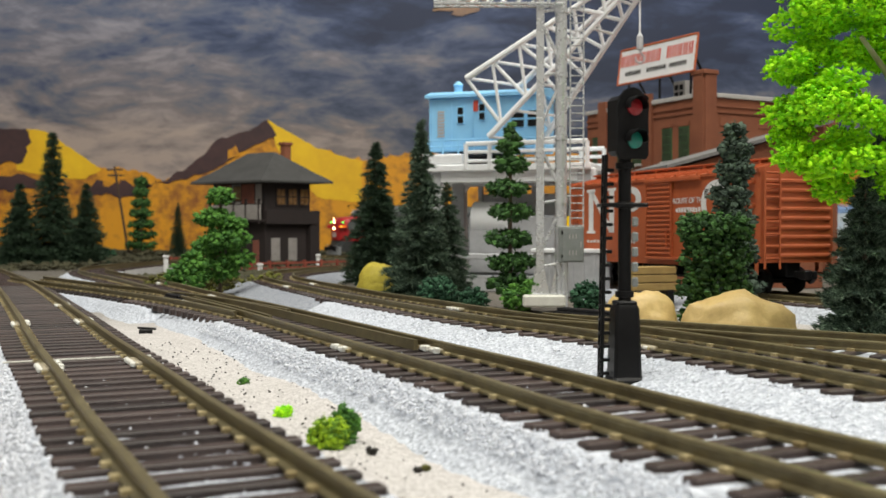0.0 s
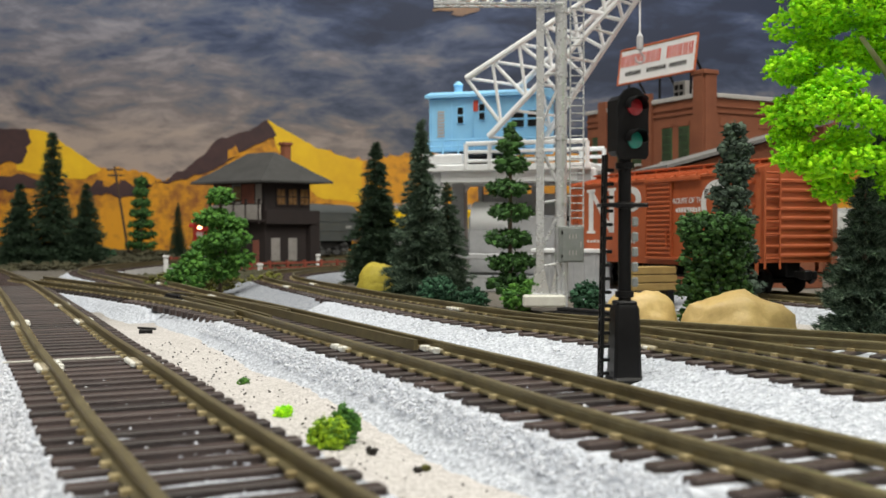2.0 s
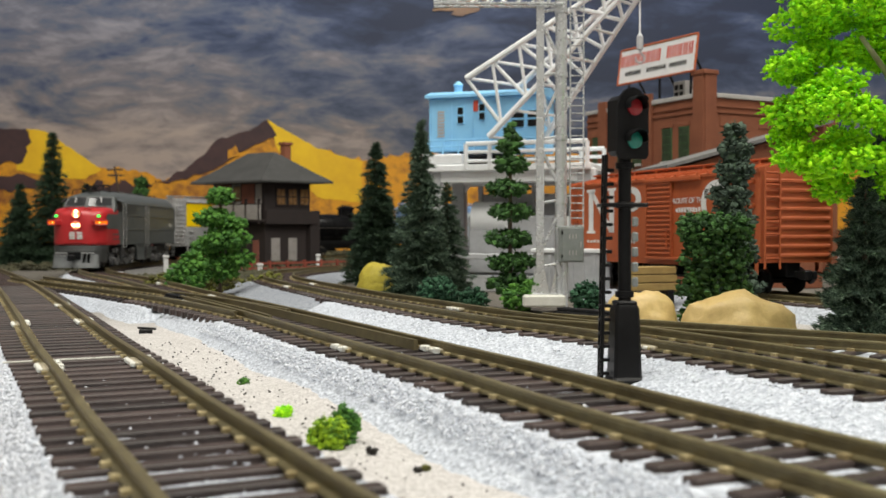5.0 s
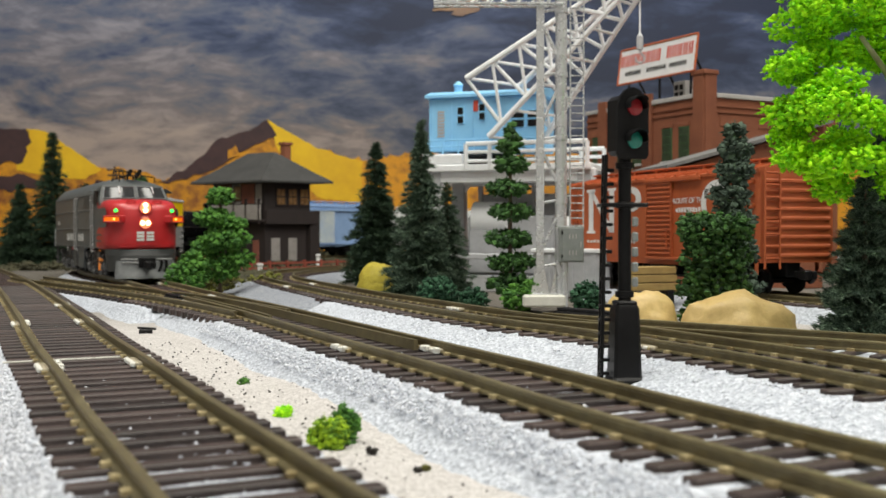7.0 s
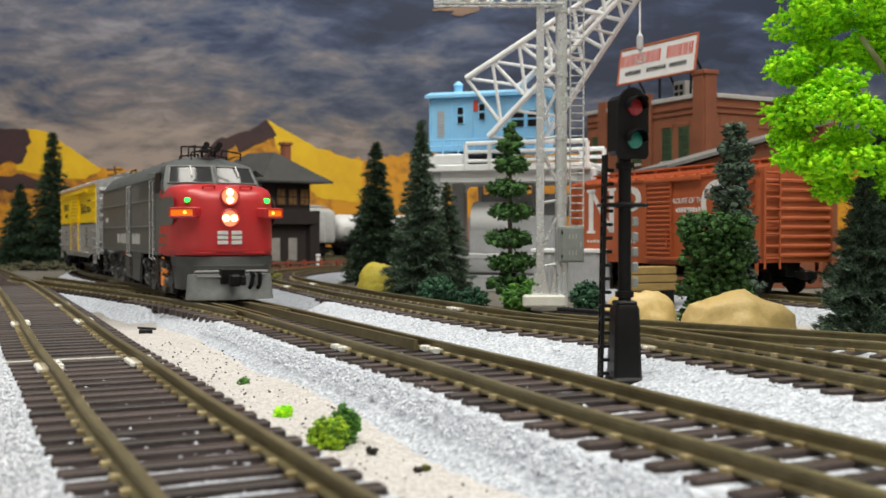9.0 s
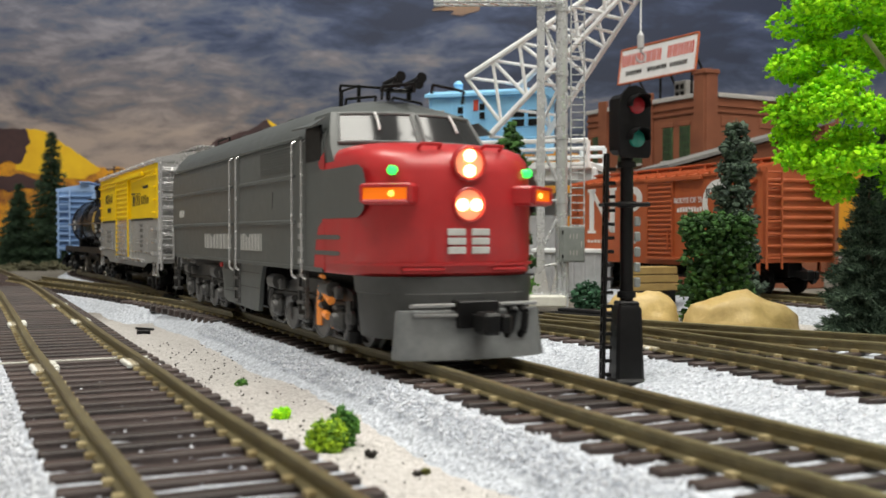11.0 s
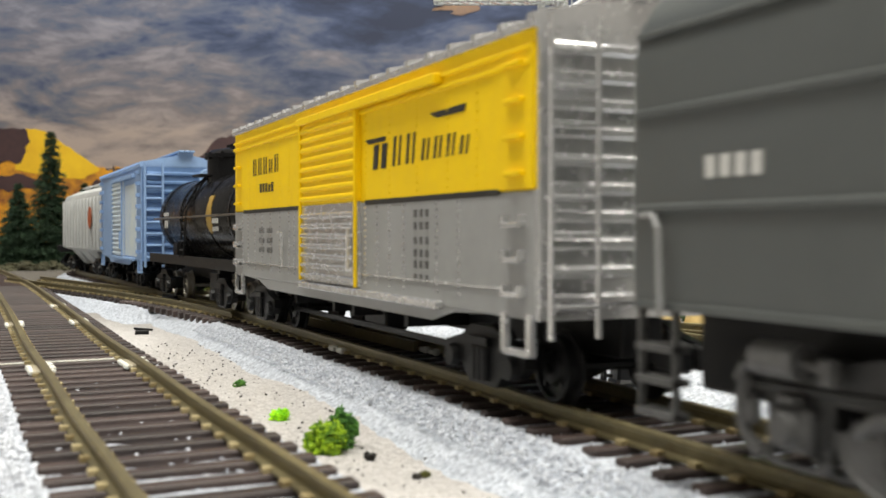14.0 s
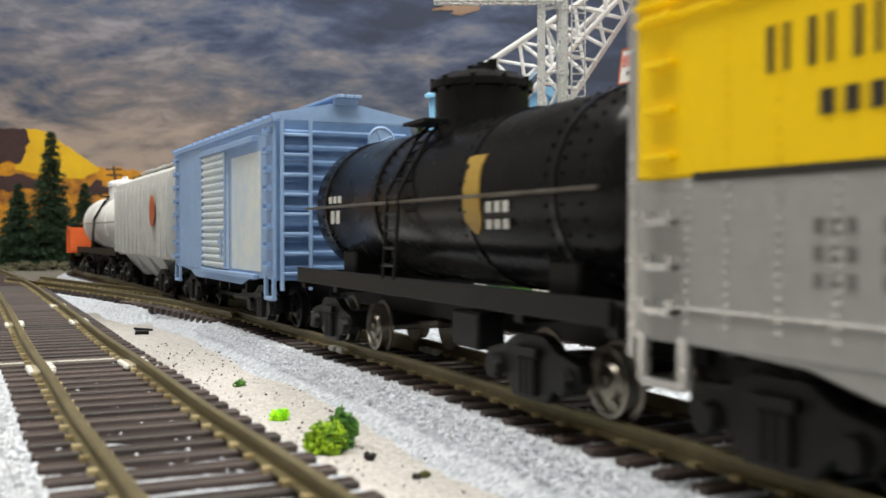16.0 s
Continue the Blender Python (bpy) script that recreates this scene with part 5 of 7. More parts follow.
TOWERGREY = mat("weathered_grey_boards", (0.32, 0.30, 0.285), (0.20, 0.185, 0.175), 1.5, 0.75, bump=0.1)
TOWERRED = mat("faded_red_brown_panel", (0.25, 0.085, 0.055), (0.15, 0.05, 0.035), 1.5, 0.75, bump=0.05)
WARMGLASS = mat("warm_tinted_pane", (0.28, 0.16, 0.06), (0.10, 0.05, 0.025), 2.0, 0.25)
GREENPANE = mat("dark_green_pane", (0.045, 0.075, 0.035), (0.02, 0.035, 0.018), 3.0, 0.3)
SIGNRED = mat("red_sign_lettering", (0.55, 0.06, 0.03), (0.45, 0.05, 0.03), 1.0, 0.6)
TANROCK = mat("tan_plaster_rock", (0.68, 0.50, 0.21), (0.52, 0.36, 0.14), 6.0, 0.45, bump=0.25, fine=2.0)
YELLOWROCK = mat("mustard_yellow_rock", (0.50, 0.42, 0.045), (0.34, 0.27, 0.03), 4.0, 0.7, bump=0.5, fine=2.0)
CRATE = mat("tan_lumber", (0.42, 0.29, 0.10), (0.30, 0.20, 0.07), 2.0, 0.7, bump=0.1)
FENCERED = mat("faded_red_fence", (0.28, 0.06, 0.035), (0.17, 0.035, 0.022), 1.5, 0.7)
POLEWOOD = mat("dark_pole_wood", (0.09, 0.055, 0.035), (0.05, 0.03, 0.02), 1.5, 0.8)


def make_signal():
    s = thing("signal_mast", "black two-lamp railway signal with ladder and red and green lenses", "railway signal", 37, 213, -3.2, 8)
    part("base_cabinet", loft(B(), [[Vector((a * k, b * k, z)) for a, b in ((-1, -0.8), (-0.8, -1), (0.8, -1), (1, -0.8), (1, 0.8), (0.8, 1), (-0.8, 1), (-1, 0.8))]
                                    for k, z in ((3.4, -0.5), (3.4, 1.2), (2.95, 1.8), (2.5, 15.6), (2.1, 16.4))]), BLACK, s)
    part("base_lid", box(B(), -2.1, 2.1, -2.1, 2.1, 16.2, 17.2, 0.3), BLACK, s)
    rod_ = B()
    rod(rod_, (0, 0, 17), (0, 0, 47), 1.35, 1.3, 16)
    for z in (18.5, 36.6, 44.6):
        lathe(rod_, [(1.3, z - 0.7), (1.9, z - 0.6), (1.9, z + 0.6), (1.3, z + 0.7)], 16)
    part("pole", rod_, BLACK, s)
    # head: tall plate with rounded top, housing behind, hooded lenses
    hd = Matrix.Translation((0.1, -0.6, 0)) @ Matrix.Rotation(radians(14), 4, "Z")
    out = [(-3.6, 46.6), (-3.0, 45.8), (3.0, 45.8), (3.6, 46.6), (3.6, 56.0), (3.0, 58.2), (1.7, 59.7), (0, 60.2), (-1.7, 59.7), (-3.0, 58.2), (-3.6, 56.0)]
    plate_ = plate(B(), [hd @ Vector((a, -2.6, b)) for a, b in out], hd.to_3x3() @ Vector((0, 0.7, 0)))
    head = part("background_plate", plate_, BLACK, s)
    part("lamp_housing", box(B(), -2.8, 2.6, -2.2, 3.6, 46.6, 58.6, 0.9, hd), BLACK, head)
    for z, m_, nm in ((56.2, SIGNAL_RED, "red_lens"), (49.6, SIGNAL_GREEN, "green_lens")):
        t = hd @ Matrix.Translation((0.3, -2.7, z)) @ Matrix.Rotation(radians(90), 4, "X")
        part(nm, lathe(B(), [(1.75, -0.3), (1.7, 0.25), (1.2, 0.55), (0.5, 0.7), (0.1, 0.72)], 22, t), m_, head)
        hood = B()
        rings = []
        for i in range(16):
            w = radians(-10 + 200 * i / 15)
            out_ = 3.0 if 40 < math.degrees(w) < 140 else 2.0
            rings.append([hd @ Vector((r * math.cos(w) + 0.3, y, r * math.sin(w) + z)) for r, y in ((1.95, -2.5), (2.2, -2.5), (2.2, -2.5 - out_), (1.95, -2.5 - out_))])
        loft(hood, rings)
        part("lens_hood", hood, BLACK, head)
    lb = B()
    for y in (-0.9, 0.9):
        rod(lb, (-5.2, y - 0.4, 0.6), (-4.2, y, 46.8), 0.42, None, 6)
    ld = part("ladder", lb, BLACK, s)
    for z in np.arange(2.4, 46, 2.75):
        x = -5.2 + z / 46.2
        part("rung", box(B(), x - 0.4, x + 1.9, -0.6, 0.6, z - 0.35, z + 0.35, 0.1), BLACK, ld)
    pf = box(B(), -5.4, 4.2, -2.2, 1.8, 36.2, 36.9, 0.15)
    rod(pf, (-5.2, -2, 36.6), (4.2, -2, 36.6), 0.45, None, 6)
    part("platform", pf, BLACK, s)
    for i in range(5):
        part("number_bar", box(B(), 0.9, 2.3, -2.1, -1.4, 20.0 + i * 3.05, 22.0 + i * 3.05, 0.3), CABINET, s, "plain grey number bar")
    return s


make_signal()


def make_mast():
    m = thing("signal_bridge", "silver lattice signal bridge mast on a white footing", "signal bridge", 42.2, 426, -2.2, 0)
    part("footing", box(B(), -10, 7.4, -6, 6, 0, 5.0, 0.8), CONCRETE, m, "off-white concrete footing")
    # slim angle post and thick round post
    an = box(B(), -4.4, -1.2, -1.7, -1.2, 5, 150, 0.1)
    box(an, -1.75, -1.2, -1.2, 1.7, 5, 150, 0.1)
    angle = part("angle_post", an, MASTGREY, m)
    post = part("post", rod(B(), (5.8, 0, 5), (5.8, 0, 150), 2.4, 2.4, 24), MASTGREY, m)
    for x, own in ((-2.8, angle), (5.2, post)):
        bp = box(B(), x - 3.8, x + 3.8, -3.2, 3.2, 4.9, 5.6, 0.1)
        for sx in (-1, 1):
            plate(bp, [(x + sx * 1.5, -1.9, 5.4), (x + sx * 3.7, -1.9, 5.4), (x + sx * 1.5, -1.9, 16.5)], (0, 0.6, 0))
        part("base_gusset", bp, MASTGREY, own)
    for k, z in enumerate((17.0, 42.8, 68.6, 94.4, 120.2)):
        part("strut", rod(B(), (-2.4, -1.0, z - 0.6), (5.2, -1.0, z + 0.6), 0.62, None, 8), MASTGREY, m)
        part("strut_collar", lathe(B(), [(2.4, z - 1.1), (2.75, z - 1.0), (2.75, z + 1.0), (2.4, z + 1.1)], 18, Matrix.Translation((5.8, 0, 0))), MASTGREY, m)
        if k < 4:
            zs = (z + 21.5, z + 5.5)
            lo, hi = ((-2.4, zs[1]), (5.2, zs[0])) if k % 2 == 0 else ((5.2, zs[1]), (-2.4, zs[0]))
            part("brace", rod(B(), (lo[0], -0.8, lo[1]), (hi[0], -0.8, hi[1]), 0.72, None, 8), MASTGREY, m)
    lb = B()
    for x in (9.6, 15.0):
        rod(lb, (x, 0.6, 31), (x, 0.6, 150), 0.36, None, 6)
    ld = part("ladder", lb, MASTGREY, m)
    for z in np.arange(33, 149, 3.05):
        part("rung", rod(B(), (9.6, 0.6, z), (15.0, 0.6, z), 0.28, None, 6), MASTGREY, ld)
    for z in (45, 85, 125):
        part("ladder_bracket", rod(B(), (5.6, 0, z), (9.6, 0.6, z), 0.4, None, 6), MASTGREY, ld)
    cb = part("relay_cabinet", box(B(), 4.2, 14.4, -6.4, -2.4, 18.2, 32.6, 0.25), CABINET, m, "grey relay cabinet with small latches")
    part("cabinet_door", box(B(), 5.6, 14.0, -6.75, -6.35, 18.8, 32.0, 0.12), CABINET, cb)
    for z in (22.0, 28.6):
        for x in (8.6, 9.9, 11.2):
            part("louvre", box(B(), x - 0.2, x + 0.2, -7.0, -6.7, z - 0.9, z + 0.9), COPING, cb)
    for z in (20.6, 30.2):
        part("hinge", box(B(), 5.3, 5.9, -7.0, -6.5, z - 0.8, z + 0.8, 0.1), BLACK, cb)
    part("latch", box(B(), 12.8, 13.3, -7.1, -6.7, 24.2, 26.6, 0.1), COPING, cb)
    part("conduit", rod(B(), (7.0, -4.2, 0), (7.0, -4.2, 18.4), 1.25, None, 12), MASTGREY, m)
    arm = B()
    for y in (-3, 3):
        for z in (122.6, 130):
            rod(arm, (-46, y, z if z < 125 else 124), (6, y, z), 0.6, None, 6)
    for i in range(8):
        x = -44 + i * 6.2
        z1 = 124 + 6 * (i + 0.5) / 8
        for y in (-3, 3):
            rod(arm, (x, y, 122.6), (x + 6.2, y, z1 + 0.6), 0.35, None, 5)
        rod(arm, (x, -3, 122.6), (x + 6.2, 3, 122.6), 0.35, None, 5)
    part("arm_truss", arm, MASTGREY, m)
    return m


make_mast()


def make_crane():
    c = thing("harbour_crane", "white lattice-boom gantry crane with a sky-blue cab", "crane", 24, 600, -4.5, -18)
    # portal
    for x in (-22, 62):
        for y in (-22, 22):
            lg = B()
            loft(lg, [[Vector((x + a * k, y + b * k, z)) for a, b in ((-1, -1), (1, -1), (1, 1), (-1, 1))] for k, z in ((5.2, 0), (4.2, 22), (3.6, 66))])
            part("portal_leg", lg, CRANEGREY, c)
            kn = B()
            w = [(x + (1 if x < 0 else -1) * 18 * (1 - math.cos(a)), 66 - 24 * (1 - math.sin(a))) for a in np.linspace(0, math.pi / 2, 9)]
            plate(kn, [(p, y - 1.5, q) for p, q in w] + [(x, y - 1.5, 66)], (0, 3, 0))
            part("knee_plate", kn, CRANEWHITE, c)
    for y in (-22, 22):
        part("end_beam", box(B(), -30, 70, y - 4, y + 4, 0, 9, 0.6), CRANEGREY, c)
        part("portal_girder", box(B(), -28, 68, y - 3, y + 3, 60, 67, 0.5), CRANEWHITE, c)
    part("deck", box(B(), -32, 66, -28, 28, 66, 70, 0.6), CRANEWHITE, c)
    part("side_platform", box(B(), -32, -5, -27, 27, 70, 76, 0.8), CRANEWHITE, c)
    part("portal_panel", box(B(), -8, 56, 14, 16, 42, 55, 0.4), CRANEGREY, c)
    for x in (-6, 10, 26):
        part("panel_post", box(B(), x - 1.2, x + 1.2, 11, 14, 40, 60, 0.2), CRANEGREY, c)
    for y in (-27.5, 27.5):
        rl = B()
        for z in (71.6, 76.6, 81.2):
            rod(rl, (-3, y, z), (64, y, z), 1.3 if z > 80 else 1.0, None, 6)
        for i in range(6):
            rod(rl, (-3 + i * 13.4, y, 67), (-3 + i * 13.4, y, 81.2), 1.3, None, 6)
        part("deck_railing", rl, CRANEWHITE, c)
    part("machinery_house", box(B(), -6, 44, -14, 16, 9, 42, 1.2), CRANEGREY, c)
    drum = lathe(B(), [(10, 0), (10, 20), (8.5, 22), (0.1, 23)], 28, Matrix.Translation((-4, -6, 40)) @ Matrix.Rotation(radians(90), 4, "Y"))
    part("hopper_drum", drum, CRANEWHITE, c)
    part("lower_platform", box(B(), -30, 70, -30, -20, 18, 21, 0.4), CRANEGREY, c)
    part("turntable", lathe(B(), [(20, 71), (20, 75), (18, 76.5), (0.1, 76.5)], 32), BLACK, c)
    # cab
    cab = part("cab", box(B(), -27, 36, -18, 20, 78, 108, 0.6), CRANEBLUE, c, "sky-blue panelled operator cab")
    rf = B()
    prof = [(-20.5, 108), (-20.5, 109.6), (-10, 112.5), (0, 113.6), (12, 112.5), (22.5, 109.6), (22.5, 108)]
    loft(rf, [[Vector((x, a, b)) for a, b in prof] for x in (-29.5, 38.5)])
    part("cab_roof", rf, CRANEBLUE, cab)
    part("roof_vent", lathe(B(), [(2.4, 112), (2.4, 116), (3.0, 116.4), (1.5, 118.4), (0.1, 119)], 14, Matrix.Translation((-14, -6, 0))), CRANEBLUE, cab)
    for x, zc, wd in ((-9, 98.0, 1.5), (3.5, 99.6, 1.5), (24, 95, 3.4), (32, 95, 2.4)):
        w = part("cab_window", box(B(), x - wd - 0.7, x + wd + 0.7, -18.5, -17.8, zc - 4.9, zc + 4.9, 0.2), CRANEBLUE, cab)
        for z0 in (zc - 4.3, zc + 0.6):
            part("pane", box(B(), x - wd, x + wd, -18.75, -18.3, z0, z0 + 3.7), BLACK, w)
    lou = B()
    for i in range(9):
        box(lou, -22.5, -18.5, -18.6, -17.9, 86 + i * 1.7, 87.2 + i * 1.7)
    part("louvre_panel", lou, CRANEGREY, cab)
    for x in (-27, -14.5, -2, 12, 36):
        part("cab_seam", box(B(), x - 0.4, x + 0.4, -18.5, -17.9, 78, 108), CRANEBLUE, cab)
    part("warning_plate", box(B(), -1.5, 1.2, -18.6, -17.9, 100, 106, 0.1), SIGNRED, cab)
    sr = B()
    for z in (80.5, 84.0):
        rod(sr, (-27, -22.4, z), (36, -22.4, z), 0.5, None, 6)
    for i in range(8):
        rod(sr, (-27 + i * 9, -22.4, 76), (-27 + i * 9, -22.4, 84), 0.5, None, 6)
    part("cab_walkway_rail", sr, CRANEBLUE, cab)
    # boom: two lattice planes
    inv = c.matrix_basis.inverted()
    def L(px, pz, py):
        v = inv @ Vector((px * U, py * U, pz * U))
        return v / U
    up0, up1, lo0, lo1 = (12.5, 110.7), (94.6, 160), (24.6, 79.4), (102.3, 160)
    n = 6
    for k, (ya, yb, aside) in enumerate(((562, 528, 0.0), (580, 534, 30.0))):
        def U_(f):
            return L(up0[0] + (up1[0] - up0[0]) * f + aside * (1 - 0.85 * f), up0[1] + (up1[1] - up0[1]) * f - aside * 0.05, ya + (yb - ya) * f)
        def D_(f):
            return L(lo0[0] + (lo1[0] - lo0[0]) * f + aside * (1 - 0.85 * f), lo0[1] + (lo1[1] - lo0[1]) * f - aside * 0.05, ya + (yb - ya) * f)
        part("boom_chord", rod(B(), U_(0), U_(1), 1.7, 1.2, 8), CRANEWHITE, c)
        part("boom_chord", rod(B(), D_(0), D_(1), 1.7, 1.2, 8), CRANEWHITE, c)
        for i in range(n):
            part("boom_brace", rod(B(), U_(i / n), D_((i + 0.5) / n), 1.0, None, 6), CRANEWHITE, c)
            part("boom_brace", rod(B(), D_((i + 0.5) / n), U_((i + 1) / n), 1.0, None, 6), CRANEWHITE, c)
    for i in range(n + 1):
        f = i / n
        a = L(up0[0] + (up1[0] - up0[0]) * f, up0[1] + (up1[1] - up0[1]) * f, 562 - 34 * f)
        b = L(up0[0] + (up1[0] - up0[0]) * f + 30 * (1 - 0.85 * f), up0[1] + (up1[1] - up0[1]) * f - 1.2, 580 - 46 * f)
        part("boom_spreader", rod(B(), a, b, 0.9, None, 6), CRANEWHITE, c)
        a = L(lo0[0] + (lo1[0] - lo0[0]) * f, lo0[1] + (lo1[1] - lo0[1]) * f, 562 - 34 * f)
        b = L(lo0[0] + (lo1[0] - lo0[0]) * f + 30 * (1 - 0.85 * f), lo0[1] + (lo1[1] - lo0[1]) * f - 1.2, 580 - 46 * f)
        part("boom_spreader", rod(B(), a, b, 0.8, None, 6), CRANEWHITE, c)
    tip = L(97, 150, 530)
    part("boom_sheave", lathe(B(), [(0.5, -2), (5, -2), (4, 0), (5, 2), (0.5, 2)], 20, Matrix.Translation(tip) @ Matrix.Rotation(radians(90), 4, "X")), CRANEWHITE, c)
    hk = B()
    rod(hk, L(99.5, 150, 530), L(99.5, 127, 530), 0.45, None, 6)
    part("hoist_cable", hk, CRANEWHITE, c)
    blk_ = B()
    rod(blk_, L(99.5, 120.5, 530), L(99.5, 127, 530), 1.7, 1.7, 12)
    rod(blk_, L(99.5, 127, 530), L(99.5, 129, 530), 1.7, 0.6, 12)
    hb = part("hook_block", blk_, CRANEGREY, c)
    pts = [L(99.5 + 2.2 * math.sin(w), 116.2 + 2.4 * math.cos(w), 530) for w in np.linspace(0.1, 4.9, 14)]
    part("hook", pipe(B(), [L(99.5, 120.8, 530)] + pts, 0.55, 6), CRANEGREY, hb)
    return c


make_crane()


def make_factory():
    f = thing("factory", "red-brown brick factory with pilasters, pale coping and a roof sign", "factory building", 174.7, 700, -4, 28.7)
    W, D, H = 125, 130, 129
    part("wall", box(B(), 0, W, 0, 3, 0, H - 6, 0.2), BRICK, f)
    part("wall", box(B(), 0, 3, 3, D, 0, H - 6, 0.2), BRICK, f)
    part("wall", box(B(), W - 3, W, 3, D, 0, H - 6, 0.2), BRICK, f)
    part("wall", box(B(), 3, W - 3, D - 3, D, 0, H - 6, 0.2), BRICK, f)
    part("flat_roof", box(B(), 3, W - 3, 3, D - 3, H - 12, H - 9), ROOFGREY, f)
    for x in (-1, 82, W - 9):
        part("pilaster", box(B(), x, x + 10, -2.4, 0.2, 0, H + (12 if x < 0 else 2), 0.3), BRICK, f)
    for y in (-1, 52, 104):
        part("pilaster", box(B(), -2.4, 0.2, y, y + 10, 0, H + (12 if y < 0 else 2), 0.3), BRICK, f)
    part("pilaster_cap", box(B(), -3.2, 10, -3.2, 10, H + 9, H + 12, 0.3), BRICK, f)
    cp = box(B(), 10, W + 1, -1.6, 4, H - 6, H - 3, 0.3)
    part("coping", cp, COPING, f)
    part("coping", box(B(), -1.6, 4, 10, D + 1, H - 6, H - 3, 0.3), COPING, f)
    for z in (H - 16, H - 12):
        part("brick_course", box(B(), 9, W, -1.0, 0.1, z, z + 1.5), BRICK, f)
        part("brick_course", box(B(), -1.0, 0.1, 9, D, z, z + 1.5), BRICK, f)
    for y in (19.8, 37, 70, 87, 118):
        w = part("window", box(B(), -0.6, 0.3, y - 5.2, y + 5.2, 82, 105, 0.2), GREENFRAME, f)
        for j in range(4):
            for i in range(2):
                part("pane", box(B(), -0.9, -0.4, y - 4.4 + i * 4.5, y - 0.2 + i * 4.5, 83 + j * 5.4, 87.6 + j * 5.4), GREENPANE, w)
        part("window_sill", box(B(), -1.8, 0, y - 6, y + 6, 80.2, 82, 0.2), COPING, w)
        part("window_lintel", box(B(), -1.0, 0, y - 6, y + 6, 105, 108, 0.2), BRICK, w)
    for x in (25, 60, 100):
        w = part("window", box(B(), x - 6, x + 6, -0.6, 0.3, 70, 100, 0.2), GREENFRAME, f)
        for j in range(4):
            for i in range(2):
                part("pane", box(B(), x - 5 + i * 5.2, x - 0.4 + i * 5.2, -0.9, -0.4, 71.5 + j * 7, 77.5 + j * 7), GREENPANE, w)
        part("recessed_panel", box(B(), x - 11, x + 11, -0.5, 0.1, 104, 111, 0.2), BRICK, f)
    vent = part("roof_ventilator", box(B(), 8, 18, 28, 40, H - 10, H + 9, 0.4), COPING, f)
    for i in range(2):
        for j in range(2):
            part("vent_pane", box(B(), 7.7, 8.2, 30 + i * 5, 33.4 + i * 5, H - 2 + j * 5, H + 1.6 + j * 5), BLACK, vent)
    return f


factory = make_factory()


def make_roof_sign():
    s = thing("roof_sign", "white company sign with red and black lettering on struts", "sign", 174.7, 700, -4, 28.7)
    lean = Matrix.Translation((-3, 0, 141)) @ Matrix.Rotation(radians(8), 4, "Y")
    part("sign_board", box(B(), -0.6, 0.6, 6, 88, 0, 25.5, 0.2, lean), WHITE, s, "white sign board with a red border")
    fr = B()
    for a, b in (((6, 0), (88, 0)), ((88, 0), (88, 25.5)), ((88, 25.5), (6, 25.5)), ((6, 25.5), (6, 0))):
        rod(fr, lean @ Vector((-0.6, *a)), lean @ Vector((-0.6, *b)), 0.8, None, 5)
    part("sign_border", fr, BOXRED, s)
    rng = random.Random(4)
    def words(y0, y1, z0, z1, n, material, gap=()):
        bm = B()
        step = (y1 - y0) / n
        for i in range(n):
            if i in gap:
                continue
            y = y1 - i * step
            for a, b, c, d in ((0, 0.26, 0, 1), (0.46, 0.72, 0, 1)):
                box(bm, -0.95, -0.55, y - b * step, y - a * step, z0 + (z1 - z0) * c, z0 + (z1 - z0) * d, 0, lean)
        return bm
    part("red_lettering", words(8, 86, 12.5, 21, 14, SIGNRED, (8,)), SIGNRED, s, "plain red lettering bars", smooth=False)
    part("black_lettering", words(14, 80, 5.5, 8.6, 22, INK, (6, 7, 15)), INK, s, "small dark lettering bars", smooth=False)
    for y in (14, 46, 80):
        part("sign_strut", rod(B(), lean @ Vector((0.6, y, 18)), (26, y, 119), 0.9, None, 6), BLACK, s)
        part("sign_post", rod(B(), lean @ Vector((0.9, y, 22)), (0.6, y, 126), 0.9, None, 6), BLACK, s)
    return s


make_roof_sign()


def make_shed():
    s = thing("storage_shed", "low shed with a sloping grey felt roof behind the boxcar", "shed", 128, 590, -4, 8)
    part("wall", box(B(), 2, 92, 0, 60, 0, 68, 0.3), BRICK, s)
    r = B()
    plate(r, [(-3, -4, 68), (96, -4, 95), (96, -4, 97), (-3, -4, 70)], (0, 68, 0))
    part("sloping_roof", r, ROOFGREY, s, "grey felt sloping roof")
    g = plate(B(), [(2, 0, 67.5), (92, 0, 67.5), (92, 0, 93.5)], (0, 60, 0))
    part("gable", g, BRICK, s)
    return s


make_shed()


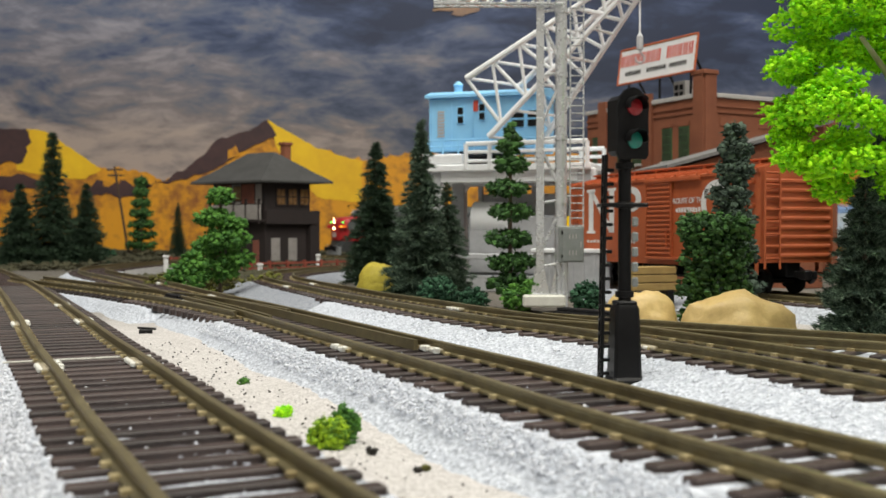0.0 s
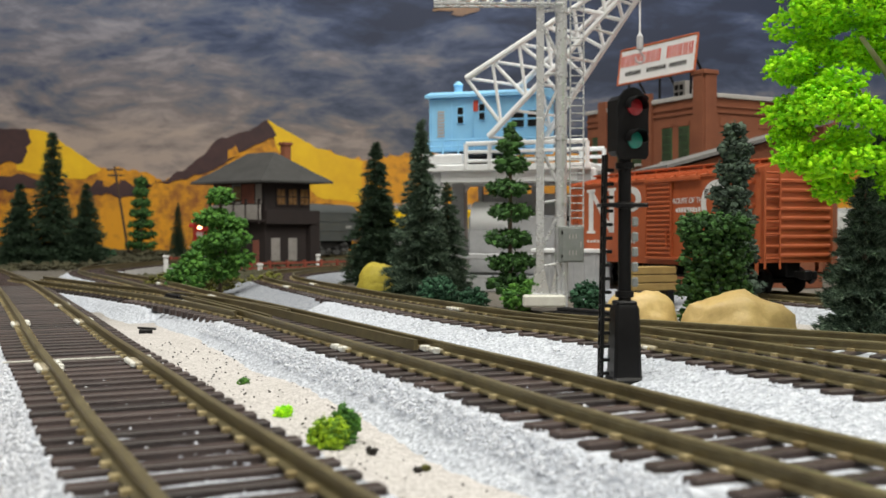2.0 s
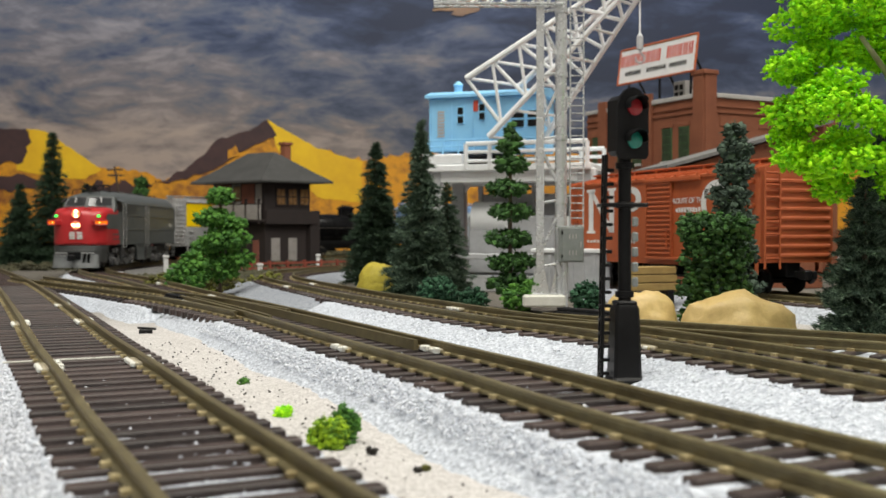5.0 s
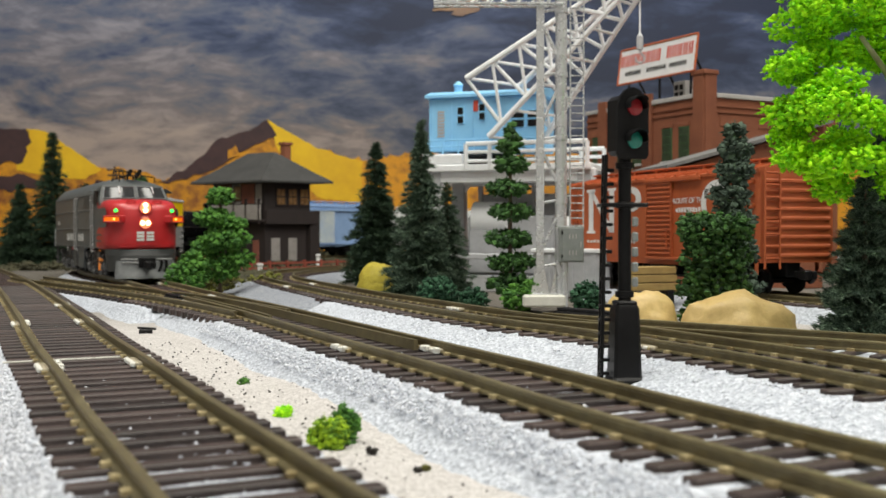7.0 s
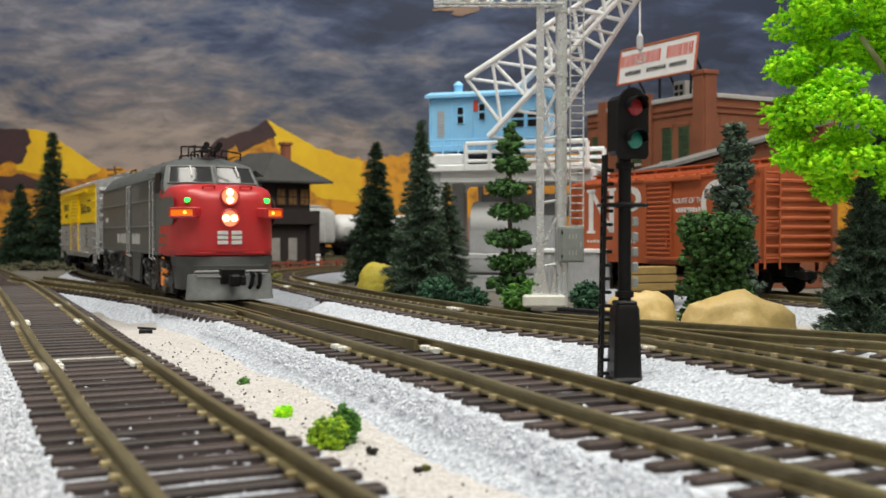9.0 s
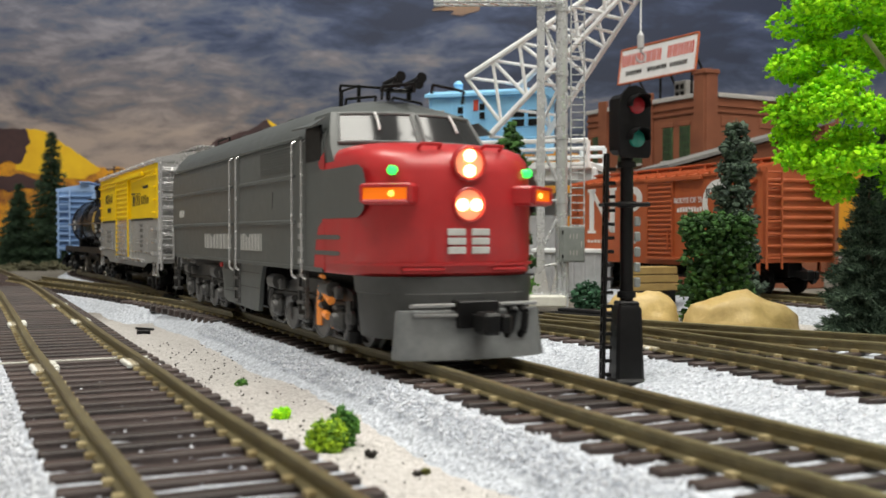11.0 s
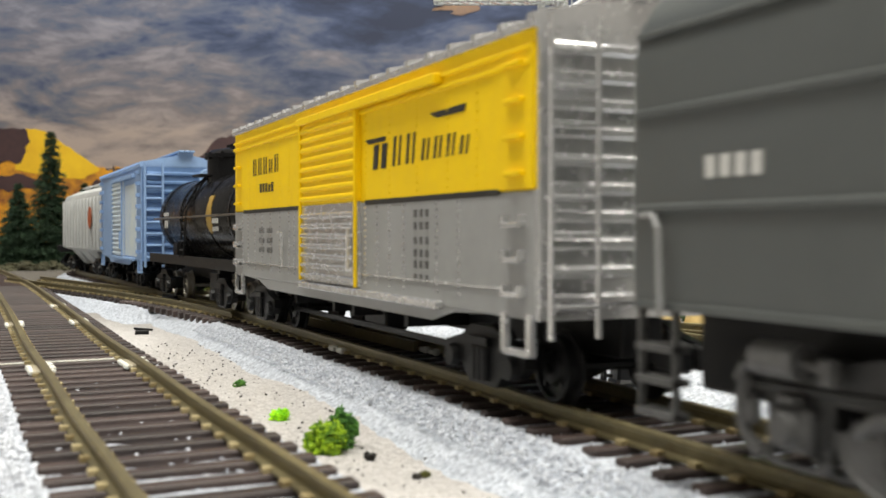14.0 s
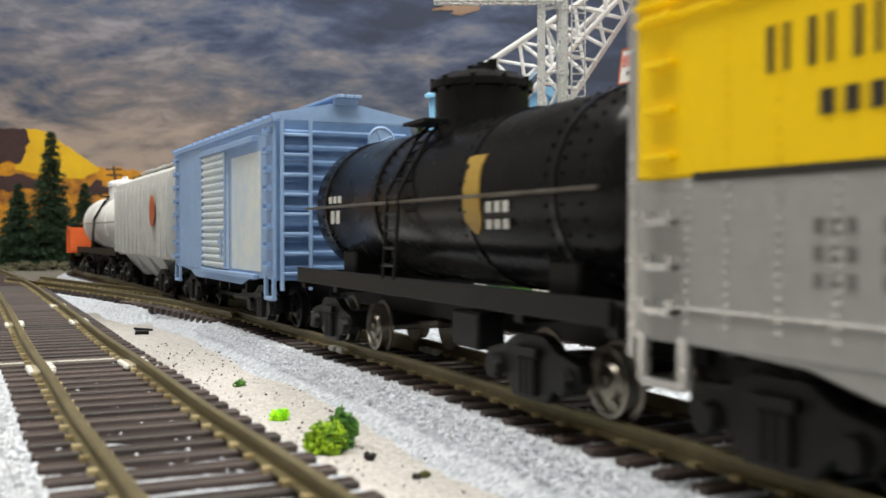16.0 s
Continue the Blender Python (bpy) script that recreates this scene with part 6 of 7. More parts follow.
def tower():
    t = thing("interlocking_tower", "two-storey dark wooden signal tower with a hipped slate roof", "signal tower", -154, 905, -4.5, 0)
    e1 = Vector((0.848, 0.53, 0))      # shaded end wall, runs right and away
    e2 = Vector((-0.848 * 0.98, 0.60, 0)).normalized()   # front wall, runs left and away
    A, D = 40.0, 62.0
    m = Matrix(((e1.x, e2.x, 0, 0), (e1.y, e2.y, 0, 0), (0, 0, 1, 0), (0, 0, 0, 1)))
    part("lower_storey", box(B(), 0.5, A - 0.5, 0.5, D - 0.5, 0, 42, 0.3, m), TOWERWOOD, t)
    part("upper_storey", box(B(), -1.5, A + 1.5, -1.5, D + 1.5, 40, 77, 0.3, m), TOWERWOOD, t)
    rf = B()
    o = 14
    base = [(-o, -o), (A + o, -o), (A + o, D + o), (-o, D + o)]
    rid = [(A / 2, A / 2 - 6), (A / 2 + 0.1, A / 2 - 6), (A / 2 + 0.1, D - A / 2 + 6), (A / 2, D - A / 2 + 6)]
    loft(rf, [[m @ Vector((a, b, z)) for a, b in ring] for ring, z in ((base, 76), (base, 77.6), ([(a * 0.66 + c * 0.34, b * 0.66 + d * 0.34) for (a, b), (c, d) in zip(base, rid)], 86), (rid, 104))])
    roof = part("hipped_roof", rf, DARKROOF, t, "dark slate hipped roof", smooth=False)
    part("chimney", box(B(), A - 12, A - 6, 12, 18, 86, 112, 0.3, m), BRICK, roof)
    part("chimney_cap", box(B(), A - 13, A - 5, 11, 19, 110, 113, 0.3, m), BRICK, roof)
    # front (lit) wall: panels and windows
    for i, (a, b, mt) in enumerate(((2, 9, TOWERGREY), (11, 26, TOWERRED), (28, 38, TOWERGREY), (40, 58, TOWERRED))):
        part("wall_panel", box(B(), -2.2, -1.4, a, b, 58, 75, 0.1, m), mt, t)
    part("balcony_front", box(B(), -6, -5, -2, D + 2, 44, 57, 0.2, m), TOWERGREY, t)
    part("balcony_floor", box(B(), -6, 0, -2, D + 2, 42, 44, 0.2, m), TOWERWOOD, t)
    for y in (0, 16, 31, 46, D):
        part("balcony_post", box(B(), -6.4, -4.8, y - 0.8, y + 0.8, 40, 62, 0.1, m), TOWERWOOD, t)
    for y in (31, 48):
        w = part("window", box(B(), -2.5, -1.6, y - 5, y + 5, 60, 74, 0.1, m), TOWERWOOD, t)
        for i in range(3):
            part("pane", box(B(), -2.8, -2.3, y - 4.4 + i * 3, y - 1.8 + i * 3, 61, 73, 0, m), WARMGLASS, w)
    for x in (13, 24, 35):
        w = part("window", box(B(), x - 4.4, x + 4.4, -2.5, -1.4, 56, 72, 0.1, m), TOWERWOOD, t)
        for i in range(2):
            for j in range(2):
                part("pane", box(B(), x - 3.6 + i * 3.8, x - 0.4 + i * 3.8, -2.8, -2.3, 57.2 + j * 7.2, 63.4 + j * 7.2, 0, m), WARMGLASS, w)
    part("end_balcony", box(B(), -2, A + 6, -5, -1, 40, 52, 0.2, m), TOWERWOOD, t)
    part("door", box(B(), -0.3, 0.8, 8, 15, 2, 26, 0.1, m), TOWERRED, t)
    for x in (10, 26):
        part("ground_window", box(B(), x - 4, x + 4, -0.1, 0.9, 8, 28, 0.1, m), TOWERGREY, t)
    part("stair_wall", box(B(), A, A + 9, -4, 20, 0, 52, 0.3, m), TOWERWOOD, t)
    return t


tower()


def lump(name, label, x, y, z, sx, sy, sz, material, seed):
    t = bmesh.new()
    bmesh.ops.create_icosphere(t, subdivisions=4, radius=1)
    for v in t.verts:
        n = v.co.copy()
        k = 1 + 0.16 * noise.noise(n * 1.5 + Vector((seed, 0, 0))) + 0.07 * noise.noise(n * 4 + Vector((0, seed, 0))) + 0.03 * noise.noise(n * 9)
        v.co = Vector((n.x * sx * k, n.y * sy * k, (n.z ** 0.72 if n.z > 0 else max(-0.25, n.z)) * sz * k))
    ob = tagged(part(name, t, material), label, "rock")
    ob.matrix_basis = pose(x * U, y * U, z * U)
    return ob


lump("boulder", "smooth tan plaster boulder beside the siding", 87.5, 311, -3.5, 17.5, 10, 13.2, TANROCK, 1)
lump("boulder", "low tan plaster boulder behind the signal", 62, 330, -3.5, 13, 8, 13, TANROCK, 5)
lump("boulder", "mustard-yellow faceted rock at the foot of the pines", -30, 505, -4, 12.5, 8, 17.5, YELLOWROCK, 9)


def lumber():
    t = thing("lumber_stack", "stack of tan sawn lumber beside the freight siding", "lumber", 86, 436, -4, 21)
    for i in range(3):
        for j in range(3):
            part("board", box(B(), -11 + j * 0.4, 11 - i * 0.5, -5 + j * 3.4, -2 + j * 3.4, 8 + i * 3.4, 11 + i * 3.4, 0.2), CRATE, t)
    for x in (-8, 7):
        part("bearer", box(B(), x - 1.5, x + 1.5, -6, 6, 0, 8, 0.2), BLACK, t)


lumber()


def flat_load():
    t = thing("equipment_crate", "pale grey ribbed equipment crate behind the mast", "crate", 66, 520, -4, -18)
    part("crate_body", box(B(), -20, 18, -7, 7, 0, 22, 0.4), CRANEGREY, t)
    for i in range(7):
        part("crate_rib", box(B(), -18 + i * 5.5, -16.4 + i * 5.5, -7.8, -6.9, 1, 21, 0.1), CRANEGREY, t)
    part("crate_lid", box(B(), -21, 19, -8, 8, 22, 24, 0.3), CRANEWHITE, t)


flat_load()


def utility_pole():
    t = thing("utility_pole", "leaning dark wooden utility pole with two crossarms", "utility pole", -395, 1290, -5, 0)
    part("pole", rod(B(), (8, 0, 0), (-10, 0, 115), 1.7, 1.2, 8), POLEWOOD, t)
    for z in (104, 111):
        x = 8 - 18 * z / 115
        part("crossarm", box(B(), x - 10, x + 10, -1, 1, z - 1, z + 1, 0.2), POLEWOOD, t)


utility_pole()


def fence(x0, y0, x1, y1, n):
    t = thing("lineside_fence", "low faded-red fence beside the curved track", "fence", x0, y0, -4, math.degrees(math.atan2(y1 - y0, x1 - x0)))
    L_ = math.hypot(x1 - x0, y1 - y0)
    for i in range(n):
        x = L_ * i / (n - 1)
        part("fence_post", box(B(), x - 1.1, x + 1.1, -1.1, 1.1, 0, 9.5, 0.2), FENCERED, t)
    for z in (3.5, 7.4):
        part("fence_rail", box(B(), 0, L_, -0.5, 0.5, z - 0.9, z + 0.9, 0.1), FENCERED, t)


fence(-176, 800, -78, 905, 9)
fence(-262, 1005, -205, 1075, 5)


def marker(x, y, h, label, material):
    t = thing("marker_post", label, "marker post", x, y, -4.5)
    part("post", box(B(), -1.6, 1.6, -1.6, 1.6, 0, h, 0.4), material, t)
    part("post_cap", box(B(), -2.2, 2.2, -2.2, 2.2, h - 2, h, 0.5), material, t)


marker(-216, 815, 15, "small white marker post by the curve", WHITE)
marker(-108, 905, 14, "small white marker post by the tower", WHITE)
marker(-140, 800, 9, "small white marker post by the red fence", WHITE)


# turnout machines and rail joiners
def machine(x, y, rz, L_, label):
    t = thing("switch_machine", label, "switch machine", x, y, 0, rz)
    part("housing", box(B(), -L_ / 2, L_ / 2, -2.6, 2.6, -0.5, 3.0, 0.5), BLACK, t)
    part("lid", box(B(), -L_ / 2 + 1, L_ / 2 - 4, -2.0, 2.0, 2.9, 4.0, 0.3), BLACK, t)
    part("throw_rod", box(B(), L_ / 2 - 1, L_ / 2 + 5, -0.6, 0.6, 0.8, 1.6, 0.1), BLACK, t)


machine(47, 323, -52, 32, "long black switch machine beside the siding turnout")

machine(-103, 405, -60, 22, "black switch machine beside the main track")


def joiners():
    n = 0
    for line, s, o in ((LEFT, 215, 8.6), (LEFT, 217, -8.6), (LEFT, 322, -8.6), (LEFT, 320, 8.6), (LEFT, 395, -8.6), (MAIN, 1899, -8.6), (MAIN, 1910, 8.6),
                       (MAIN, 1728, -8.6), (MAIN, 1698, 8.6), (MAIN, 1633, -8.6), (MAIN, 1578, 8.6), (PASSING, 620, 8.6), (PASSING, 640, -8.6), (PASSING, 455, -8.6), (PASSING, 330, 8.6)):
        p, w = line.at(s), line.way(s)
        q = line.off(s, o, TIE_TOP)
        ang = math.degrees(math.atan2(w[1], w[0]))
        t = thing("rail_joiner", "pale glued rail joiner at a rail joint", "rail joiner", q.x, q.y, q.z, ang, group="rail joiners")
        part("clip", box(B(), -5, 5, -1.5, 1.5, 0.05, 0.95, 0.25), JOINER, t)
        for k in range(4):
            a = -4 + k * 2.6
            part("glue_blob", box(B(), a, a + 1.6, -2.3 - 0.3 * (k % 2), -1.2, -0.1, 1.0 + 0.3 * (k % 2), 0.3), CONCRETE, t)
            part("glue_blob", box(B(), a + 0.8, a + 2.2, 1.2, 2.4, -0.1, 0.9, 0.3), CONCRETE, t)


joiners()


def guard_rails():
    for line, s0, s1, o, mtl in ((MAIN, 1723, 1828, -5.6, RAIL), (MAIN, 1733, 1908, 5.2, RAIL)):
        rings = []
        for s in np.arange(s0, s1, 6.0):
            k = (s - s0) / (s1 - s0)
            oo = o * (0.35 + 0.65 * k) if o > 0 else o
            rings.append([line.off(s, oo + a, z) for a, z in ((-0.5, TIE_TOP), (0.5, TIE_TOP), (0.5, RAIL_TOP - 0.1), (-0.5, RAIL_TOP - 0.1))])
        tagged(part("guard_rail", loft(B(), rings), mtl), "weathered brass turnout closure rail on the ties", "rail")


guard_rails()


def switch_stand():
    t = thing("switch_stand", "small black switch lever lying on the gravel", "switch stand", -94, 332, -2.2, 12)
    part("stand_base", box(B(), -2.6, 1.6, -0.9, 0.9, -2.8, -0.6, 0.3), BLACK, t)
    part("lever", box(B(), -3.0, 2.8, -0.6, 0.6, -0.7, 0.0, 0.15, Matrix.Rotation(radians(5), 4, "Y")), BLACK, t)


switch_stand()


def gap_strip():
    t = thing("plastic_strip", "thin white plastic strip across the ties", "plastic strip", -75, 215, TIE_TOP, 25)
    part("strip", box(B(), -14.5, 14.5, -0.35, 0.35, 0.0, 0.35, 0.08), CONCRETE, t)


gap_strip()


# ---- plants and small litter ----
PINE = mat("dark_pine_needles", (0.042, 0.085, 0.040), (0.010, 0.027, 0.015), 3.0, 0.75, isle=0.45)
FROST = mat("frosted_pine_needles", (0.17, 0.25, 0.165), (0.012, 0.036, 0.020), 3.0, 0.7, isle=0.75, spread=(0.34, 0.88))
GREYPINE = mat("grey_green_foliage", (0.075, 0.115, 0.08), (0.028, 0.048, 0.034), 3.0, 0.85, isle=0.5)
LEAFGREEN = mat("mid_green_foliage", (0.055, 0.15, 0.030), (0.018, 0.055, 0.014), 3.0, 0.85, isle=0.5)
FRESH = mat("fresh_green_foliage", (0.10, 0.26, 0.035), (0.035, 0.12, 0.018), 3.0, 0.85, isle=0.5)
TEAL = mat("blue_green_foliage", (0.030, 0.105, 0.050), (0.010, 0.045, 0.022), 3.0, 0.85, isle=0.5)
LIME = mat("bright_lime_foam", (0.47, 0.93, 0.012), (0.19, 0.60, 0.006), 6.0, 0.85, isle=0.5)
OLIVE = mat("olive_scrub", (0.16, 0.17, 0.03), (0.07, 0.065, 0.015), 3.0, 0.9, isle=0.5)
MOSS = mat("moss_foam", (0.34, 0.52, 0.02), (0.09, 0.20, 0.012), 1.2, 0.9, isle=0.6)
TRUNK = mat("grey_brown_bark", (0.17, 0.13, 0.09), (0.08, 0.055, 0.04), 1.5, 0.85, bump=0.2)
PALETRUNK = mat("pale_branch", (0.45, 0.40, 0.24), (0.30, 0.26, 0.15), 2.0, 0.8, bump=0.2)
DIRT = mat("dark_litter", (0.04, 0.035, 0.03), (0.015, 0.013, 0.012), 0.5, 0.9)
SCRUB = mat("far_dry_grass", (0.085, 0.08, 0.042), (0.03, 0.03, 0.016), 8, 0.95, bump=1.0, fine=2.5)

_ico = bmesh.new()
bmesh.ops.create_icosphere(_ico, subdivisions=1, radius=1)
ICO_V = np.array([v.co[:] for v in _ico.verts])
ICO_F = np.array([[v.index for v in f.verts] for f in _ico.faces])
_ico.free()


def raw(name, verts, faces, material, parent, label=""):
    me = bpy.data.meshes.new(name)
    me.from_pydata((np.asarray(verts) * U).tolist(), [], np.asarray(faces).tolist())
    me.materials.append(material)
    ob = new(name, me)
    ob.parent = parent
    if label:
        tagged(ob, label)
    return ob


def nuggets(centres, size, rng, flat=0.8, rough=0.45):
    """Small ragged foam crumbs at the given centres."""
    n = len(centres)
    k = rng.uniform(1 - rough, 1 + rough, (n, len(ICO_V), 1))
    sc = size * rng.uniform(0.55, 1.35, (n, 1, 1))
    st = rng.uniform(0.6, 1.3, (n, 1, 3)) * np.array([1, 1, flat])
    v = ICO_V[None] * k * sc * st + np.asarray(centres)[:, None, :]
    f = ICO_F[None] + (np.arange(n) * len(ICO_V))[:, None, None]
    return v.reshape(-1, 3), f.reshape(-1, 3)


def shards(centres, out, length, width, rng):
    """Flat needle or leaf slivers that point outwards."""
    n = len(centres)
    d = out + rng.normal(0, 0.35, (n, 3))
    d /= np.linalg.norm(d, axis=1, keepdims=True)
    s = np.cross(d, rng.normal(0, 1, (n, 3)))
    s /= np.linalg.norm(s, axis=1, keepdims=True)
    ln = length * rng.uniform(0.6, 1.3, (n, 1))
    w = width * rng.uniform(0.6, 1.3, (n, 1))
    v = np.stack([centres - s * w / 2, centres + s * w / 2, centres + d * ln], 1).reshape(-1, 3)
    f = np.arange(n * 3).reshape(-1, 3)
    return v, f


def joined(parts_):
    vs, fs, k = [], [], 0
    for v, f in parts_:
        vs.append(v)
        fs.append(f + k)
        k += len(v)
    return np.vstack(vs), np.vstack(fs)


def blob(rng, c, r, n):
    p = rng.normal(0, 1, (n, 3))
    p /= np.linalg.norm(p, axis=1, keepdims=True)
    return np.array(c) + p * np.array(r) * rng.uniform(0.45, 1.0, (n, 1)), p


def conifer(label, x, y, h, w, seed, material=PINE, layers=20, needles=15, droop=0.22, z=-4.5, low=0.06):
    rng = np.random.default_rng(seed)
    layers = int(layers * 1.45)
    t = thing("pine_tree", label, "tree", x, y, z, group="model pines")
    part("trunk", rod(B(), (0, 0, 0), (0, 0, h * 0.97), w * 0.045 + 0.6, 0.25, 8), TRUNK, t)
    cs, ds = [], []
    for i in range(layers):
        f = i / (layers - 1)
        zz = h * (low + (0.96 - low) * f)
        R = w / 2 * (1 - f) ** 0.85 * rng.uniform(0.82, 1.1) + 0.8
        k = max(6, int(15 * (1 - f) + 5))
        for j in range(k):
            a = 2 * math.pi * (j + rng.uniform(-0.4, 0.4)) / k
            rr = R * rng.uniform(0.62, 1.16)
            dz = rng.normal(0, 0.45 * h / layers)
            m = max(8, int(2.6 * needles * (0.4 + rr / (w / 2))))
            u = rng.uniform(0.12, 1.0, m)
            dirv = np.array([math.cos(a), math.sin(a), 0])
            side = np.array([-math.sin(a), math.cos(a), 0])
            c = dirv[None] * (u * rr)[:, None] + side[None] * rng.normal(0, 0.09 * rr + 0.2, (m, 1))
            c[:, 2] = zz + dz - droop * rr * u ** 1.5 + rng.normal(0, 0.006 * h, m) * (1 - f)
            cs.append(c)
            ds.append(np.repeat((dirv + np.array([0, 0, 0.15]))[None], m, 0))
    c, d = np.vstack(cs), np.vstack(ds)
    v, f = joined([shards(c, d, max(1.5, w * 0.075), max(0.3, w * 0.013), rng), shards(c, d + rng.normal(0, 0.5, d.shape), max(1.3, w * 0.065), max(0.3, w * 0.014), rng), shards(c + rng.normal(0, 0.012 * w, c.shape), d + rng.normal(0, 0.7, d.shape), max(1.2, w * 0.06), max(0.3, w * 0.014), rng)])
    raw("crown", v, f, material, t)
    return t


def foam_tree(label, x, y, z, blobs, crumb, material, seed, trunk=None, name="tree", cat="tree", density=1.0, bark=TRUNK):
    """blobs: centre, radii and crumb count of each clump of the crown."""
    rng = np.random.default_rng(seed)
    t = thing(name, label, cat, x, y, z)
    if trunk:
        for p, q, a, b in trunk:
            part("trunk" if q[2] - p[2] > 15 else "limb", rod(B(), p, q, a, b, 10), bark, t)
    for c, r, n in blobs:
        p, d = blob(rng, c, r, int(n * density))
        v, f = joined([nuggets(p, crumb, rng), shards(p + d * crumb * 0.5, d, crumb * 1.3, crumb * 0.7, rng)])
        raw("leaf_clump", v, f, material, t)
    return t


# far pines behind and beside the curve
conifer("dark green model pine at the far bend", -388, 960, 78, 54, 1)
conifer("tall dark green model pine at the far bend", -362, 970, 128, 56, 2)
conifer("dark green model pine beside the tall one", -336, 985, 80, 46, 3)
conifer("small dark green model pine at the table edge", -428, 930, 60, 44, 4)
conifer("dark model pine by the backdrop", -322, 1270, 70, 24, 6)
foam_tree("green tiered model tree by the backdrop", -372, 1290, -5,
          [((0, 0, 18 + 13 * i), (21 - 2.2 * i, 21 - 2.2 * i, 6.5), 170) for i in range(7)], 2.0, LEAFGREEN, 7, [((0, 0, 0), (0, 0, 106), 2, 0.6)])
foam_tree("low dark shrub by the backdrop", -400, 1240, -5, [((0, 0, 7), (14, 10, 8), 160)], 1.8, TEAL, 71, name="shrub", cat="shrub")

# the small broadleaf tree and shrubs in front of the tower
foam_tree("green tiered model tree in front of the tower", -114, 535, -4.5,
          [((0, 0, 51), (8, 7, 4.5), 200), ((-3, 0, 40), (11, 9, 5), 330), ((5, 2, 37), (9, 8, 4), 200), ((3, -2, 29), (14, 10, 6), 420), ((-6, 0, 25), (9, 9, 5), 240), ((8, 1, 19), (10, 9, 5), 260), ((-2, 0, 14), (12, 9, 7), 330)],
          1.15, FRESH, 8, [((0, 0, -1), (0, 0, 52), 1.1, 0.5)])
foam_tree("green shrub beside the tiered tree", -130, 520, -4.5, [((2, 0, 8), (11, 8, 11), 520), ((5, 0, 18), (7, 5, 6), 240)], 1.05, FRESH, 9, name="shrub", cat="shrub")
foam_tree("olive scrub at the foot of the small tree", -146, 545, -4.5, [((0, 0, 4), (11, 9, 7), 260), ((22, 30, 4), (15, 8, 8), 260)], 1.1, OLIVE, 10, name="shrub", cat="shrub")
foam_tree("brown-green scrub below the tower", -100, 590, -4.5, [((0, 0, 3), (14, 10, 7), 260)], 1.2, OLIVE, 110, name="shrub", cat="shrub")

# pines before the crane
conifer("dark model pine beside the crane", -41, 640, 90, 42, 11, PINE, 23, 18)
conifer("frosted dark model pine before the crane", -10, 478, 84, 34, 12, FROST, 24, 20)
conifer("frosted model pine close behind", 2, 492, 56, 28, 13, FROST, 18, 18)
foam_tree("green columnar tiered model tree beside the mast", 28, 436, -3.5,
          [((0, 0, 10), (10, 8, 4.5), 230), ((0.5, 0, 19), (11, 8, 4), 240), ((-1, 0, 29), (10.5, 8, 4), 240), ((0, 0, 40), (10, 8, 3.8), 230), ((-1, 0, 50), (9.5, 8, 3.6), 220), ((0, 0, 60), (7.5, 6, 4), 200), ((0, 0, 68), (5.2, 4.5, 4.6), 150), ((0, 0, 74), (2, 2, 4), 50)],
          1.15, LEAFGREEN, 14, [((0, 0, -1), (0, 0, 74), 1.3, 0.5)])
foam_tree("blue-green shrub under the pines", -2, 440, -3.8, [((0, 0, 6), (9, 7, 7.5), 320)], 1.0, TEAL, 15, name="shrub", cat="shrub")
foam_tree("blue-green shrub beside the pines", 13, 436, -3.8, [((0, 0, 4), (6, 5, 5), 200)], 1.0, TEAL, 16, name="shrub", cat="shrub")
foam_tree("fresh green shrub beside the mast footing", 31, 428, -3.8, [((0, 0, 5), (7.5, 6, 6), 260), ((6, 0, 10), (4, 4, 4), 110)], 1.0, FRESH, 17, name="shrub", cat="shrub")
foam_tree("blue-green shrub close to the mast", 55.5, 400, -3.8, [((0, 0, 6.5), (6.6, 5, 7), 320)], 0.95, TEAL, 18, name="shrub", cat="shrub")

# before the red boxcar
foam_tree("dense square-cut green hedge tree beside the boulder", 86.5, 333, -3.8,
          [((0, 0, 6), (12, 7, 7), 480), ((0.3, 0, 14), (12.4, 7, 7), 540), ((0, 0, 24), (12.2, 7, 7), 540), ((-0.3, 0, 32.5), (11.6, 7, 6), 480), ((8, 0, 33), (4, 5, 5), 120), ((-8, 0, 33), (4, 5, 5), 120)], 0.95, LEAFGREEN, 19, name="hedge_tree")
foam_tree("grey-green columnar model tree behind the hedge", 105, 378, -3.8,
          [((0, 0, 12), (11, 8, 9), 380), ((0, 0, 25), (9, 7, 8), 330), ((0, 0, 36), (8, 7, 6), 280), ((-1, 0, 45), (8, 7, 6), 260), ((0, 0, 54), (7, 6, 5), 220), ((0.5, 0, 62), (6, 5, 5), 180), ((0, 0, 68), (4, 4, 3.5), 90)],
          1.15, GREYPINE, 20, [((0, 0, 0), (0, 0, 66), 1.4, 0.5)])
conifer("dark frosted model pine beside the siding", 112, 277, 48.5, 27, 21, FROST, 15, 26, 0.2, -3.8, 0.04)

# added tree: its dark needles stand in for shade beyond the boxcar's end
conifer("added dark pine that fills the shadowed gap behind the parked boxcar", 168, 402, 74, 46, 23, PINE)

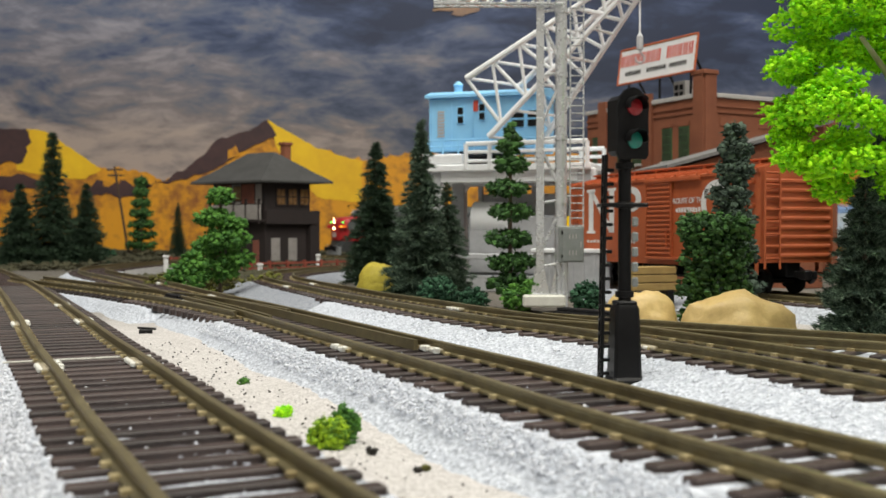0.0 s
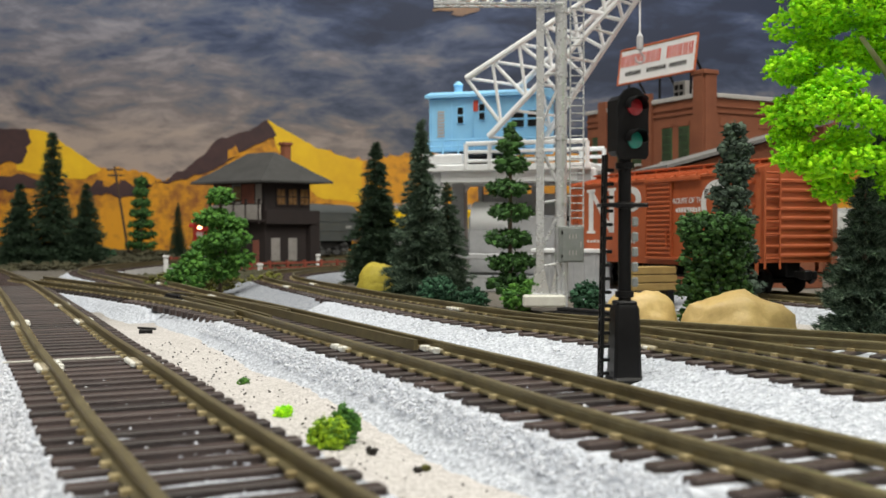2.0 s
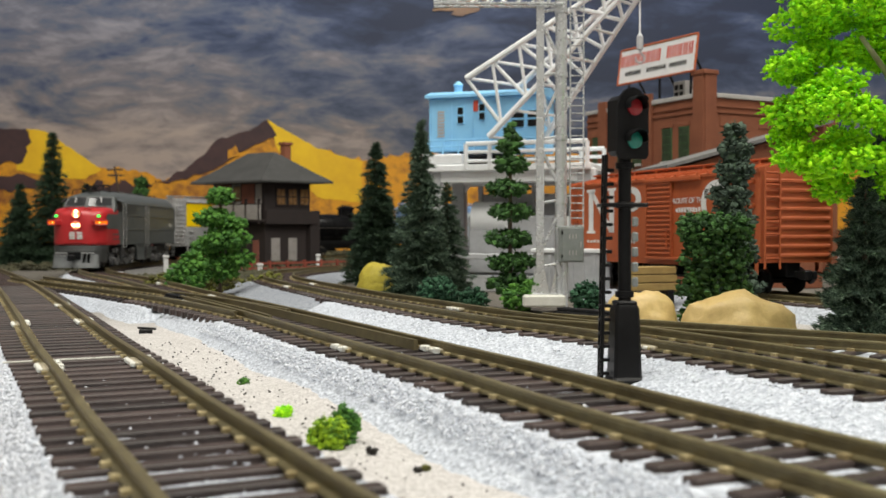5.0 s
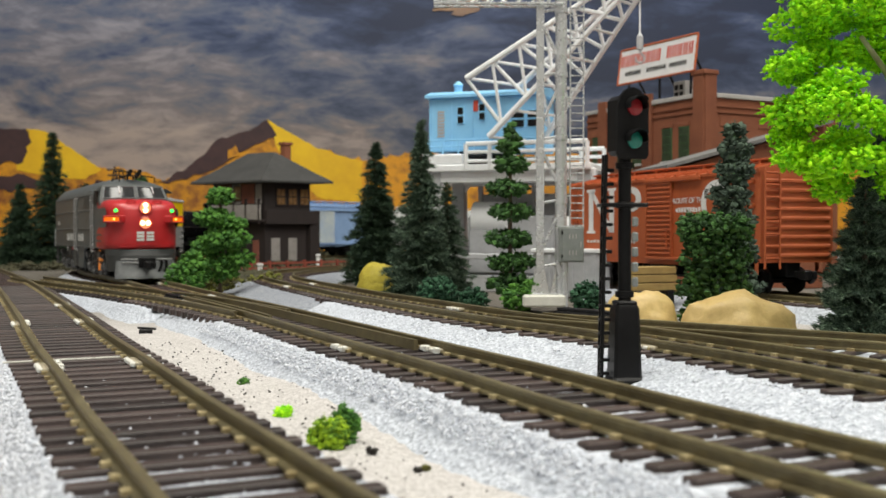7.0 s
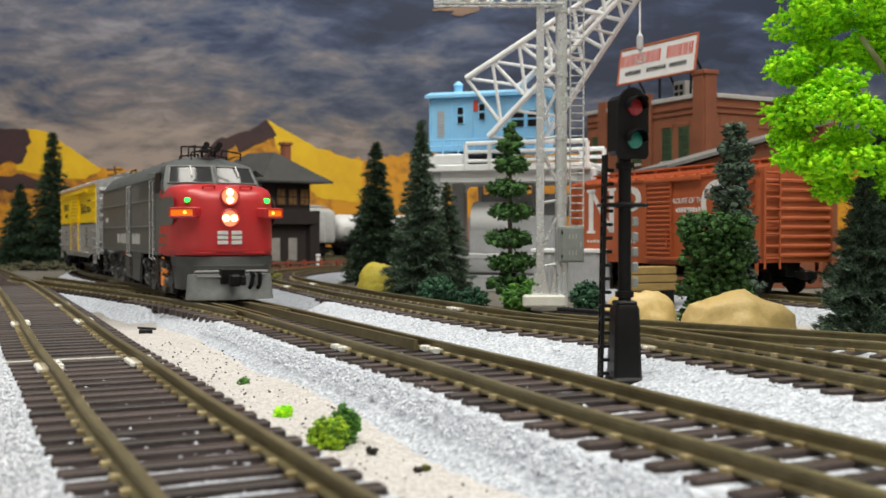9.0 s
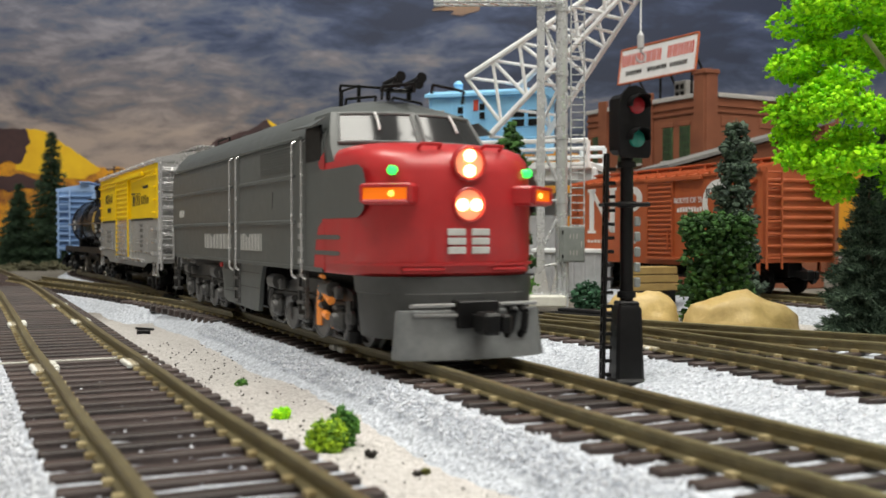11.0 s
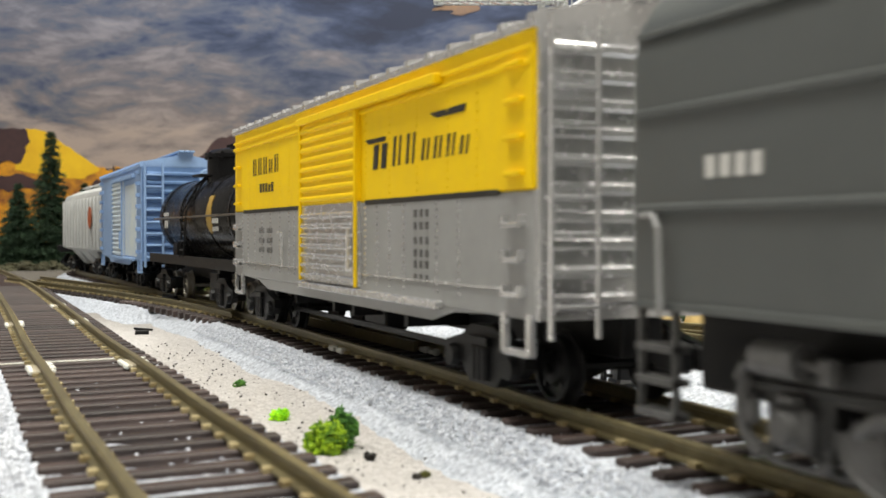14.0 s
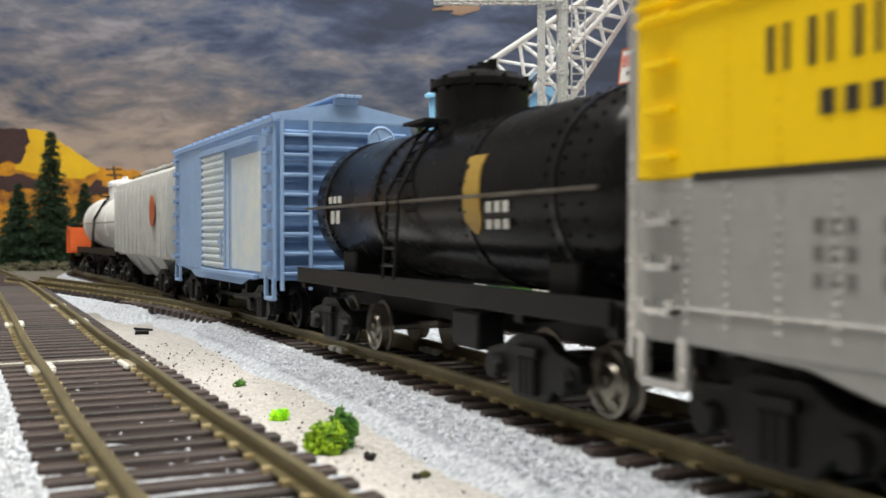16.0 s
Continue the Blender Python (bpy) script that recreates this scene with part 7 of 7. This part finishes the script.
# the lime tree that leans over from the side
rng_ = np.random.default_rng(5)
lime = []
for i in range(270):
    a, hgt = rng_.uniform(0, 2 * math.pi), rng_.uniform(44, 128)
    wide = 41 * min(1.0, (hgt - 16) / 36) * min(1.0, (150 - hgt) / 40)
    rad = wide * math.sqrt(rng_.uniform(0.3, 1.0))
    k = rng_.uniform(0.75, 1.25)
    lime.append(((rad * math.cos(a) - 2, rad * 0.55 * math.sin(a), hgt), (5.4 * k, 5.0 * k, 3.9 * k), int(170 * k)))
foam_tree("bright lime-green foam deciduous tree", 134, 284, -4.5, lime, 0.68, LIME, 22,
          [((0, 0, 0), (-2, 0, 46), 3.2, 2.4), ((-2, 0, 44), (-16, -10, 96), 2.0, 0.9), ((-2, 0, 44), (6, -18, 104), 1.9, 0.9), ((-6, -4, 62), (-24, -8, 84), 1.2, 0.6), ((0, 0, 50), (-6, -24, 112), 1.7, 0.8)], bark=PALETRUNK)

# moss tufts and litter on the sand
def tuft(label, x, y, r, n, material, seed, crumb=0.35, hgt=1.0):
    foam_tree(label, x, y, ground_height(x, y) + 0.2, [((0, 0, r * 0.5 * hgt), (r, r * 0.9, r * hgt), n), ((r * 0.7, r * 0.3, r * 0.7 * hgt), (r * 0.55, r * 0.5, r * 0.6 * hgt), n // 2)], crumb, material, seed, name="moss_tuft", cat="moss")


tuft("moss-green foam tuft on the sand", -17.5, 157.5, 2.7, 420, MOSS, 31, 0.45, 1.2)
tuft("dark green foam tuft beside the moss", -15.4, 161, 2.0, 240, FRESH, 32, 0.42, 1.9)
tuft("small lime foam crumb on the sand", -28.2, 183, 1.35, 80, LIME, 33, 0.5, 0.8)
tuft("tiny green weed on the sand", -41.5, 216, 1.2, 50, FRESH, 34, 0.3, 0.7)
tuft("tiny olive weed on the sand", -2.4, 141, 0.55, 36, OLIVE, 35, 0.25, 0.7)
tuft("dark crumb of litter on the sand", -10.5, 153, 0.65, 30, DIRT, 36, 0.3, 1.0)
tuft("dark crumb of litter near the olive weed", -3.6, 140, 0.5, 16, DIRT, 37, 0.28, 0.6)


def litter():
    rng = np.random.default_rng(77)
    pts = []
    for _ in range(260):
        y = rng.uniform(105, 300)
        x = -28 - (y - 150) * 0.43 + rng.normal(14, 9)
        pts.append((x, y, ground_height(x, y) + 0.25))
    v, f = nuggets(np.array(pts), 0.2, rng)
    ob = raw("litter", v, f, DIRT, None)
    tagged(ob, "scattered dark crumbs of scenic litter", "litter", kind="stuff")


litter()


def stones():
    """Loose ballast stones on the shoulders nearest to the eye."""
    rng = np.random.default_rng(78)
    pts = []
    for line, y0, y1, n in ((MAIN, 95, 330, 15000), (LEFT, 85, 300, 9000), (PASSING, 150, 380, 8000)):
        a, b = span(line, y0, y1)
        for _ in range(n):
            s = rng.uniform(a, b)
            o = rng.uniform(14.5, 22) * (1 if line is LEFT else rng.choice((-1, 1))) if rng.uniform() < 0.85 else rng.uniform(-14, 14)
            c = abs(o)
            z = 0.75 if c <= 17 else 0.75 - (c - 17) * 0.42
            p = line.off(s, o, 0)
            z += 0.45 * noise.noise(Vector((p.x * 0.5, p.y * 0.5, 1))) + 0.9 * noise.noise(Vector((p.x * 0.06, p.y * 0.06, 7))) * (c > 17)
            pts.append((p.x, p.y, z))
    v, f = nuggets(np.array(pts), 0.24, rng, 0.8, 0.35)
    tagged(raw("loose_stones", v, f, STONE, None), "loose pale grey ballast stones beside the rails", "ballast", kind="stuff")


STONE = mat("pale_ballast_stone", (0.71, 0.735, 0.79), (0.44, 0.465, 0.52), 1.0, 0.9, isle=0.8, spread=(0.1, 0.8))
stones()


def far_scrub():
    """Rough dry grass on the far edge of the table, inside and outside the bend."""
    rng = np.random.default_rng(79)
    pts = np.column_stack([rng.uniform(-900, 700, 9000), rng.uniform(1255, 1490, 9000), rng.uniform(-5, 4, 9000)])
    p2 = np.column_stack([rng.uniform(-620, -310, 2600), rng.uniform(880, 1250, 2600), rng.uniform(-5, 1, 2600)])
    p3 = np.column_stack([rng.uniform(-190, 330, 4200), rng.uniform(900, 1170, 4200), rng.uniform(-5, 1, 4200)])
    p3 = p3[(p3[:, 0] > -150) | (p3[:, 1] < 1040)]
    p4 = np.column_stack([rng.uniform(-205, -112, 2600), rng.uniform(610, 890, 2600), rng.uniform(-5, -2.5, 2600)])
    v, f = nuggets(np.vstack([pts, p2, p3, p4]), 3.4, rng, 0.6)
    tagged(raw("far_scrub", v, f, SCRUB, None), "dry brown scenic scrub along the table edge", "scrub", kind="stuff")


far_scrub()


motions()
